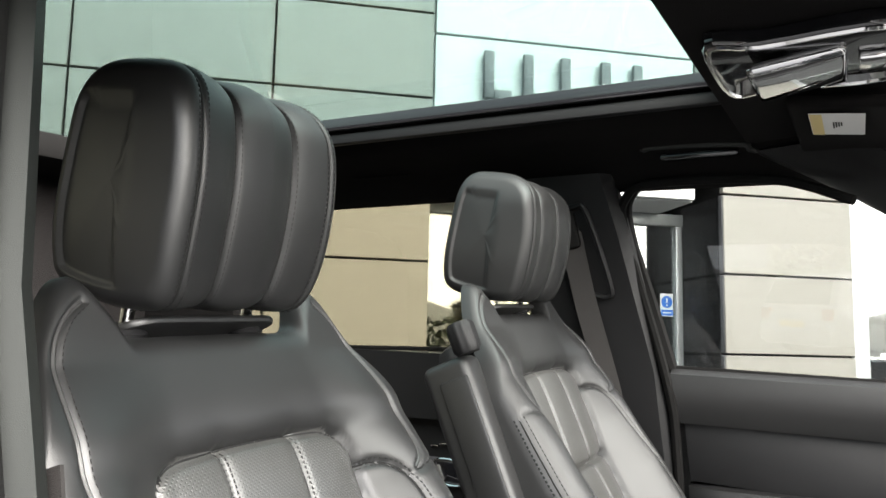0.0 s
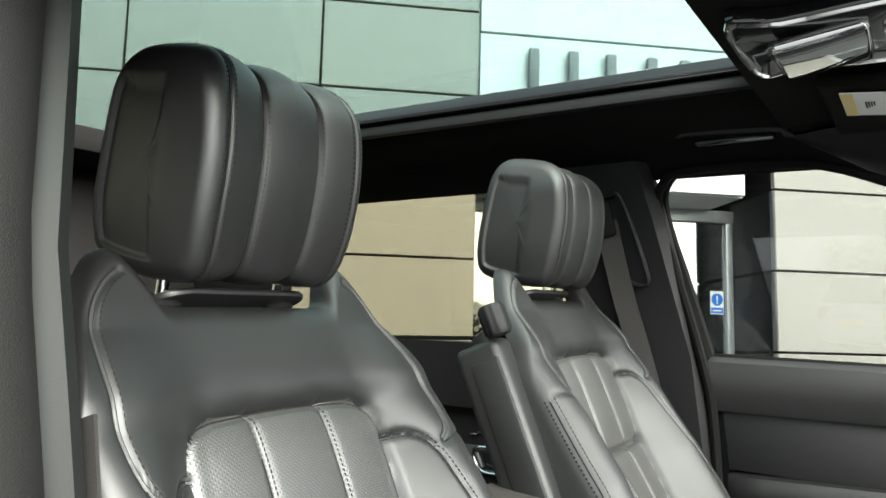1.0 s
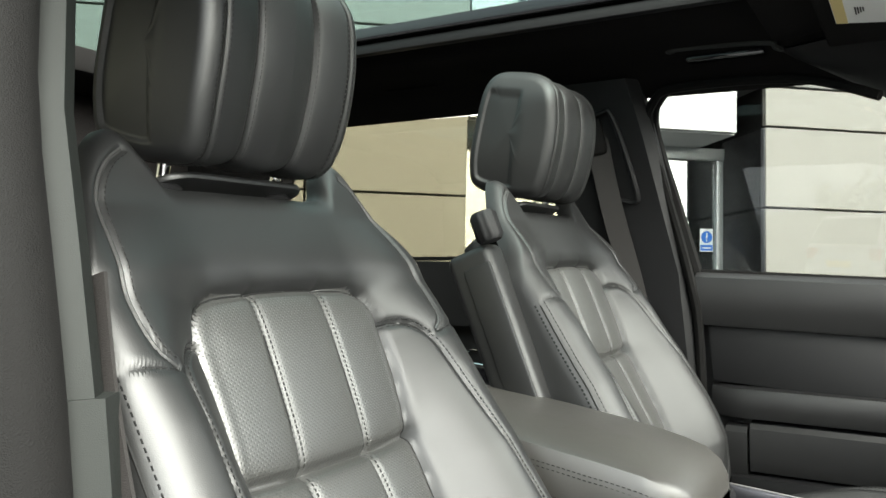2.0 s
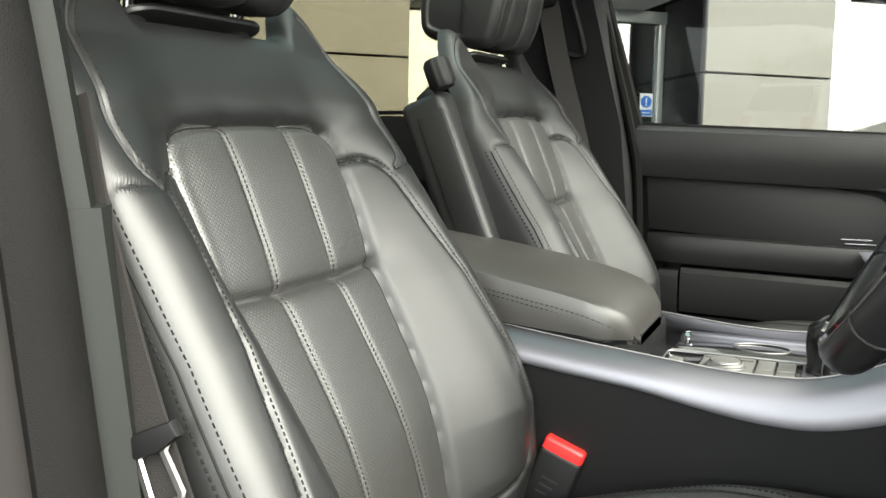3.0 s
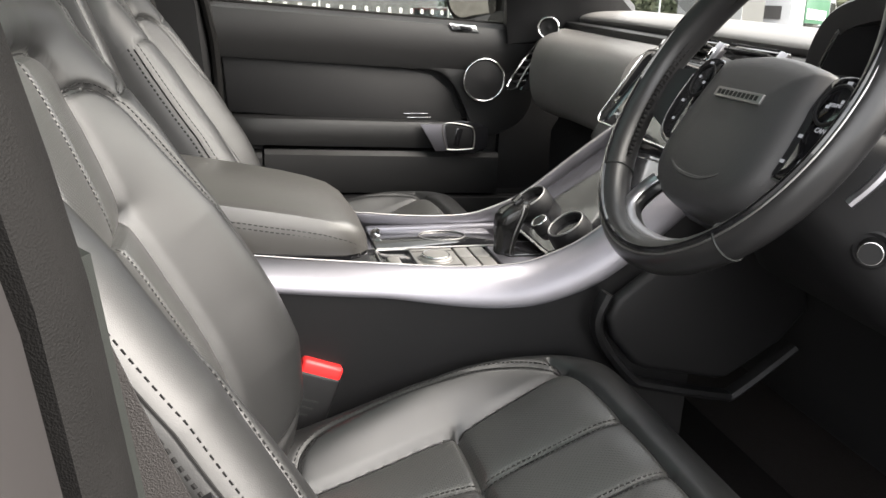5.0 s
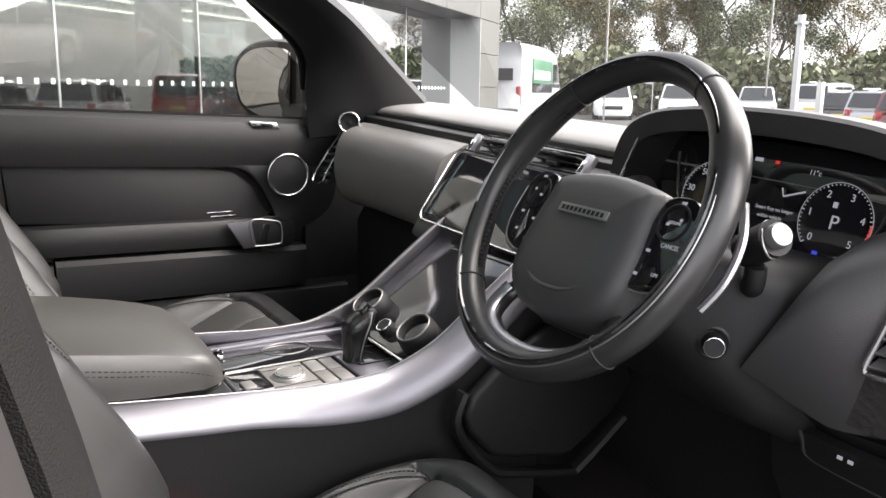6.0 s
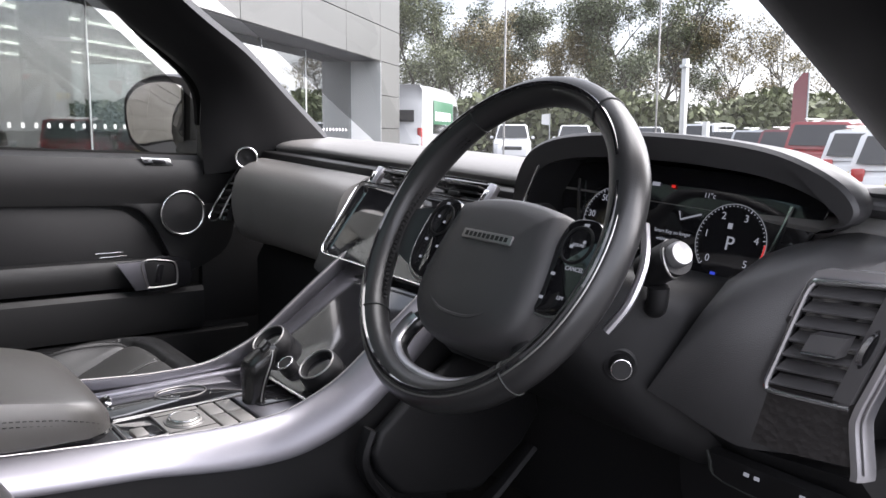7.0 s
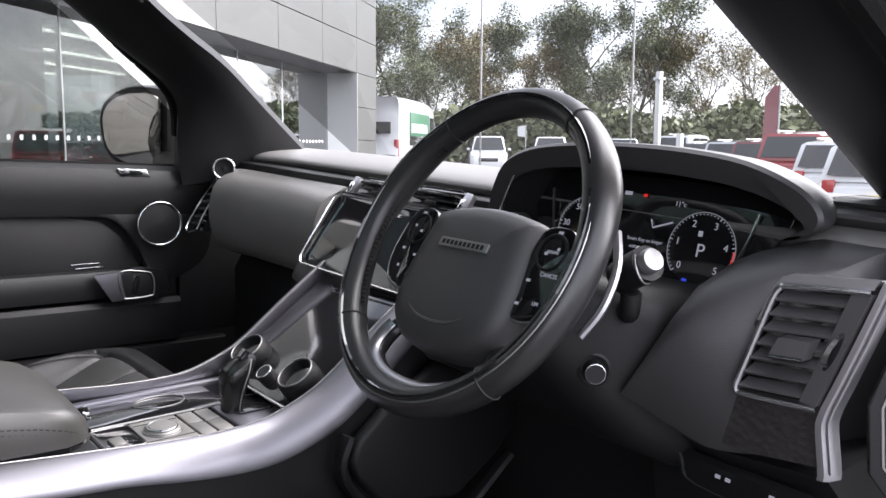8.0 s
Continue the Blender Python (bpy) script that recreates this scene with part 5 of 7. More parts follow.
part("glovebox", run([(1.03, 1.10), (0.985, 1.095), (0.965, 1.06), (0.97, 0.86), (1.03, 0.80), (1.06, 0.80), (1.06, 1.10)], [0.70, 0.2, 0.155]), PLASTIC, dash)
part("centre_fascia", run(smooth_outline([(0.985, 1.288), (0.945, 1.288), (0.925, 1.275), (0.838, 1.150), (0.842, 1.128), (0.88, 1.110), (1.03, 1.10), (1.04, 1.2)], 4), list(np.linspace(0.232, -0.20, 14)), lambda y: (lerp(y, [-0.2, -0.17, 0.19, 0.235], [0.01, 0.0, 0.0, 0.014]), 0)), SOFT, dash)
s_ang = Vector((0.082, 0, 0.122)).normalized()
scm = frame_of((0.882, 0.012, 1.2215), (0, 1, 0), s_ang)
touch = thing("touchscreen", "dark glossy touchscreen in a chrome frame", "screen")
part("glass", moved(prism(rounded(0.345, 0.138, 0.016), 0.004, 0.001), scm @ Matrix.Translation((0, 0, -0.0125))), GLOSS, touch, "dark glass")
bez = [(x, y, -0.0165) for x, y in rounded(0.350, 0.143, 0.018)]
part("bezel", moved(tube(bez, 0.0017, 6, True), scm), CHROME, touch, "chrome frame")

# air vents in the middle
def vent(y0, y1):
    v = thing("air_vent", "black slatted air vent with chrome fins", "air vent", group="centre air vents")
    part("housing", rbox(0.955, 0.975, y0, y1, 1.270, 1.312, 0.003), GLOSS, v)
    for j in range(4):
        part("slat", moved(rbox(-0.014, 0.014, -(y1 - y0) / 2 + 0.003, (y1 - y0) / 2 - 0.003, -0.0018, 0.0018, 0.001), pose(0.950, (y0 + y1) / 2, 1.275 + 0.0098 * j, 0, 18, 0)), PLASTIC, v)
    part("tab", moved(rbox(-0.010, 0.008, -0.013, 0.013, -0.004, 0.004, 0.003), pose(0.938, (y0 + y1) / 2, 1.292, 0, 18, 0)), PLASTIC, v)
    return v


for y0, y1 in ((0.050, 0.160), (-0.098, 0.012)):
    v = vent(y0, y1)
    part("top_edge", tube([(0.952, y0, 1.315), (0.952, y1, 1.315)], 0.002, 6), GLOSS, v)
for y in (0.178, 0.031, -0.117):
    f = thing("chrome_fin", "chrome fin beside the centre air vents", "trim", group="vent fins")
    part("fin", moved(prism([(-0.013, -0.026), (0.010, -0.024), (0.014, 0.022), (-0.002, 0.026)], 0.012, 0.003), frame_of((0.938, y, 1.290), (0.15, -1, 0), (0.75, 0, 1))), TRIM, f)
    part("thumb_wheel", moved(rbox(-0.004, 0.004, -0.012, 0.012, 0.010, 0.0145, 0.002), frame_of((0.938, y, 1.290), (0.15, -1, 0), (0.75, 0, 1))), CHROME, f)
# end vent by the passenger door
ev = thing("air_vent", "narrow black end vent with chrome edge by the door", "air vent")
def ev_at(s, dx=0.0, dy=0.0):
    """A place along the end vent, from its foot up."""
    return Vector((lerp(s, [0, 0.5, 1], [0.852, 0.880, 0.920]) + dx, 0.678 + dy, 1.162 + 0.110 * s))


part("housing", loft([[ev_at(s, 0.016, -0.020), ev_at(s, 0.012, 0.018), ev_at(s, 0.06, 0.018), ev_at(s, 0.06, -0.020)] for s in (-0.06, 0.3, 0.6, 1.0)]), GLOSS, ev)
for j in range(7):
    s = 0.08 + 0.14 * j
    part("slat", loft([[ev_at(s, 0.000, dy), ev_at(s + 0.02, 0.000, dy), ev_at(s + 0.05, 0.020, dy), ev_at(s + 0.02, 0.020, dy)] for dy in (-0.016, 0.014)]), PLASTIC, ev)
part("edge_trim", tube(spline([ev_at(0.0, 0.004, -0.019), ev_at(-0.07, -0.004, 0.0), ev_at(0.0, -0.004, 0.018), ev_at(0.35, -0.002, 0.018), ev_at(0.7, 0.0, 0.016), ev_at(1.02, 0.0, 0.012)], 5), 0.0026, 6), CHROME, ev, "chrome edge")
part("pad_edge", tube(spline([ev_at(0.0, 0.004, -0.019), ev_at(0.35, 0.004, -0.019), ev_at(0.7, 0.006, -0.019), ev_at(1.02, 0.006, -0.017)], 5), 0.0016, 6), STEEL, ev)

# instrument binnacle
hood = [(-0.158, 1.295), (-0.166, 1.335), (-0.188, 1.370), (-0.235, 1.392), (-0.31, 1.403), (-0.40, 1.407), (-0.49, 1.405), (-0.565, 1.396), (-0.625, 1.374), (-0.652, 1.350), (-0.648, 1.330), (-0.625, 1.322)]
hs = spline([(0, y, z) for y, z in hood], 4)
inner = [Vector((0, -0.40 + (p.y + 0.40) * 0.925, 1.30 + (p.z - 1.30) * 0.74 - 0.002)) for p in hs]
def hood_ring(x, sc, sz, taper):
    """One slice of the hood; taper draws in its side by the driver's door."""
    def at(q, dx):
        k = sc * (taper if q.y < -0.40 else 1.0)
        return Vector((x + dx, -0.40 + (q.y + 0.40) * k, 1.30 + (q.z - 1.30) * sz))
    return [at(q, 0.0) for q in hs] + [at(q, 0.012) for q in reversed(inner)]


part("binnacle_hood", loft([hood_ring(*q) for q in ((0.945, 0.985, 0.96, 1.0), (0.950, 1.0, 1.0, 1.0), (0.975, 1.0, 1.0, 0.99), (1.04, 1.0, 0.95, 0.90), (1.15, 0.98, 0.76, 0.72), (1.26, 0.95, 0.36, 0.5))], caps=True), SOFT, dash)
cl = thing("instrument_cluster", "dark digital instrument display with white dials", "display")
cm = frame_of((0.998, -0.395, 1.288), (0, -1, 0), (0.22, 0, 0.975))
part("glass", moved(prism(smooth_outline([(-0.19, 0.055), (-0.17, -0.03), (-0.13, -0.060), (0, -0.064), (0.10, -0.062), (0.150, -0.045), (0.178, 0.0), (0.195, 0.055), (0.10, 0.075), (-0.10, 0.075)], 4), 0.004, 0.001), cm @ Matrix.Translation((0, 0, -0.004))), GLOSS, cl, "dark display glass")
part("lower_trim", moved(tube(spline([(-0.160, 0.046, 0.004), (-0.151, 0.010, 0.004), (-0.140, -0.019, 0.004), (-0.115, -0.043, 0.004), (-0.067, -0.055, 0.004), (0.0, -0.053, 0.004), (0.067, -0.055, 0.004), (0.115, -0.043, 0.004), (0.140, -0.019, 0.004), (0.151, 0.010, 0.004), (0.160, 0.046, 0.004)], 5), 0.0024, 6), cm), CHROME, cl, "chrome lower edge")
part("side_cheek", loft([[(0.955, -0.215, 1.375), (0.955, -0.178, 1.29), (0.975, -0.178, 1.25)], [(1.02, -0.235, 1.37), (1.02, -0.205, 1.29), (1.02, -0.20, 1.25)]], closed=False), PLASTIC, cl)
part("cheek_trim", tube([(0.953, -0.176, 1.292), (0.953, -0.214, 1.372)], 0.0025, 6), CHROME, cl)
LIT = glowing("display_white", (0.85, 0.9, 1.0), 0.035)
RED = glowing("display_red", (1.0, 0.03, 0.02), 0.07)
BLUEL = glowing("display_blue", (0.05, 0.1, 1.0), 0.06)
GREYL = glowing("display_grey", (0.4, 0.42, 0.45), 0.05)


def words(text, size, m, mat, parent, name="numeral"):
    c = bpy.data.curves.new(name, "FONT")
    c.body, c.size, c.align_x, c.align_y, c.extrude = text, size, "CENTER", "CENTER", 0.0002
    tmp = bpy.data.objects.new(name, c)
    scene.collection.objects.link(tmp)
    bpy.context.view_layer.update()
    me = bpy.data.meshes.new_from_object(tmp.evaluated_get(bpy.context.evaluated_depsgraph_get()))
    bpy.data.objects.remove(tmp)
    me.transform(m)
    me.materials.clear()
    me.materials.append(mat)
    ob = new(name, me)
    ob.parent = parent
    return ob


for side_, nums, cx in (("rev", ["0", "1", "2", "3", "4", "5"], 0.092), ("speed", ["10", "30", "50", "70", "90", "110"], -0.092)):
    face = part("dial_face", moved(turned([(0, 0), (0.046, 0), (0.046, 0.0008), (0, 0.0008)], 40), cm @ Matrix.Translation((cx, -0.006, 0.0005))), GLOSS, cl)
    bm = bmesh.new()
    for j in range(41):
        a = radians(222 - 264 * j / 40)
        long = 0.0036 if j % 8 == 0 else 0.0014
        b = rbox(-0.0006, 0.0006, -long / 2, long / 2, 0, 0.0006, 0)
        join(bm, b, cm @ Matrix.Translation((cx + 0.044 * math.cos(a), -0.006 + 0.044 * math.sin(a), 0.002)) @ pose(0, 0, 0, 0, 0, math.degrees(a) - 90))
    tagged(part("tick_marks", bm, LIT, cl, "white scale ticks", 0), kind="stuff")
    part("arc", moved(tube([(cx + 0.0465 * math.cos(a), -0.006 + 0.0465 * math.sin(a), 0.002) for a in np.linspace(radians(222), radians(-42), 40)], 0.0006, 4), cm), GREYL, cl)
    for j, s in enumerate(nums):
        a = radians(222 - 264 * j / 5)
        words(s, 0.0125, cm @ Matrix.Translation((cx + 0.034 * math.cos(a), -0.006 + 0.034 * math.sin(a), 0.0025)), LIT, cl)
part("red_zone", moved(tube([(0.092 + 0.045 * math.cos(a), -0.006 + 0.045 * math.sin(a), 0.0024) for a in np.linspace(radians(5), radians(-42), 14)], 0.0011, 4), cm), RED, cl)
words("P", 0.024, cm @ Matrix.Translation((0.092, -0.008, 0.0025)), LIT, cl, "gear_letter")
words("11\u00b0c", 0.009, cm @ Matrix.Translation((0.052, 0.046, 0.0025)), LIT, cl, "temperature")
words("Smart Key no longer", 0.0065, cm @ Matrix.Translation((0.010, -0.006, 0.0025)), LIT, cl, "message")
words("within vehicle", 0.0065, cm @ Matrix.Translation((0.006, -0.016, 0.0025)), LIT, cl, "message")
part("clock_bar", moved(rbox(-0.036, -0.024, 0.050, 0.055, 0.002, 0.0026, 0), cm), LIT, cl)
part("key_symbol", moved(tube([(0.046, 0.022, 0.0025), (0.018, 0.012, 0.0025), (0.014, 0.022, 0.0025)], 0.0012, 4), cm), LIT, cl)
part("brake_lamp", moved(rbox(-0.006, 0.000, 0.050, 0.054, 0.002, 0.0028, 0.001), cm), RED, cl, "red brake lamp")
part("lamp_lock", moved(rbox(0.085, 0.091, 0.010, 0.017, 0.002, 0.0028, 0.001), cm), LIT, cl)
part("beam_lamp", moved(rbox(0.075, 0.082, -0.050, -0.044, 0.002, 0.0028, 0.001), cm), BLUEL, cl, "blue lamp")

# driver's end of the dashboard
part("right_pad", loft([[(0.80, -0.530, 1.150), (0.835, -0.562, 1.235), (0.862, -0.570, 1.266), (0.95, -0.56, 1.285), (1.03, -0.55, 1.285), (1.03, -0.52, 1.10), (0.86, -0.52, 1.12)],
                        [(0.815, -0.560, 1.135), (0.835, -0.585, 1.236), (0.858, -0.592, 1.272), (0.94, -0.59, 1.300), (1.03, -0.58, 1.30), (1.03, -0.56, 1.10), (0.87, -0.56, 1.10)],
                        [(0.850, -0.605, 1.105), (0.846, -0.626, 1.215), (0.862, -0.640, 1.285), (0.93, -0.645, 1.312), (1.03, -0.63, 1.32), (1.03, -0.62, 1.09), (0.90, -0.61, 1.085)],
                        [(0.885, -0.640, 1.10), (0.880, -0.660, 1.21), (0.885, -0.680, 1.29), (0.94, -0.71, 1.315), (1.03, -0.71, 1.32), (1.03, -0.70, 1.09), (0.92, -0.65, 1.085)]]), SOFT, dash, "", 78)
TL, TR, BR, BL = Vector((0.858, -0.660, 1.290)), Vector((0.874, -0.745, 1.296)), Vector((0.874, -0.712, 1.112)), Vector((0.858, -0.603, 1.108))


def on_end(u, v, out=0.0):
    """A place on the dashboard's end face: u from the wheel's side outwards, v upwards."""
    p = BL.lerp(BR, u).lerp(TL.lerp(TR, u), v)
    return p + Vector((-0.98, 0.18, 0.0)) * out


def outer(v):
    return lerp(v, [-0.02, 0.04, 0.26, 0.34, 1.03], [1.02, 0.99, 0.86, 0.86, 1.05])


def vent_at(s, v, out=0.0):
    """A place on the vent: s from its inner edge to its outer, v upwards."""
    return on_end(0.09 + (outer(v) - 0.09) * s, v, out)


def vent_slab(outline, out0, out1):
    return loft([[vent_at(s, v, out0) for s, v in outline], [vent_at(s, v, out1) for s, v in outline]])


endv = thing("air_vent", "silver framed air vent at the driver's end", "air vent")
part("veneer", loft([[on_end(u, v, -0.03) for u, v in q] for q in [[(-0.08, 0.84), (-0.12, 0.5), (-0.14, 0.3), (-0.10, 0.10), (0.0, 0.0), (0.4, -0.02), (1.0, 0.0), (0.86, 0.28), (1.05, 1.02), (0.1, 1.02)]]] + [[on_end(u, v, 0.0) for u, v in [(-0.05, 0.83), (-0.09, 0.5), (-0.10, 0.3), (-0.06, 0.10), (0.03, 0.02), (0.4, 0.0), (0.98, 0.02), (0.86, 0.28), (1.04, 1.01), (0.1, 1.01)]]]), WOOD, endv, "black ash veneer")
part("duct", vent_slab([(0.03, 0.37), (0.80, 0.365), (0.80, 0.97), (0.03, 0.97)], 0.0, 0.002), GLOSS, endv)
SLAT = material("grey_vent_plastic", (0.036, 0.035, 0.036), 0.42, bump=0.08, size=1400, stain=0.08)
part("frame", tube(spline([vent_at(s, v, 0.012) for s, v in [(1.0, 0.345), (0.5, 0.350), (0.10, 0.355), (0.025, 0.372), (0.0, 0.42), (0.0, 0.55), (0.0, 0.78), (0.005, 0.92), (0.03, 0.968), (0.10, 0.985), (0.5, 0.988), (0.97, 0.988)]], 5), 0.0030, 8), BRIGHT, endv, "bright silver frame")
part("frame_wall", loft([[vent_at(s, v, o) for o in (0.0, 0.010)] + [vent_at(s + 0.012, v, o) for o in (0.010, 0.0)] for s, v in ((0.0, 0.40), (0.0, 0.6), (0.0, 0.8), (0.004, 0.95))]), GLOSS, endv)
part("frame_head", loft([[vent_at(s, v, o) for s, v in ((-0.085, 0.78), (-0.012, 0.78), (-0.010, 0.93), (0.02, 0.985), (0.09, 1.0), (0.97, 1.0), (1.0, 1.050), (0.08, 1.050), (0.0, 1.035), (-0.05, 0.97))] for o in (0.0, 0.010)]), TRIM, endv, "satin silver head of the frame", 30)
for j in range(7):
    v = 0.388 + 0.085 * j
    part("slat", loft([[vent_at(s, v + 0.058, 0.002), vent_at(s, v + 0.012, 0.0125), vent_at(s, v + 0.004, 0.0125), vent_at(s, v, 0.0105), vent_at(s, v + 0.040, 0.002)] for s in (0.035, 0.25, 0.5, 0.775)]), SLAT, endv, "", 30)
part("blank", loft([[vent_at(s, v, o) for s, v in [(0.785, 0.372), (0.985, 0.362), (0.985, 0.975), (0.785, 0.975)]] for o in (0.001, 0.0105, 0.0115)]), SLAT, endv, "", 30)
tabv = part("tab", loft([[vent_at(s, 0.615, 0.012), vent_at(s, 0.605, 0.025), vent_at(s, 0.625, 0.028), vent_at(s, 0.715, 0.024), vent_at(s, 0.725, 0.012)] for s in (0.33, 0.345, 0.685, 0.70)]), SLAT, endv, "", 30)
part("tab_edge", tube([vent_at(0.34, 0.612, 0.0275), vent_at(0.69, 0.612, 0.0275)], 0.0011, 6), BRIGHT, tabv)
part("wheel_slot", loft([[vent_at(0.885 + 0.050 * math.cos(a), 0.665 + 0.105 * math.sin(a), o) for a in np.linspace(0, 2 * math.pi, 24, endpoint=False)] for o in (0.004, 0.0122)]), GLOSS, endv)
part("thumb_wheel", loft([[vent_at(0.885 + w, 0.665 + 0.095 * math.sin(a), 0.008 + 0.013 * math.cos(a)) for w in (-0.030, -0.022, 0.022, 0.030)] for a in np.linspace(-1.5, 1.5, 13)]), BRIGHT, endv, "silver thumb wheel")
part("frame_line", tube([vent_at(-0.03, v, 0.003) for v in (0.45, 0.6, 0.8)], 0.0015, 6), STEEL, endv)
part("end_strip", loft([[on_end(outer(v) + du, v, o) for du, o in ((0.0, -0.012), (0.004, 0.004), (0.015, 0.007), (0.07, 0.007), (0.10, 0.002), (0.115, -0.012))] for v in (-0.04, -0.01, 0.04, 0.10, 0.16, 0.22, 0.27, 0.31, 0.36, 0.5, 0.7, 0.9, 1.04)]), TRIM, endv, "satin silver end strip")
part("strip_line", tube([on_end(outer(v) + 0.105, v, 0.003) for v in (0.0, 0.06, 0.14, 0.22, 0.27, 0.31, 0.36, 0.5, 0.7, 0.9, 1.03)], 0.0016, 6), TRIM, endv)
cap = thing("fuse_cover", "glossy black end cover with silver outline", "cover")
cm_cap = frame_of(on_end(1.16, 0.5, -0.006), (0.55, -0.83, 0), (0, 0, 1))
cap_out = [(0.0, -0.02), (0.008, -0.085), (0.03, -0.112), (0.07, -0.10), (0.12, -0.03), (0.14, 0.08), (0.05, 0.10), (0.028, 0.085)]
part("cover", moved(prism(cap_out, 0.010, 0.004), cm_cap @ Matrix.Translation((0, 0, -0.010))), GLOSS, cap)
part("outline", moved(tube([(0.012 + x * 0.86, -0.002 + y * 0.86, 0.001) for x, y in cap_out], 0.0020, 6, True), cm_cap), STEEL, cap, "silver outline")
for k in range(3):
    part("mark", moved(rbox(0.046 + 0.004 * k, 0.052 + 0.006 * k, -0.052 - 0.010 * k, -0.049 - 0.010 * k, 0.0003, 0.0010, 0), cm_cap), GREYTRIM, cap)
part("lower_panel", loft([[(0.875, y, 1.105 + dz), (0.905, y, 1.08 + dz), (0.925, y, 0.99), (0.98, y, 0.90), (1.05, y, 0.90), (1.05, y, 1.11 + dz)] for y, dz in ((-0.50, 0.0), (-0.60, -0.01), (-0.72, 0.0))]), PLASTIC, dash)
part("switch_strip", loft([[(0.897, y, 1.075), (0.888, y, 1.070), (0.905, y, 1.030), (0.912, y, 1.032)] for y in (-0.555, -0.70)]), PLASTIC, dash)
part("strip_edge", tube(spline([(0.890, -0.545, 1.085), (0.892, -0.553, 1.06), (0.905, -0.565, 1.034), (0.905, -0.70, 1.030)], 4), 0.0022, 6), GREYTRIM, dash)
for y in (-0.60, -0.612, -0.662):
    part("symbol", rbox(0.8875, 0.8895, y - 0.003, y + 0.003, 1.058, 1.062, 0.0005), LIT, dash)
part("speaker_pod", run(smooth_outline([(1.02, 1.335), (1.04, 1.352), (1.16, 1.355), (1.2, 1.33), (1.1, 1.31)], 4), list(np.linspace(-0.575, -0.72, 6))), SOFT, dash)
bm = bmesh.new()
for j in range(16):
    rbox(1.03 + 0.008 * j, 1.034 + 0.008 * j, -0.71, -0.60, 1.352, 1.3565, 0, bm=bm)
tagged(part("grille_ribs", bm, PLASTIC, dash, "ribbed speaker grille"), kind="stuff")

# steering column
SILVER = material("silver_paint", (0.25, 0.25, 0.255), 0.35, 0.8, stain=0.03)
col = thing("steering_column", "black steering column cover with start button", "steering column")
def rect_ring(x, y0, y1, z0, z1, r):
    return [(x, (y0 + y1) / 2 + px, (z0 + z1) / 2 + pz) for px, pz in rounded(y1 - y0, z1 - z0, r, 4)]


part("cover", loft([rect_ring(0.715, -0.445, -0.345, 1.20, 1.285, 0.03), rect_ring(0.745, -0.475, -0.325, 1.17, 1.288, 0.035), rect_ring(0.79, -0.51, -0.30, 1.12, 1.275, 0.04), rect_ring(0.83, -0.545, -0.27, 1.08, 1.262, 0.04), rect_ring(0.95, -0.57, -0.25, 1.02, 1.25, 0.04)]), PLASTIC, col)
btn = frame_of((0.792, -0.497, 1.172), (0.70, -0.70, 0), (0, 0.07, 1))
b_ = part("start_button", moved(turned([(0, 0), (0.0185, 0), (0.0185, 0.012), (0.016, 0.0135), (0.012, 0.012), (0.0115, 0.028), (0.0100, 0.031), (0, 0.031)], 32), btn @ pose(0, 0, 0, 0, 0, 0)), PLASTIC, col, "round start button")
part("button_ring", moved(ring_around((0, 0, 0.0295), (1, 0, 0), (0, 1, 0), 0.0100, 0.0011), btn), CHROME, b_)
stalk = part("indicator_stalk", tube(spline([(0.845, -0.475, 1.238), (0.815, -0.515, 1.236), (0.800, -0.533, 1.240), (0.795, -0.537, 1.262)], 5), 0.011, 10), PLASTIC, col, "black indicator stalk")
part("barrel", tube([(0.800, -0.520, 1.274), (0.787, -0.560, 1.297)], 0.0185, 20), PLASTIC, stalk)
part("barrel_ring", ring_around((0.789, -0.553, 1.293), (0.95, 0.28, 0), (0.1, 0.45, 0.9), 0.019, 0.0012, bm=None), STEEL, stalk)
part("end_cap", moved(turned([(0, 0), (0.0155, 0), (0.0155, 0.003), (0.0125, 0.004), (0.0125, 0.013), (0.011, 0.0155), (0, 0.0165)], 28), frame_of((0.788, -0.556, 1.295), (0.95, -0.31, 0), (0.149, 0.456, 0.872))), SILVER, stalk, "silver end cap")
part("stalk_boot", moved(turned([(0, 0), (0.020, 0), (0.018, 0.012), (0.012, 0.014), (0, 0.014)], 20), frame_of((0.835, -0.485, 1.237), (0, 0, 1), (0.78, 0.62, 0))), PLASTIC, stalk)

# steering wheel
wheel = thing("steering_wheel", "black leather steering wheel with gloss switch packs", "steering wheel")
WH = frame_of((0.718, -0.363, 1.291), (0, -1, 0), (math.sin(radians(30)), 0, math.cos(radians(30)))) @ pose(0, 0, 0, 0, -3.8, 0) @ Matrix.Scale(1.06, 4)


def arc(r, a0, a1, n=24, z=0.0):
    return [(r * math.cos(radians(a0 + (a1 - a0) * k / n)), r * math.sin(radians(a0 + (a1 - a0) * k / n)), z) for k in range(n + 1)]


def rim_part(a0, a1, thick):
    rings = []
    n = max(8, int(abs(a1 - a0) / 4))
    for k in range(n + 1):
        a = radians(a0 + (a1 - a0) * k / n)
        deg = math.degrees(a) % 360
        grip = thick + 0.0022 * (math.exp(-((deg - 28) / 16) ** 2) + math.exp(-((deg - 152) / 16) ** 2))
        c, s = math.cos(a), math.sin(a)
        rings.append([((0.1735 + 1.0 * grip * math.cos(q)) * c, (0.1735 + 1.0 * grip * math.cos(q)) * s, 1.12 * grip * math.sin(q)) for q in (2 * math.pi * j / 18 for j in range(18))])
    return loft(rings)


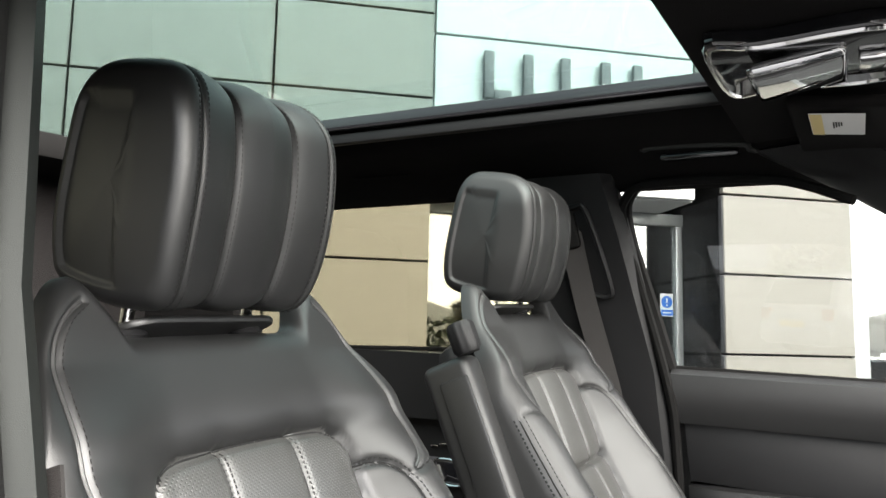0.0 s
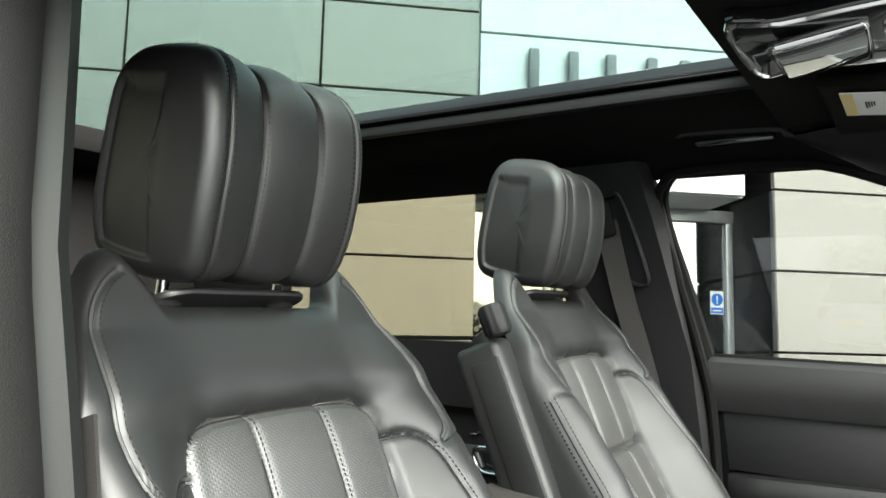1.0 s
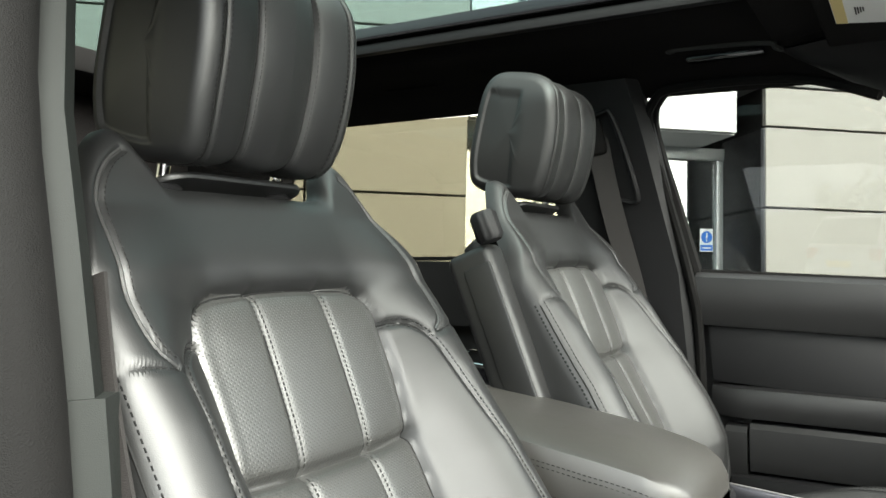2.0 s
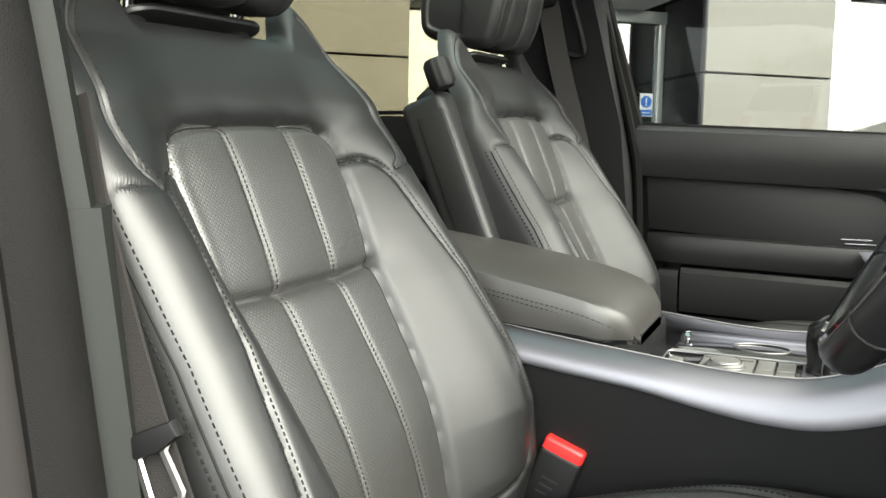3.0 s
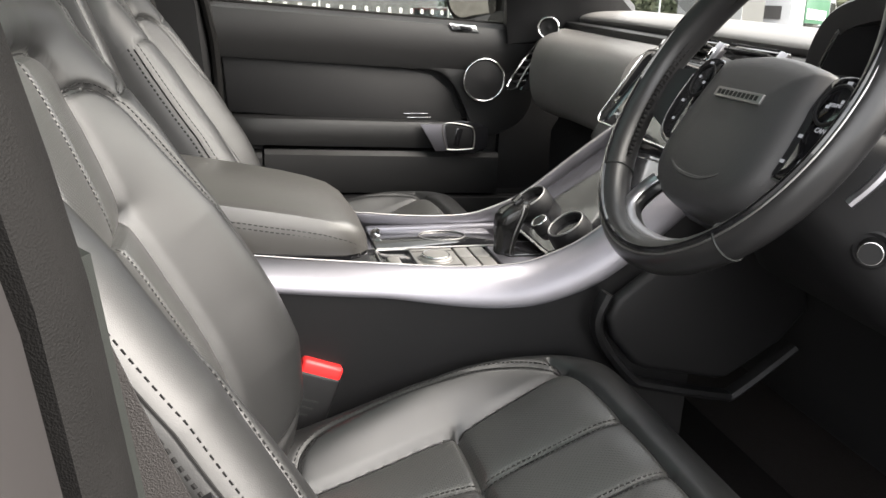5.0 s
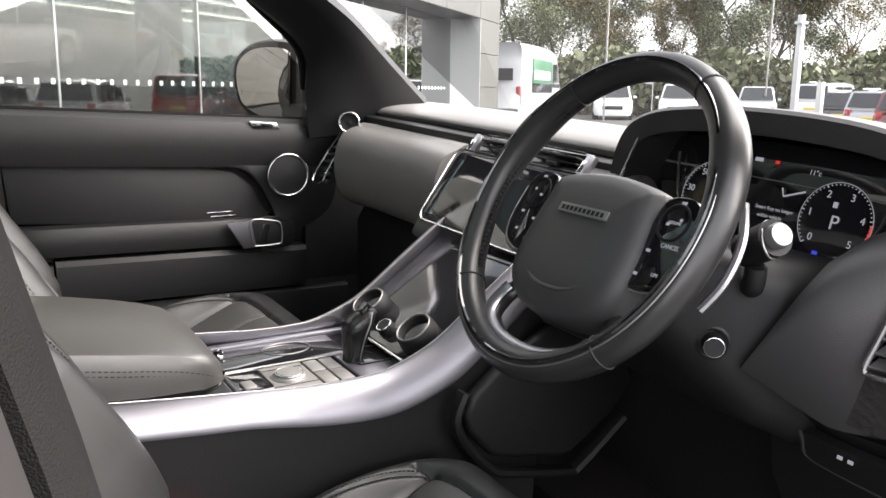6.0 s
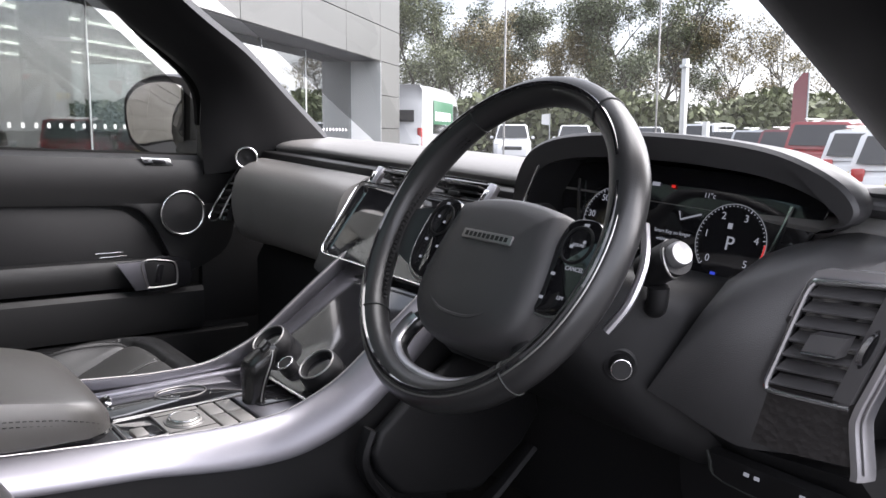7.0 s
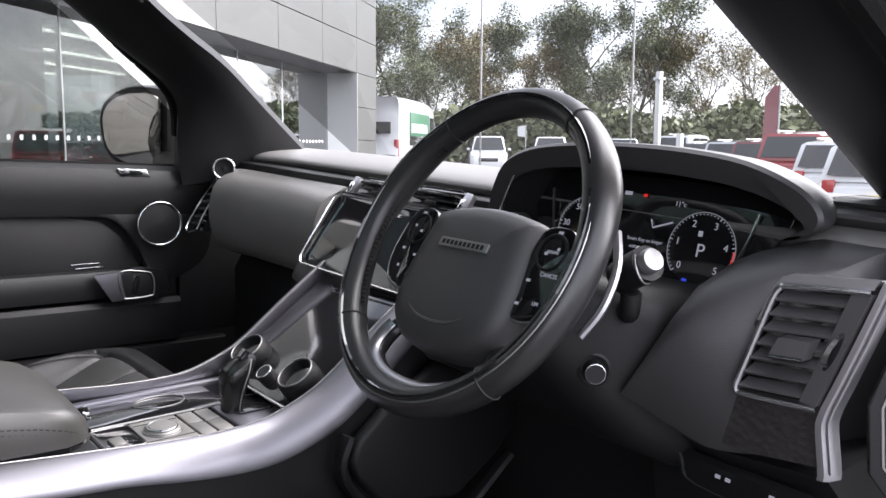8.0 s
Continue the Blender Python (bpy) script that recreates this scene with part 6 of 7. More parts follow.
WHEELLEATHER = material("wheel_leather", (0.014, 0.014, 0.0145), 0.34, bump=0.07, size=700, stain=0.15, spread=0.3)
for a0, a1 in ((58.3, 127), (127.6, 221), (221.6, 313), (313.6, 417.7)):
    part("rim", moved(rim_part(a0, a1, 0.0158), WH), WHEELLEATHER, wheel, "smooth black leather")
part("rim_trim", moved(tube(arc(0.1735, 0, 360, 96, 0.0172)[:-1], 0.0028, 6, True), WH), GLOSS, wheel, "gloss black inlay ring")
part("rim_line", moved(tube(arc(0.1782, 200, 372, 60, 0.0166), 0.0011, 6), WH), STEEL, wheel)
for a in (58, 127.3, 221.3, 313.3):
    c, s = math.cos(radians(a)), math.sin(radians(a))
    part("rim_seam", moved(tube([((0.1735 + 0.0160 * math.cos(q)) * c, (0.1735 + 0.0160 * math.cos(q)) * s, 0.0182 * math.sin(q)) for q in np.linspace(0, 2 * math.pi, 20, endpoint=False)], 0.0012, 6, True), WH), GREYTRIM, wheel)
bm = bmesh.new()
for a0, a1 in ((135, 218), (320, 400)):
    stitches(bm, [(a, 0) for a in np.linspace(a0, a1, 40)], lambda a, h: tuple(WH @ Vector(((0.1573 + 0.0) * math.cos(radians(a)), 0.1573 * math.sin(radians(a)), h))), 2.2, 1.5, 0.0035, 0.0008)
tagged(part("rim_stitching", bm, BLACKTHREAD, wheel, "grey thread stitching", 0), kind="stuff")
pad = smooth_outline([(1.13 * x, y) for x, y in [(-0.074, 0.030), (-0.062, 0.046), (0.0, 0.054), (0.062, 0.046), (0.074, 0.030), (0.084, -0.045), (0.076, -0.088), (0.048, -0.112), (0.0, -0.118), (-0.048, -0.112), (-0.076, -0.088), (-0.084, -0.045)]], 5)
def pad_ring(sc, z):
    return [(x * sc, -0.035 + (y + 0.035) * sc, z) for x, y in pad]


part("airbag_pad", moved(loft([pad_ring(0.90, -0.06), pad_ring(0.99, -0.046), pad_ring(1.0, -0.030), pad_ring(0.975, -0.018), pad_ring(0.90, -0.008), pad_ring(0.75, -0.002), pad_ring(0.5, 0.001), pad_ring(0.2, 0.002)]), WH), SOFT, wheel, "soft black airbag cover")
part("pad_crease", moved(tube(spline([(-0.058, -0.030, -0.002), (-0.052, -0.068, -0.002), (-0.030, -0.084, -0.001), (0.0, -0.088, 0.0), (0.030, -0.084, -0.001), (0.052, -0.068, -0.002), (0.058, -0.030, -0.002)], 5), 0.0022, 6, flat=0.7), WH), SOFT, wheel)
bd = part("badge_plate", moved(prism(rounded(0.080, 0.011, 0.002), 0.003, 0.001), WH @ Matrix.Translation((0.003, -0.001, 0.0008))), STEEL, wheel, "silver badge plate with dark bars")
for j in range(10):
    part("badge_bar", moved(rbox(-0.0315 + 0.0071 * j, -0.0270 + 0.0071 * j, -0.0035, 0.0015, 0.0035, 0.0042, 0), WH), PLASTIC, bd)
PACK_EDGE = [(0.139, 0.020), (0.143, -0.018), (0.133, -0.048), (0.108, -0.060), (0.079, -0.057)]
def spline_2d(pts):
    return [(p.x, p.y) for p in spline([(x, y, 0) for x, y in pts], 6)]


for sgn in (-1, 1):
    out = smooth_outline([(0.084, 0.024), (0.094, 0.040), (0.122, 0.041), (0.136, 0.026), (0.141, -0.020), (0.131, -0.046), (0.108, -0.057), (0.082, -0.055), (0.078, -0.030)], 4)
    o2 = [(sgn * x, y) for x, y in out]
    sp = part("spoke", moved(loft([[(sgn * x, y, -0.012 + z) for x, y, z in ring] for ring in ([(0.06, 0.035, -0.012), (0.06, 0.035, -0.035), (0.06, -0.062, -0.035), (0.06, -0.062, -0.012)], [(0.135, 0.030, -0.010), (0.135, 0.030, -0.03), (0.135, -0.048, -0.03), (0.135, -0.048, -0.010)], [(0.165, 0.016, 0.008), (0.165, 0.016, -0.010), (0.165, -0.034, -0.010), (0.165, -0.034, 0.008)])]), WH), WHEELLEATHER, wheel)
    pk = part("switch_pack", moved(prism(o2 if sgn > 0 else o2[::-1], 0.010, 0.003), WH @ Matrix.Translation((0, 0, -0.026))), GLOSS, wheel, "gloss black switch pack")
    part("pack_edge", moved(tube([(sgn * x, y, -0.0185) for x, y in spline_2d(PACK_EDGE)], 0.0013, 6), WH), STEEL, pk, "silver edge")
    bez = part("round_pad", moved(ring_around((sgn * 0.110, 0.014, -0.0158), (1, 0, 0), (0, 1, 0), 0.0185, 0.0016), WH), PLASTIC, pk)
    for j, (x, y, w) in enumerate(((0.096, -0.018, 0.005), (0.122, -0.012, 0.005), (0.094, -0.043, 0.005), (0.118, -0.034, 0.004), (0.112, 0.035, 0.006), (0.104, 0.012, 0.004), (0.118, 0.018, 0.003))):
        if sgn > 0 and j in (1, 3):
            continue
        part("symbol", moved(rbox(sgn * x - w / 2, sgn * x + w / 2, y - 0.0015, y + 0.0015, -0.0158, -0.0152, 0), WH), LIT, pk)
    if sgn > 0:
        words("CANCEL", 0.0062, WH @ Matrix.Translation((0.120, -0.010, -0.0154)), LIT, pk, "lettering")
        words("LIM", 0.0055, WH @ Matrix.Translation((0.118, -0.040, -0.0154)), LIT, pk, "lettering")
        words("RESUME", 0.0045, WH @ Matrix.Translation((0.112, 0.014, -0.0154)), LIT, pk, "lettering")
low = spline([(-0.080, -0.090, -0.034), (-0.088, -0.112, -0.026), (-0.078, -0.140, -0.014), (-0.044, -0.157, -0.008), (0.0, -0.162, -0.007), (0.044, -0.157, -0.008), (0.078, -0.140, -0.014), (0.088, -0.112, -0.026), (0.080, -0.090, -0.034)], 6)
part("lower_spoke", moved(tube(low, 0.011, 10, flat=0.75), WH), WHEELLEATHER, wheel)
part("lower_trim", moved(tube([p + Vector((0, 0.004, 0.008)) for p in low[4:-9]], 0.0082, 8, flat=0.45), WH), TRIM, wheel, "satin silver spoke trim")
part("hub_back", moved(rbox(-0.06, 0.06, -0.12, 0.03, -0.075, -0.035, 0.02, 3), WH), PLASTIC, wheel)
part("shift_paddle", moved(tube(spline([(0.150, 0.056, -0.046), (0.166, 0.020, -0.048), (0.168, -0.020, -0.048), (0.158, -0.052, -0.046)], 5), 0.0046, 8), WH), TRIM, wheel, "satin silver shift paddle")
fl = thing("pedal", "black accelerator pedal in the dark footwell", "pedal")
part("plate", moved(rbox(-0.02, 0.02, -0.03, 0.03, -0.09, 0.09, 0.01), pose(1.20, -0.50, 0.62, 0, 35, 0)), RUBBER, fl)
br = thing("pedal", "black brake pedal in the dark footwell", "pedal")
part("plate", moved(rbox(-0.012, 0.012, -0.06, 0.06, -0.035, 0.035, 0.01), pose(1.14, -0.40, 0.68, 0, 35, 0)), RUBBER, br)

# ---- dealership building ----
FD, FN, FO = Vector((0.777, 0.629, 0)).normalized(), Vector((0.629, -0.777, 0)).normalized(), Vector((-0.33, 5.6, 0))


def wall_pose(off=0.0):
    """x along the front, y up, z out towards the car park."""
    m = Matrix((FD, Vector((0, 0, 1)), FN)).transposed().to_4x4()
    m.translation = FO + FN * off
    return m


def panels(parent, xs, zs, mat, off, thick=0.05, gap=0.008, turn=None):
    """Cladding panels in a grid, each its own piece."""
    for x0, x1 in zip(xs, xs[1:]):
        for z0, z1 in zip(zs, zs[1:]):
            m = wall_pose(off) if turn is None else turn
            part("panel", moved(rbox(x0 + gap, x1 - gap, z0 + gap, z1 - gap, -thick, 0.0, 0.004, 1), m), mat, parent)


fixed("ground", rbox(-900, 900, -900, 900, -0.1, 0, 0), ASPHALT, "grey asphalt car park", "ground", EMPTY)
rows = [0.15, 0.78, 1.40, 2.01, 2.64, 3.20, 3.84, 4.6, 5.4]
west = fixed("wall_west", moved(rbox(-9, -2.33, 0, 5.4, -0.5, -0.055, 0), wall_pose()), RUBBER, "beige panel clad wall with dark joints", "wall", EMPTY)
panels(west, [-9.0, -6.9, -4.8, -3.47, -2.33], rows, PANEL, 0.0)
fas = fixed("wall_fascia", moved(rbox(-2.33, -0.26, 2.57, 5.4, -0.7, -0.055, 0), wall_pose()), WHITEP, "white panel fascia over the entrance", "wall", EMPTY)
panels(fas, [-2.33, -0.26], [2.57, 3.69, 4.6, 5.4], WHITEP, 0.0)
pier = fixed("wall_pier", moved(rbox(-0.04, 1.10, 0, 2.95, -1.4, -0.055, 0), wall_pose()), RUBBER, "grey panel clad pier beside the entrance", "wall", EMPTY)
panels(pier, [-0.04, 1.10], [0.15, 0.78, 1.41, 2.02, 2.64, 2.95], PANEL, 0.0)
ret = Matrix((FN, Vector((0, 0, 1)), -FD)).transposed().to_4x4()
ret.translation = FO - FD * 0.04 + FD * 0.0
# the pier's return takes the darker cladding: its shade is put into the colour
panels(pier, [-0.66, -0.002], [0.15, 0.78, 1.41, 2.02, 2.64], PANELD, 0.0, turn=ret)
over = fixed("wall_upper", moved(rbox(-0.26, 15.92, 2.95, 5.4, -0.9, -0.055, 0), wall_pose()), PANELD, "grey panel clad fascia over the showroom", "wall", EMPTY)
panels(over, [-0.26, 2.4, 5.0, 7.4, 9.72, 12.0, 14.3, 15.92], [2.95, 3.72, 4.6, 5.4], FASCIA, 0.0)
endp = fixed("wall_end", moved(rbox(14.36, 15.92, 0, 2.95, -6, -0.055, 0), wall_pose()), PANELD, "grey panel clad pier at the building's end", "wall", EMPTY)
panels(endp, [14.33, 15.92], [0.12, 0.72, 1.46, 2.2, 2.95], FASCIA, 0.0)
rev = Matrix((-FN, Vector((0, 0, 1)), -FD)).transposed().to_4x4()
rev.translation = FO + FD * 14.33
part("reveal", moved(rbox(0.0, 0.75, 0.05, 2.95, -0.03, 0.0, 0.003, 1), rev), WHITEP, endp, "pale grey reveal panel")
fixed("roof", moved(rbox(-9, 15.92, 5.4, 5.5, -12, 0.02, 0), wall_pose()), PANELD, "flat roof of the showroom", "roof", EMPTY)

# letters over the entrance, drawn as plain upright blocks
for x0, x1 in ((-1.97, -1.76), (-1.67, -1.46), (-1.38, -1.12), (-1.06, -0.84), (-0.80, -0.58)):
    s = thing("sign_block", "dark grey raised block of the entrance sign", "sign", EMPTY, "blocks of the entrance sign")
    b = part("block", moved(rbox(x0, x0 + 0.075, 3.22, 3.575, 0.02, 0.07, 0.006), wall_pose()), PANELD, s)
    part("foot", moved(rbox(x0 + 0.078, x1, 3.22, 3.285, 0.02, 0.07, 0.006), wall_pose()), PANELD, s)

# glazed entrance
ent = thing("entrance_door", "glazed aluminium entrance door with blue notice", "door", EMPTY)
for x in (-2.3, -1.62, -0.92, -0.075):
    part("post", moved(rbox(x - 0.03, x + 0.03, 0.0, 2.56, -0.70, -0.62, 0.004), wall_pose()), ALU, ent)
part("head", moved(rbox(-2.3, -0.04, 2.47, 2.57, -0.71, -0.61, 0.004), wall_pose()), ALU, ent)
for x0, x1 in ((-2.27, -1.65), (-1.59, -0.95), (-0.89, -0.105)):
    part("pane", moved(rbox(x0, x1, 0.05, 2.47, -0.664, -0.656, 0), wall_pose()), SHOPGLASS, ent, "reflecting glass")
note = thing("notice", "blue and white mandatory notice on the glass door", "notice", EMPTY)
part("sheet", moved(rbox(-0.235, -0.12, 1.715, 1.905, -0.655, -0.651, 0), wall_pose()), WHITE, note)
part("disc", moved(turned([(0, 0), (0.050, 0), (0.050, 0.002), (0, 0.002)], 32), wall_pose() @ Matrix.Translation((-0.1775, 1.835, -0.651))), BLUE, note)
part("mark", moved(rbox(-0.184, -0.171, 1.825, 1.868, -0.649, -0.6475, 0), wall_pose()), WHITE, note)
part("mark", moved(rbox(-0.184, -0.171, 1.802, 1.814, -0.649, -0.6475, 0), wall_pose()), WHITE, note)
part("band", moved(rbox(-0.231, -0.124, 1.722, 1.770, -0.651, -0.649, 0), wall_pose()), BLUE, note)
part("text_bar", moved(rbox(-0.215, -0.14, 1.740, 1.750, -0.6488, -0.648, 0), wall_pose()), WHITE, note)

# showroom: glass front, floor, back wall, columns, light strips
front = thing("showroom_front", "tall glazed showroom front with grey frames", "glazing", EMPTY)
edges = [1.16, 2.6, 4.86, 7.2, 9.6, 11.6, 14.33]
for x0, x1 in zip(edges, edges[1:]):
    part("pane", moved(rbox(x0 + 0.02, x1 - 0.02, 0.06, 2.93, -0.704, -0.696, 0), wall_pose()), SHOPGLASS, front, "reflecting glass")
for x in edges[1:]:
    part("mullion", moved(rbox(x - 0.014, x + 0.014, 0.0, 2.95, -0.76, -0.69, 0.003), wall_pose()), ALU, front)
part("jamb", moved(rbox(1.10, 1.24, 0.0, 2.95, -0.80, -0.02, 0.004), wall_pose()), ALU, front)
part("sill", moved(rbox(1.16, 14.33, 0.0, 0.07, -0.78, -0.66, 0.004), wall_pose()), ALU, front)
for i in range(5):
    a, b = edges[i + 1] - 0.02, edges[i + 1] + 0.0
for j in range(64):
    x = 1.3 + 0.2 * j
    part("dot", moved(rbox(x, x + 0.055, 1.40, 1.455, -0.695, -0.6945, 0), wall_pose()), WHITE, front)
fixed("showroom_floor", moved(rbox(1.1, 14.4, 0.0, 0.03, -9, -0.80, 0), wall_pose()), WHITEP, "pale showroom floor", "floor", EMPTY)
fixed("showroom_wall", moved(rbox(-2.3, 14.4, 0.0, 3.2, -9.2, -9.0, 0), wall_pose()), PANEL, "pale back wall of the showroom", "wall", EMPTY)
fixed("showroom_ceiling", moved(rbox(-2.3, 14.4, 2.96, 3.1, -9, -0.9, 0), wall_pose()), PANELD, "grey showroom ceiling", "ceiling", EMPTY)
for x in (5.25, 10.2):
    c = thing("column", "white square showroom column", "column", EMPTY, "showroom columns")
    part("shaft", moved(rbox(x - 0.22, x + 0.22, 0.03, 2.96, -1.75, -1.35, 0.01), wall_pose()), WHITEP, c)
STRIP = glowing("light_strip", (1.0, 0.93, 0.82), 2.5)
for k, y in enumerate((-2.2, -3.8, -5.4, -7.0)):
    s = thing("light_strip", "long warm white ceiling light in the showroom", "ceiling light", EMPTY, "showroom lights")
    part("tube", moved(rbox(1.6, 13.8, 2.90, 2.94, y - 0.03, y + 0.03, 0.004), wall_pose()), STRIP, s)

# ---- parked vehicles ----
CARGLASS = material("dark_car_glass", (0.02, 0.022, 0.025), 0.05, coat=0.5, stain=0.02)
TYRE = material("tyre_rubber", (0.015, 0.015, 0.015), 0.8, stain=0.1)
LAMP = material("clear_lamp", (0.7, 0.7, 0.72), 0.1, coat=1.0, stain=0.02)
TAIL = material("red_lamp", (0.45, 0.015, 0.015), 0.15, coat=1.0, stain=0.02)
PLATE = material("yellow_plate", (0.75, 0.55, 0.05), 0.4, stain=0.03)
PAINTS = {n: material(n + "_car_paint", c, 0.22, coat=1.0, stain=0.03) for n, c in (("white", (0.75, 0.76, 0.78)), ("silver", (0.5, 0.52, 0.55)), ("maroon", (0.16, 0.02, 0.03)), ("dark", (0.03, 0.035, 0.04)), ("red", (0.30, 0.03, 0.035)))}


def vehicle(label, paint, at, heading, length=4.5, wide=1.85, high=1.7, nose=0.27, tail=0.06, category="car"):
    """A parked car: x forwards in its own frame, wheels on the ground."""
    v = thing("parked_car", label, category, pose(at[0], at[1], 0, 0, 0, heading), "parked cars")
    L, W, H = length, wide / 2, high
    belt_z = 0.58 * H
    low_z = 0.22
    xs = [-L / 2, -L / 2 + 0.10, -L / 2 + 0.4, -0.3 * L, 0, 0.25 * L, L / 2 - 0.5, L / 2 - 0.12, L / 2]
    tops = [0.50 * H, 0.56 * H, belt_z, belt_z, belt_z, belt_z * 0.99, 0.53 * H, 0.47 * H, 0.40 * H]
    halves = [0.80, 0.93, 1.0, 1.0, 1.0, 1.0, 0.97, 0.88, 0.74]
    rings = []
    for x, t, h in zip(xs, tops, halves):
        w = W * h
        rings.append([(x, -w * 0.93, low_z), (x, -w, low_z + 0.2), (x, -w, t - 0.10), (x, -w * 0.95, t - 0.02), (x, -w * 0.5, t), (x, w * 0.5, t), (x, w * 0.95, t - 0.02), (x, w, t - 0.10), (x, w, low_z + 0.2), (x, w * 0.93, low_z)])
    body = part("body", loft(rings), PAINTS[paint], v)
    cx = [-L / 2 + tail, -L / 2 + tail + 0.25, -0.1 * L, 0.10 * L, L / 2 - nose * L]
    cz = [belt_z, H * 0.955, H, H * 0.975, belt_z]
    cw = [0.90, 0.80, 0.78, 0.76, 0.88]
    rings = [[(x, -W * w, belt_z - 0.03), (x, -W * (w if z > belt_z else 0.9), max(z - 0.06, belt_z - 0.02)), (x, -W * w * 0.86, z), (x, W * w * 0.86, z), (x, W * (w if z > belt_z else 0.9), max(z - 0.06, belt_z - 0.02)), (x, W * w, belt_z - 0.03)] for x, z, w in zip(cx, cz, cw)]
    part("cabin", loft(rings), PAINTS[paint], v)
    for sgn in (-1, 1):
        for x0, x1 in ((-0.36 * L, -0.19 * L), (-0.17 * L, 0.02 * L), (0.04 * L, 0.17 * L)):
            t0 = 0.90 * H if x1 < 0.1 * L else 0.86 * H
            part("window", moved(prism([(x0, belt_z + 0.03), (x1 + (0.05 * L if x1 > 0.1 * L else 0), belt_z + 0.03), (x1, t0), (x0 + (0.05 if x0 < -0.3 * L else 0), t0)], 0.02, 0.004), frame_of((0, sgn * W * 0.86 + (0.0 if sgn < 0 else 0.02), 0), (1, 0, 0), (0, 0, 1))), CARGLASS, v)
        for x in (-0.31 * L, 0.31 * L):
            wheel_m = frame_of((x, sgn * (W - 0.10), 0.345), (1, 0, 0), (0, 0, 1))
            wh = part("wheel", moved(turned([(0, -0.11), (0.31, -0.11), (0.345, -0.08), (0.345, 0.08), (0.31, 0.11), (0, 0.11)], 24), wheel_m), TYRE, v, "black tyre")
            part("rim", moved(turned([(0, -0.115), (0.23, -0.118), (0.235, 0.118), (0, 0.115)], 20), wheel_m), ALU, wh, "alloy rim")
        part("headlight", rbox(L / 2 - 0.26, L / 2 - 0.05, sgn * W * 0.70 - 0.16, sgn * W * 0.70 + 0.16, 0.40 * H, 0.46 * H, 0.03), LAMP, v)
        part("tail_lamp", rbox(-L / 2 - 0.01, -L / 2 + 0.12, sgn * W * 0.74 - 0.10, sgn * W * 0.74 + 0.10, 0.44 * H, 0.58 * H, 0.03), TAIL, v)
        part("door_mirror", rbox(0.16 * L, 0.16 * L + 0.12, sgn * (W + 0.08) - 0.09, sgn * (W + 0.08) + 0.09, belt_z, belt_z + 0.14, 0.04), PAINTS[paint], v)
    part("windscreen", loft([[(L / 2 - nose * L - 0.03, s * W * 0.82, belt_z + 0.03) for s in (-1, 1)], [(0.115 * L, s * W * 0.66, 0.945 * H) for s in (-1, 1)]], closed=False), CARGLASS, v).location = (0.045, 0, 0.02)
    part("rear_window", loft([[(-L / 2 + tail, s * W * 0.78, belt_z + 0.06) for s in (-1, 1)], [(-L / 2 + tail + 0.21, s * W * 0.68, 0.91 * H) for s in (-1, 1)]], closed=False), CARGLASS, v).location = (-0.035, 0, 0.01)
    part("grille", rbox(L / 2 - 0.06, L / 2 + 0.015, -W * 0.5, W * 0.5, 0.28 * H, 0.38 * H, 0.02), CARGLASS, v)
    part("bumper", rbox(-L / 2 - 0.06, -L / 2 + 0.2, -W * 0.86, W * 0.86, 0.25, 0.44 * H - 0.05, 0.06), PAINTS[paint], v)
    part("number_plate", rbox(-L / 2 - 0.075, -L / 2 - 0.05, -0.26, 0.26, 0.36 * H, 0.36 * H + 0.11, 0.005), PLATE, v)
    part("roof_rails", tube([(-0.3 * L, W * 0.62, H + 0.01), (0.08 * L, W * 0.62, H + 0.02)], 0.02, 6), ALU, v)
    return v


def spot(az, d):
    """A place at a compass angle and distance from the driver's door."""
    return (0.1 + d * math.cos(radians(az)), -1.0 + d * math.sin(radians(az)))


vehicle("white four-wheel-drive car parked facing the showroom", "white", spot(46.6, 45), 226, 4.9, 2.0, 1.85, 0.25)
vehicle("white four-wheel-drive car parked in the far row", "white", spot(42.4, 46), 222, 4.9, 2.0, 1.84, 0.25)
vehicle("silver four-wheel-drive car parked in the far row", "silver", spot(37.6, 47), 218, 4.9, 2.0, 1.78, 0.25)
for az, d, p, lab, ln, hh in ((33.2, 44, "white", "white panel van parked in the row", 5.0, 1.95), (31.6, 38, "dark", "dark estate car parked in the row", 4.5, 1.55), (29.9, 33, "silver", "silver hatchback parked in the row", 4.3, 1.6), (28.0, 29, "maroon", "maroon hatchback parked in the row", 4.2, 1.6), (25.9, 25.5, "red", "dark red four-wheel-drive car with spare wheel", 4.5, 1.80), (23.2, 20.5, "white", "white hatchback with yellow rear plate", 4.3, 1.55), (20.8, 16.5, "white", "white saloon parked at the end of the row", 4.4, 1.5)):
    vehicle(lab, p, spot(az, d), 12, ln, 1.82, hh)
# vehicles on the other side, seen as reflections in the showroom glass
vehicle("white crossover parked across the lane", "white", (5.2, -13.0), -50, 4.4, 1.83, 1.6)
vehicle("maroon van-like car parked across the lane", "maroon", (9.6, -12.2), -50, 4.6, 1.85, 1.85)
vehicle("white saloon parked across the lane", "white", (1.0, -14.5), -50, 4.5, 1.8, 1.45)

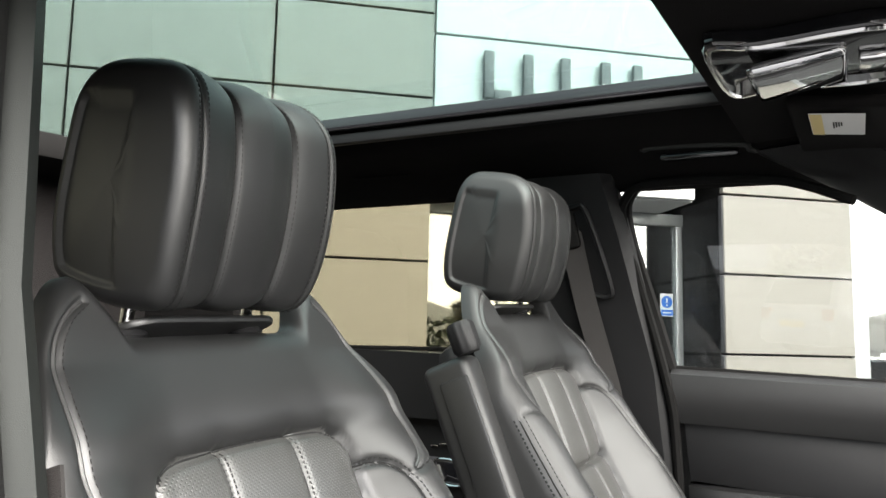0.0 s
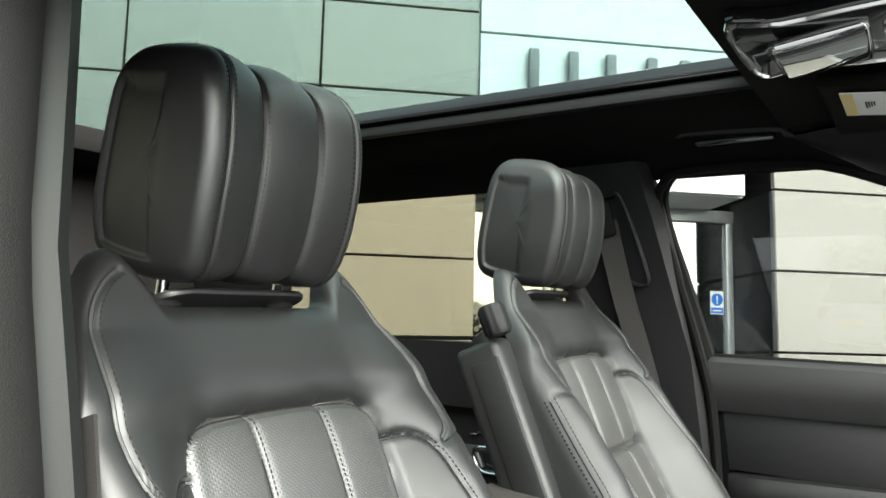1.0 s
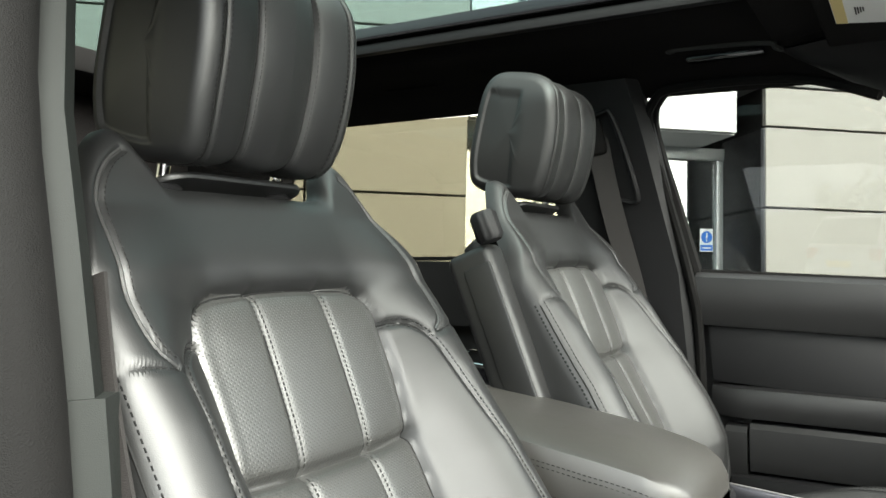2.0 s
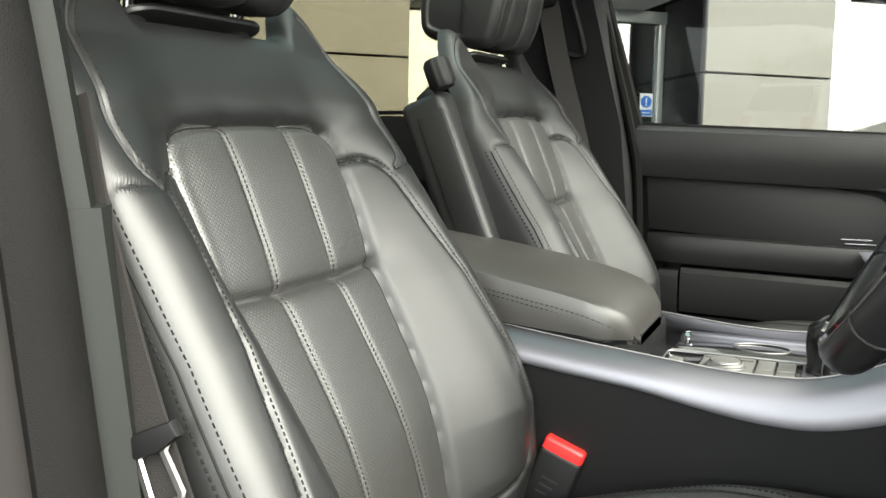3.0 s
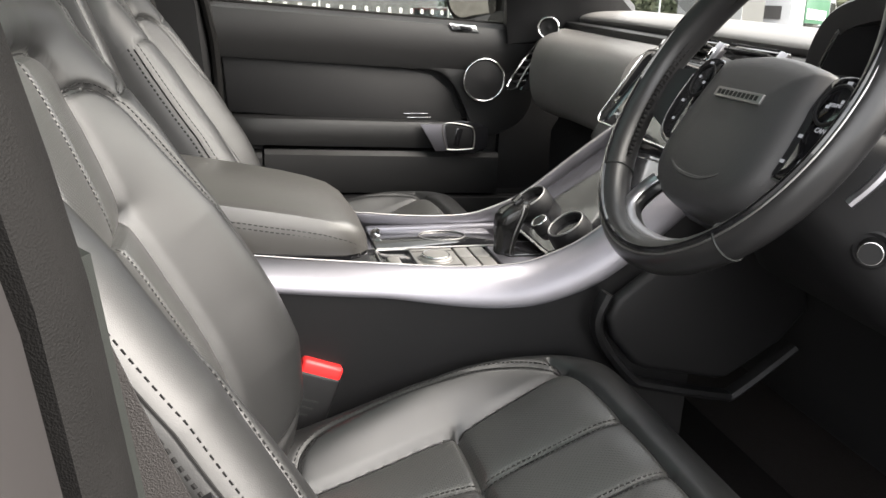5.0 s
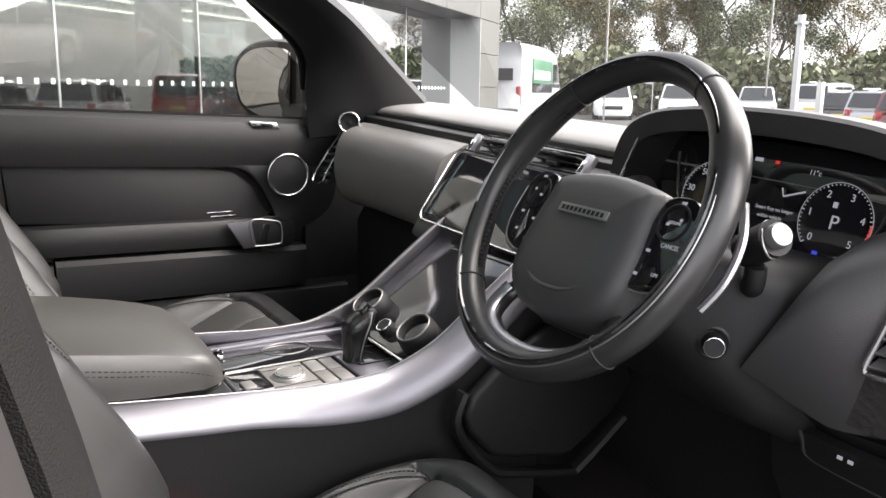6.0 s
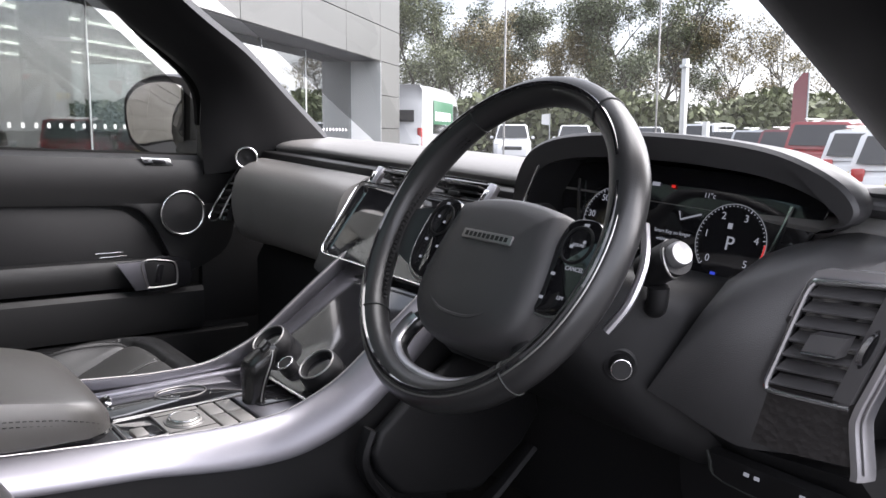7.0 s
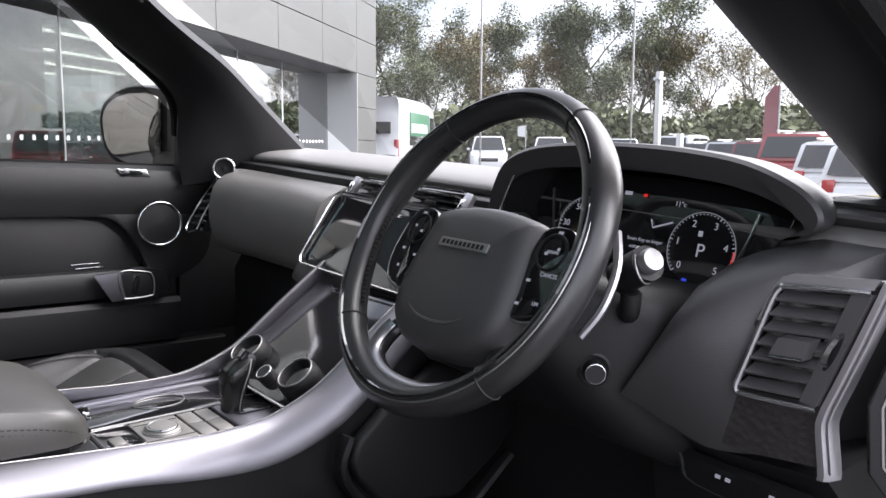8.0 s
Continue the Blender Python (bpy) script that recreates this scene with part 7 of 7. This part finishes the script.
van = thing("delivery_van", "white high-roof delivery van with green panel", "van", pose(15.05, 19.15, 0, 0, 0, 41.0))
prof = smooth_outline([(-3.4, 0.4), (-3.42, 1.4), (-3.38, 2.45), (-3.25, 2.60), (0.0, 2.64), (1.5, 2.58), (2.05, 2.42), (2.75, 1.50), (3.35, 1.22), (3.45, 0.9), (3.45, 0.4), (0, 0.36)], 3)
rings = []
for y, sc in ((-1.0, 0.965), (-0.97, 0.985), (-0.85, 1.0), (0.85, 1.0), (0.97, 0.985), (1.0, 0.965)):
    rings.append([(x * (1 if abs(y) < 0.9 else 0.995), y, 0.4 + (z - 0.4) * sc) for x, z in prof])
part("body", loft(rings), PAINTS["white"], van)
part("side_panel", rbox(-1.9, 1.15, -1.025, -1.005, 1.35, 2.25, 0.004), GREEN, van, "green lettering panel")
for k, (x0, x1) in enumerate(((-1.75, -1.45), (-1.35, -0.9), (-0.8, -0.35), (-0.25, 0.2), (0.3, 0.7))):
    part("letter_bar", rbox(x0, x1, -1.035, -1.027, 1.70, 1.95, 0), WHITE, van)
part("lower_panel", rbox(-1.9, 1.15, -1.028, -1.006, 1.35, 1.60, 0), CARGLASS, van)
part("cab_window", moved(prism([(1.35, 1.5), (2.55, 1.5), (1.95, 2.2), (1.35, 2.2)], 0.02, 0), frame_of((0, -1.0, 0), (1, 0, 0), (0, 0, 1))), CARGLASS, van)
part("tail_lamp", rbox(-3.44, -3.34, -1.01, -0.88, 1.0, 1.5, 0.02), TAIL, van)
part("rear_notice", rbox(-3.46, -3.42, -0.8, -0.2, 1.65, 1.95, 0), CARGLASS, van)
for x in (-2.2, 2.2):
    for sgn in (-1, 1):
        wm = frame_of((x, sgn * 0.9, 0.35), (1, 0, 0), (0, 0, 1))
        wv = part("wheel", moved(turned([(0, -0.11), (0.31, -0.11), (0.35, -0.08), (0.35, 0.08), (0.31, 0.11), (0, 0.11)], 24), wm), TYRE, van, "black tyre")
        part("rim", moved(turned([(0, -0.115), (0.2, -0.12), (0.2, 0.12), (0, 0.115)], 16), wm), ALU, wv)

# posts
def post(name, label, az, d, top, r, mat, square=False):
    x, y = spot(az, d)
    t = thing(name, label, "post", pose(x, y, 0))
    part("shaft", rbox(-r, r, -r, r, 0, top, 0.01) if square else tube([(0, 0, 0), (0, 0, top)], r, 10), mat, t)
    return t


p = post("barrier_post", "pale square post with a small bracket", 35.35, 25, 3.50, 0.075, WHITEP, True)
part("bracket", rbox(-0.16, 0.16, -0.1, 0.1, 3.25, 3.33, 0.01), ALU, p)
post("marker_post", "short pale square post", 33.9, 26, 1.75, 0.08, WHITEP, True)
for az, d, top in ((47.2, 42, 9.5), (37.1, 46, 9.0), (29.5, 60, 8.0)):
    t = post("lamp_post", "slim grey lamp post", az, d, top, 0.05, STEEL)
    part("arm", tube([(0, 0, top), (0.9, 0.5, top + 0.1)], 0.05, 8), ALU, t)
    part("lantern", rbox(0.6, 1.2, 0.3, 0.65, top + 0.04, top + 0.16, 0.03), ALU, t)
fl_ = post("banner_flag", "maroon feather banner on a pole", 27.9, 33, 3.6, 0.03, ALU)
part("banner", moved(prism([(0.03, 0.9), (0.55, 1.1), (0.5, 3.2), (0.2, 3.6), (0.03, 3.6)], 0.02, 0), frame_of((0, 0, 0), (-0.5, 0.87, 0), (0, 0, 1))), PAINTS["maroon"], fl_)
fl2 = post("banner_flag", "small white flag on a pole in the far row", 44.1, 40, 2.3, 0.025, ALU)
part("banner", moved(prism([(0.02, 1.75), (0.4, 1.8), (0.4, 2.25), (0.02, 2.3)], 0.02, 0), frame_of((0, 0, 0), (-0.5, 0.87, 0), (0, 0, 1))), WHITE, fl2)

# ---- trees ----
def leafy(name, colour):
    m = material(name, colour, 0.6, stain=0.35, stain_size=0.9)
    t = m.node_tree
    b = t.nodes["Principled BSDF"]
    geo = t.nodes.new("ShaderNodeNewGeometry")
    ramp = t.nodes.new("ShaderNodeMapRange")
    ramp.inputs["To Min"].default_value, ramp.inputs["To Max"].default_value = 0.45, 1.7
    t.links.new(geo.outputs["Random Per Island"], ramp.inputs["Value"])
    mul = t.nodes.new("ShaderNodeVectorMath")
    mul.operation = "SCALE"
    t.links.new(b.inputs["Base Color"].links[0].from_socket, mul.inputs[0])
    t.links.new(ramp.outputs["Result"], mul.inputs["Scale"])
    t.links.new(mul.outputs["Vector"], b.inputs["Base Color"])
    return m


BARK = material("bark", (0.09, 0.08, 0.065), 0.9, bump=0.8, size=20, stain=0.3)
LEAVES = [leafy("olive_leaves", (0.125, 0.14, 0.075)), leafy("brown_leaves", (0.165, 0.135, 0.065)), leafy("dark_leaves", (0.09, 0.105, 0.06))]


def tree(label, seed, high, spread, count, mat, size=0.20, bare=0.0):
    rnd = random.Random(seed)
    t = thing("tree", label, "tree", pose(0, 0, -200), "trees beyond the car park")
    bm = bmesh.new()
    tips = []

    def limb(p, d, length, r, depth):
        pts = [p]
        for k in range(4):
            d = (d + Vector((rnd.uniform(-0.22, 0.22), rnd.uniform(-0.22, 0.22), rnd.uniform(-0.05, 0.16)))).normalized()
            pts.append(pts[-1] + d * length / 4)
        rings = []
        for i, q in enumerate(pts):
            rr = r * (1 - 0.62 * i / 4)
            a = Vector((1, 0, 0)) if abs(d.x) < 0.9 else Vector((0, 1, 0))
            s1 = d.cross(a).normalized()
            s2 = d.cross(s1)
            rings.append([q + rr * (math.cos(w) * s1 + math.sin(w) * s2) for w in (2 * math.pi * j / 5 for j in range(5))])
        loft(rings, bm=bm)
        if depth >= 3:
            tips.extend((pts[-1], pts[3], pts[2]))
            return
        if depth == 2:
            tips.extend(pts[2:])
        for k in range(5 if depth == 0 else 4):
            at = pts[rnd.choice((1, 2, 3, 4)) if depth == 0 else rnd.choice((2, 3, 4))]
            side_ = Vector((rnd.uniform(-1, 1), rnd.uniform(-1, 1), rnd.uniform(0.05, 0.75))).normalized()
            limb(at, (d * 0.35 + side_ * spread).normalized(), length * rnd.uniform(0.42, 0.62), r * 0.42, depth + 1)
        if depth == 0:
            limb(pts[-1], d, length * 0.5, r * 0.4, depth + 1)

    limb(Vector((0, 0, 0)), Vector((0, 0, 1)), high * 0.62, high * 0.016, 0)
    part("trunk", bm, BARK, t, "grey-brown trunk and limbs", 0)
    verts, faces = [], []
    for k in range(count):
        c = Vector(rnd.choice(tips)) + Vector((rnd.gauss(0, 0.34), rnd.gauss(0, 0.34), rnd.gauss(0, 0.30))) * (high / 11)
        u = Vector((rnd.uniform(-1, 1), rnd.uniform(-1, 1), rnd.uniform(-1, 1))).normalized()
        w = u.cross(Vector((rnd.uniform(-1, 1), rnd.uniform(-1, 1), rnd.uniform(-1, 1)))).normalized()
        s = size * rnd.uniform(0.5, 1.3)
        n = len(verts)
        verts += [c - u * s, c + w * s * 0.55, c + u * s, c - w * s * 0.55]
        faces.append((n, n + 1, n + 2, n + 3))
    me = bpy.data.meshes.new("crown")
    me.from_pydata([tuple(v) for v in verts], [], faces)
    me.materials.append(mat)
    crown = new("crown", me)
    crown.parent = t
    tagged(crown, "autumn leaves", kind="stuff")
    return t


kinds_ = [tree("tall olive-green tree with thinning autumn leaves", 1, 11.0, 0.75, 11000, LEAVES[0], 0.085), tree("broad tree with brown autumn leaves", 2, 9.5, 0.95, 8500, LEAVES[1], 0.085), tree("dark ivy-clad tree with dense leaves", 3, 10.5, 0.7, 12000, LEAVES[2], 0.09), tree("nearly bare tree with a few brown leaves", 4, 8.5, 0.9, 4200, LEAVES[1], 0.075)]
rnd = random.Random(7)
for k, (az, d, kind, sc) in enumerate(((55.0, 58, 0, 1.0), (52.6, 56, 0, 1.12), (51.3, 60, 2, 0.98), (49.8, 55, 0, 1.05), (48.4, 60, 2, 1.14), (47.0, 56, 1, 1.0), (45.6, 58, 2, 0.82), (44.2, 57, 1, 0.86), (42.9, 62, 3, 0.9), (41.4, 58, 1, 0.95), (40.0, 57, 0, 1.0), (38.6, 56, 2, 1.14), (37.4, 58, 0, 1.24), (36.2, 57, 1, 1.12), (35.0, 60, 2, 0.95), (33.4, 62, 3, 1.0), (31.6, 60, 3, 1.08), (30.2, 64, 3, 0.95), (28.6, 60, 3, 1.1), (27.0, 66, 3, 0.9), (25.2, 62, 1, 0.55), (22.0, 64, 0, 0.6), (57.5, 60, 2, 1.0), (60.5, 62, 0, 1.0))):
    x, y = spot(az, d)
    sc *= 0.88
    m = pose(x, y, 0, 0, 0, rnd.uniform(0, 360))
    t = copy_thing(kinds_[kind], m)
    t.scale = (sc, sc, sc)
for az, d, kind, sc in ((-60, 50, 0, 0.7), (-52, 55, 1, 0.75), (-44, 52, 2, 0.7), (-35, 56, 1, 0.6), (-28, 60, 0, 0.7), (-70, 55, 2, 0.7), (-80, 60, 1, 0.7), (-18, 58, 2, 0.6)):
    x, y = spot(az, d)
    t = copy_thing(kinds_[kind], pose(x, y, 0, 0, 0, rnd.uniform(0, 360)))
    t.scale = (sc, sc, sc)
for t in kinds_:
    for o in list(t.children_recursive) + [t]:
        bpy.data.objects.remove(o)

# undergrowth along the edge of the car park
rnd = random.Random(11)
verts, faces = [], []
for k in range(40000):
    az, d = (rnd.uniform(14, 62), rnd.uniform(50, 60)) if k < 30000 else (rnd.uniform(-95, -5), rnd.uniform(44, 54))
    x, y = spot(az, d)
    top = 3.3 + 1.9 * noise.noise(Vector((x * 0.18, y * 0.18, 0)))
    c = Vector((x, y, rnd.uniform(0, 1) ** 0.7 * top))
    u = Vector((rnd.uniform(-1, 1), rnd.uniform(-1, 1), rnd.uniform(-1, 1))).normalized()
    w = u.cross(Vector((rnd.uniform(-1, 1), rnd.uniform(-1, 1), rnd.uniform(-1, 1)))).normalized()
    s = rnd.uniform(0.12, 0.38)
    n = len(verts)
    verts += [c - u * s, c + w * s * 0.6, c + u * s, c - w * s * 0.6]
    faces.append((n, n + 1, n + 2, n + 3))
me = bpy.data.meshes.new("undergrowth")
me.from_pydata([tuple(v) for v in verts], [], faces)
me.materials.append(LEAVES[0])
tagged(new("undergrowth", me), "olive-green hedge and undergrowth at the car park's edge", "hedge", kind="stuff")
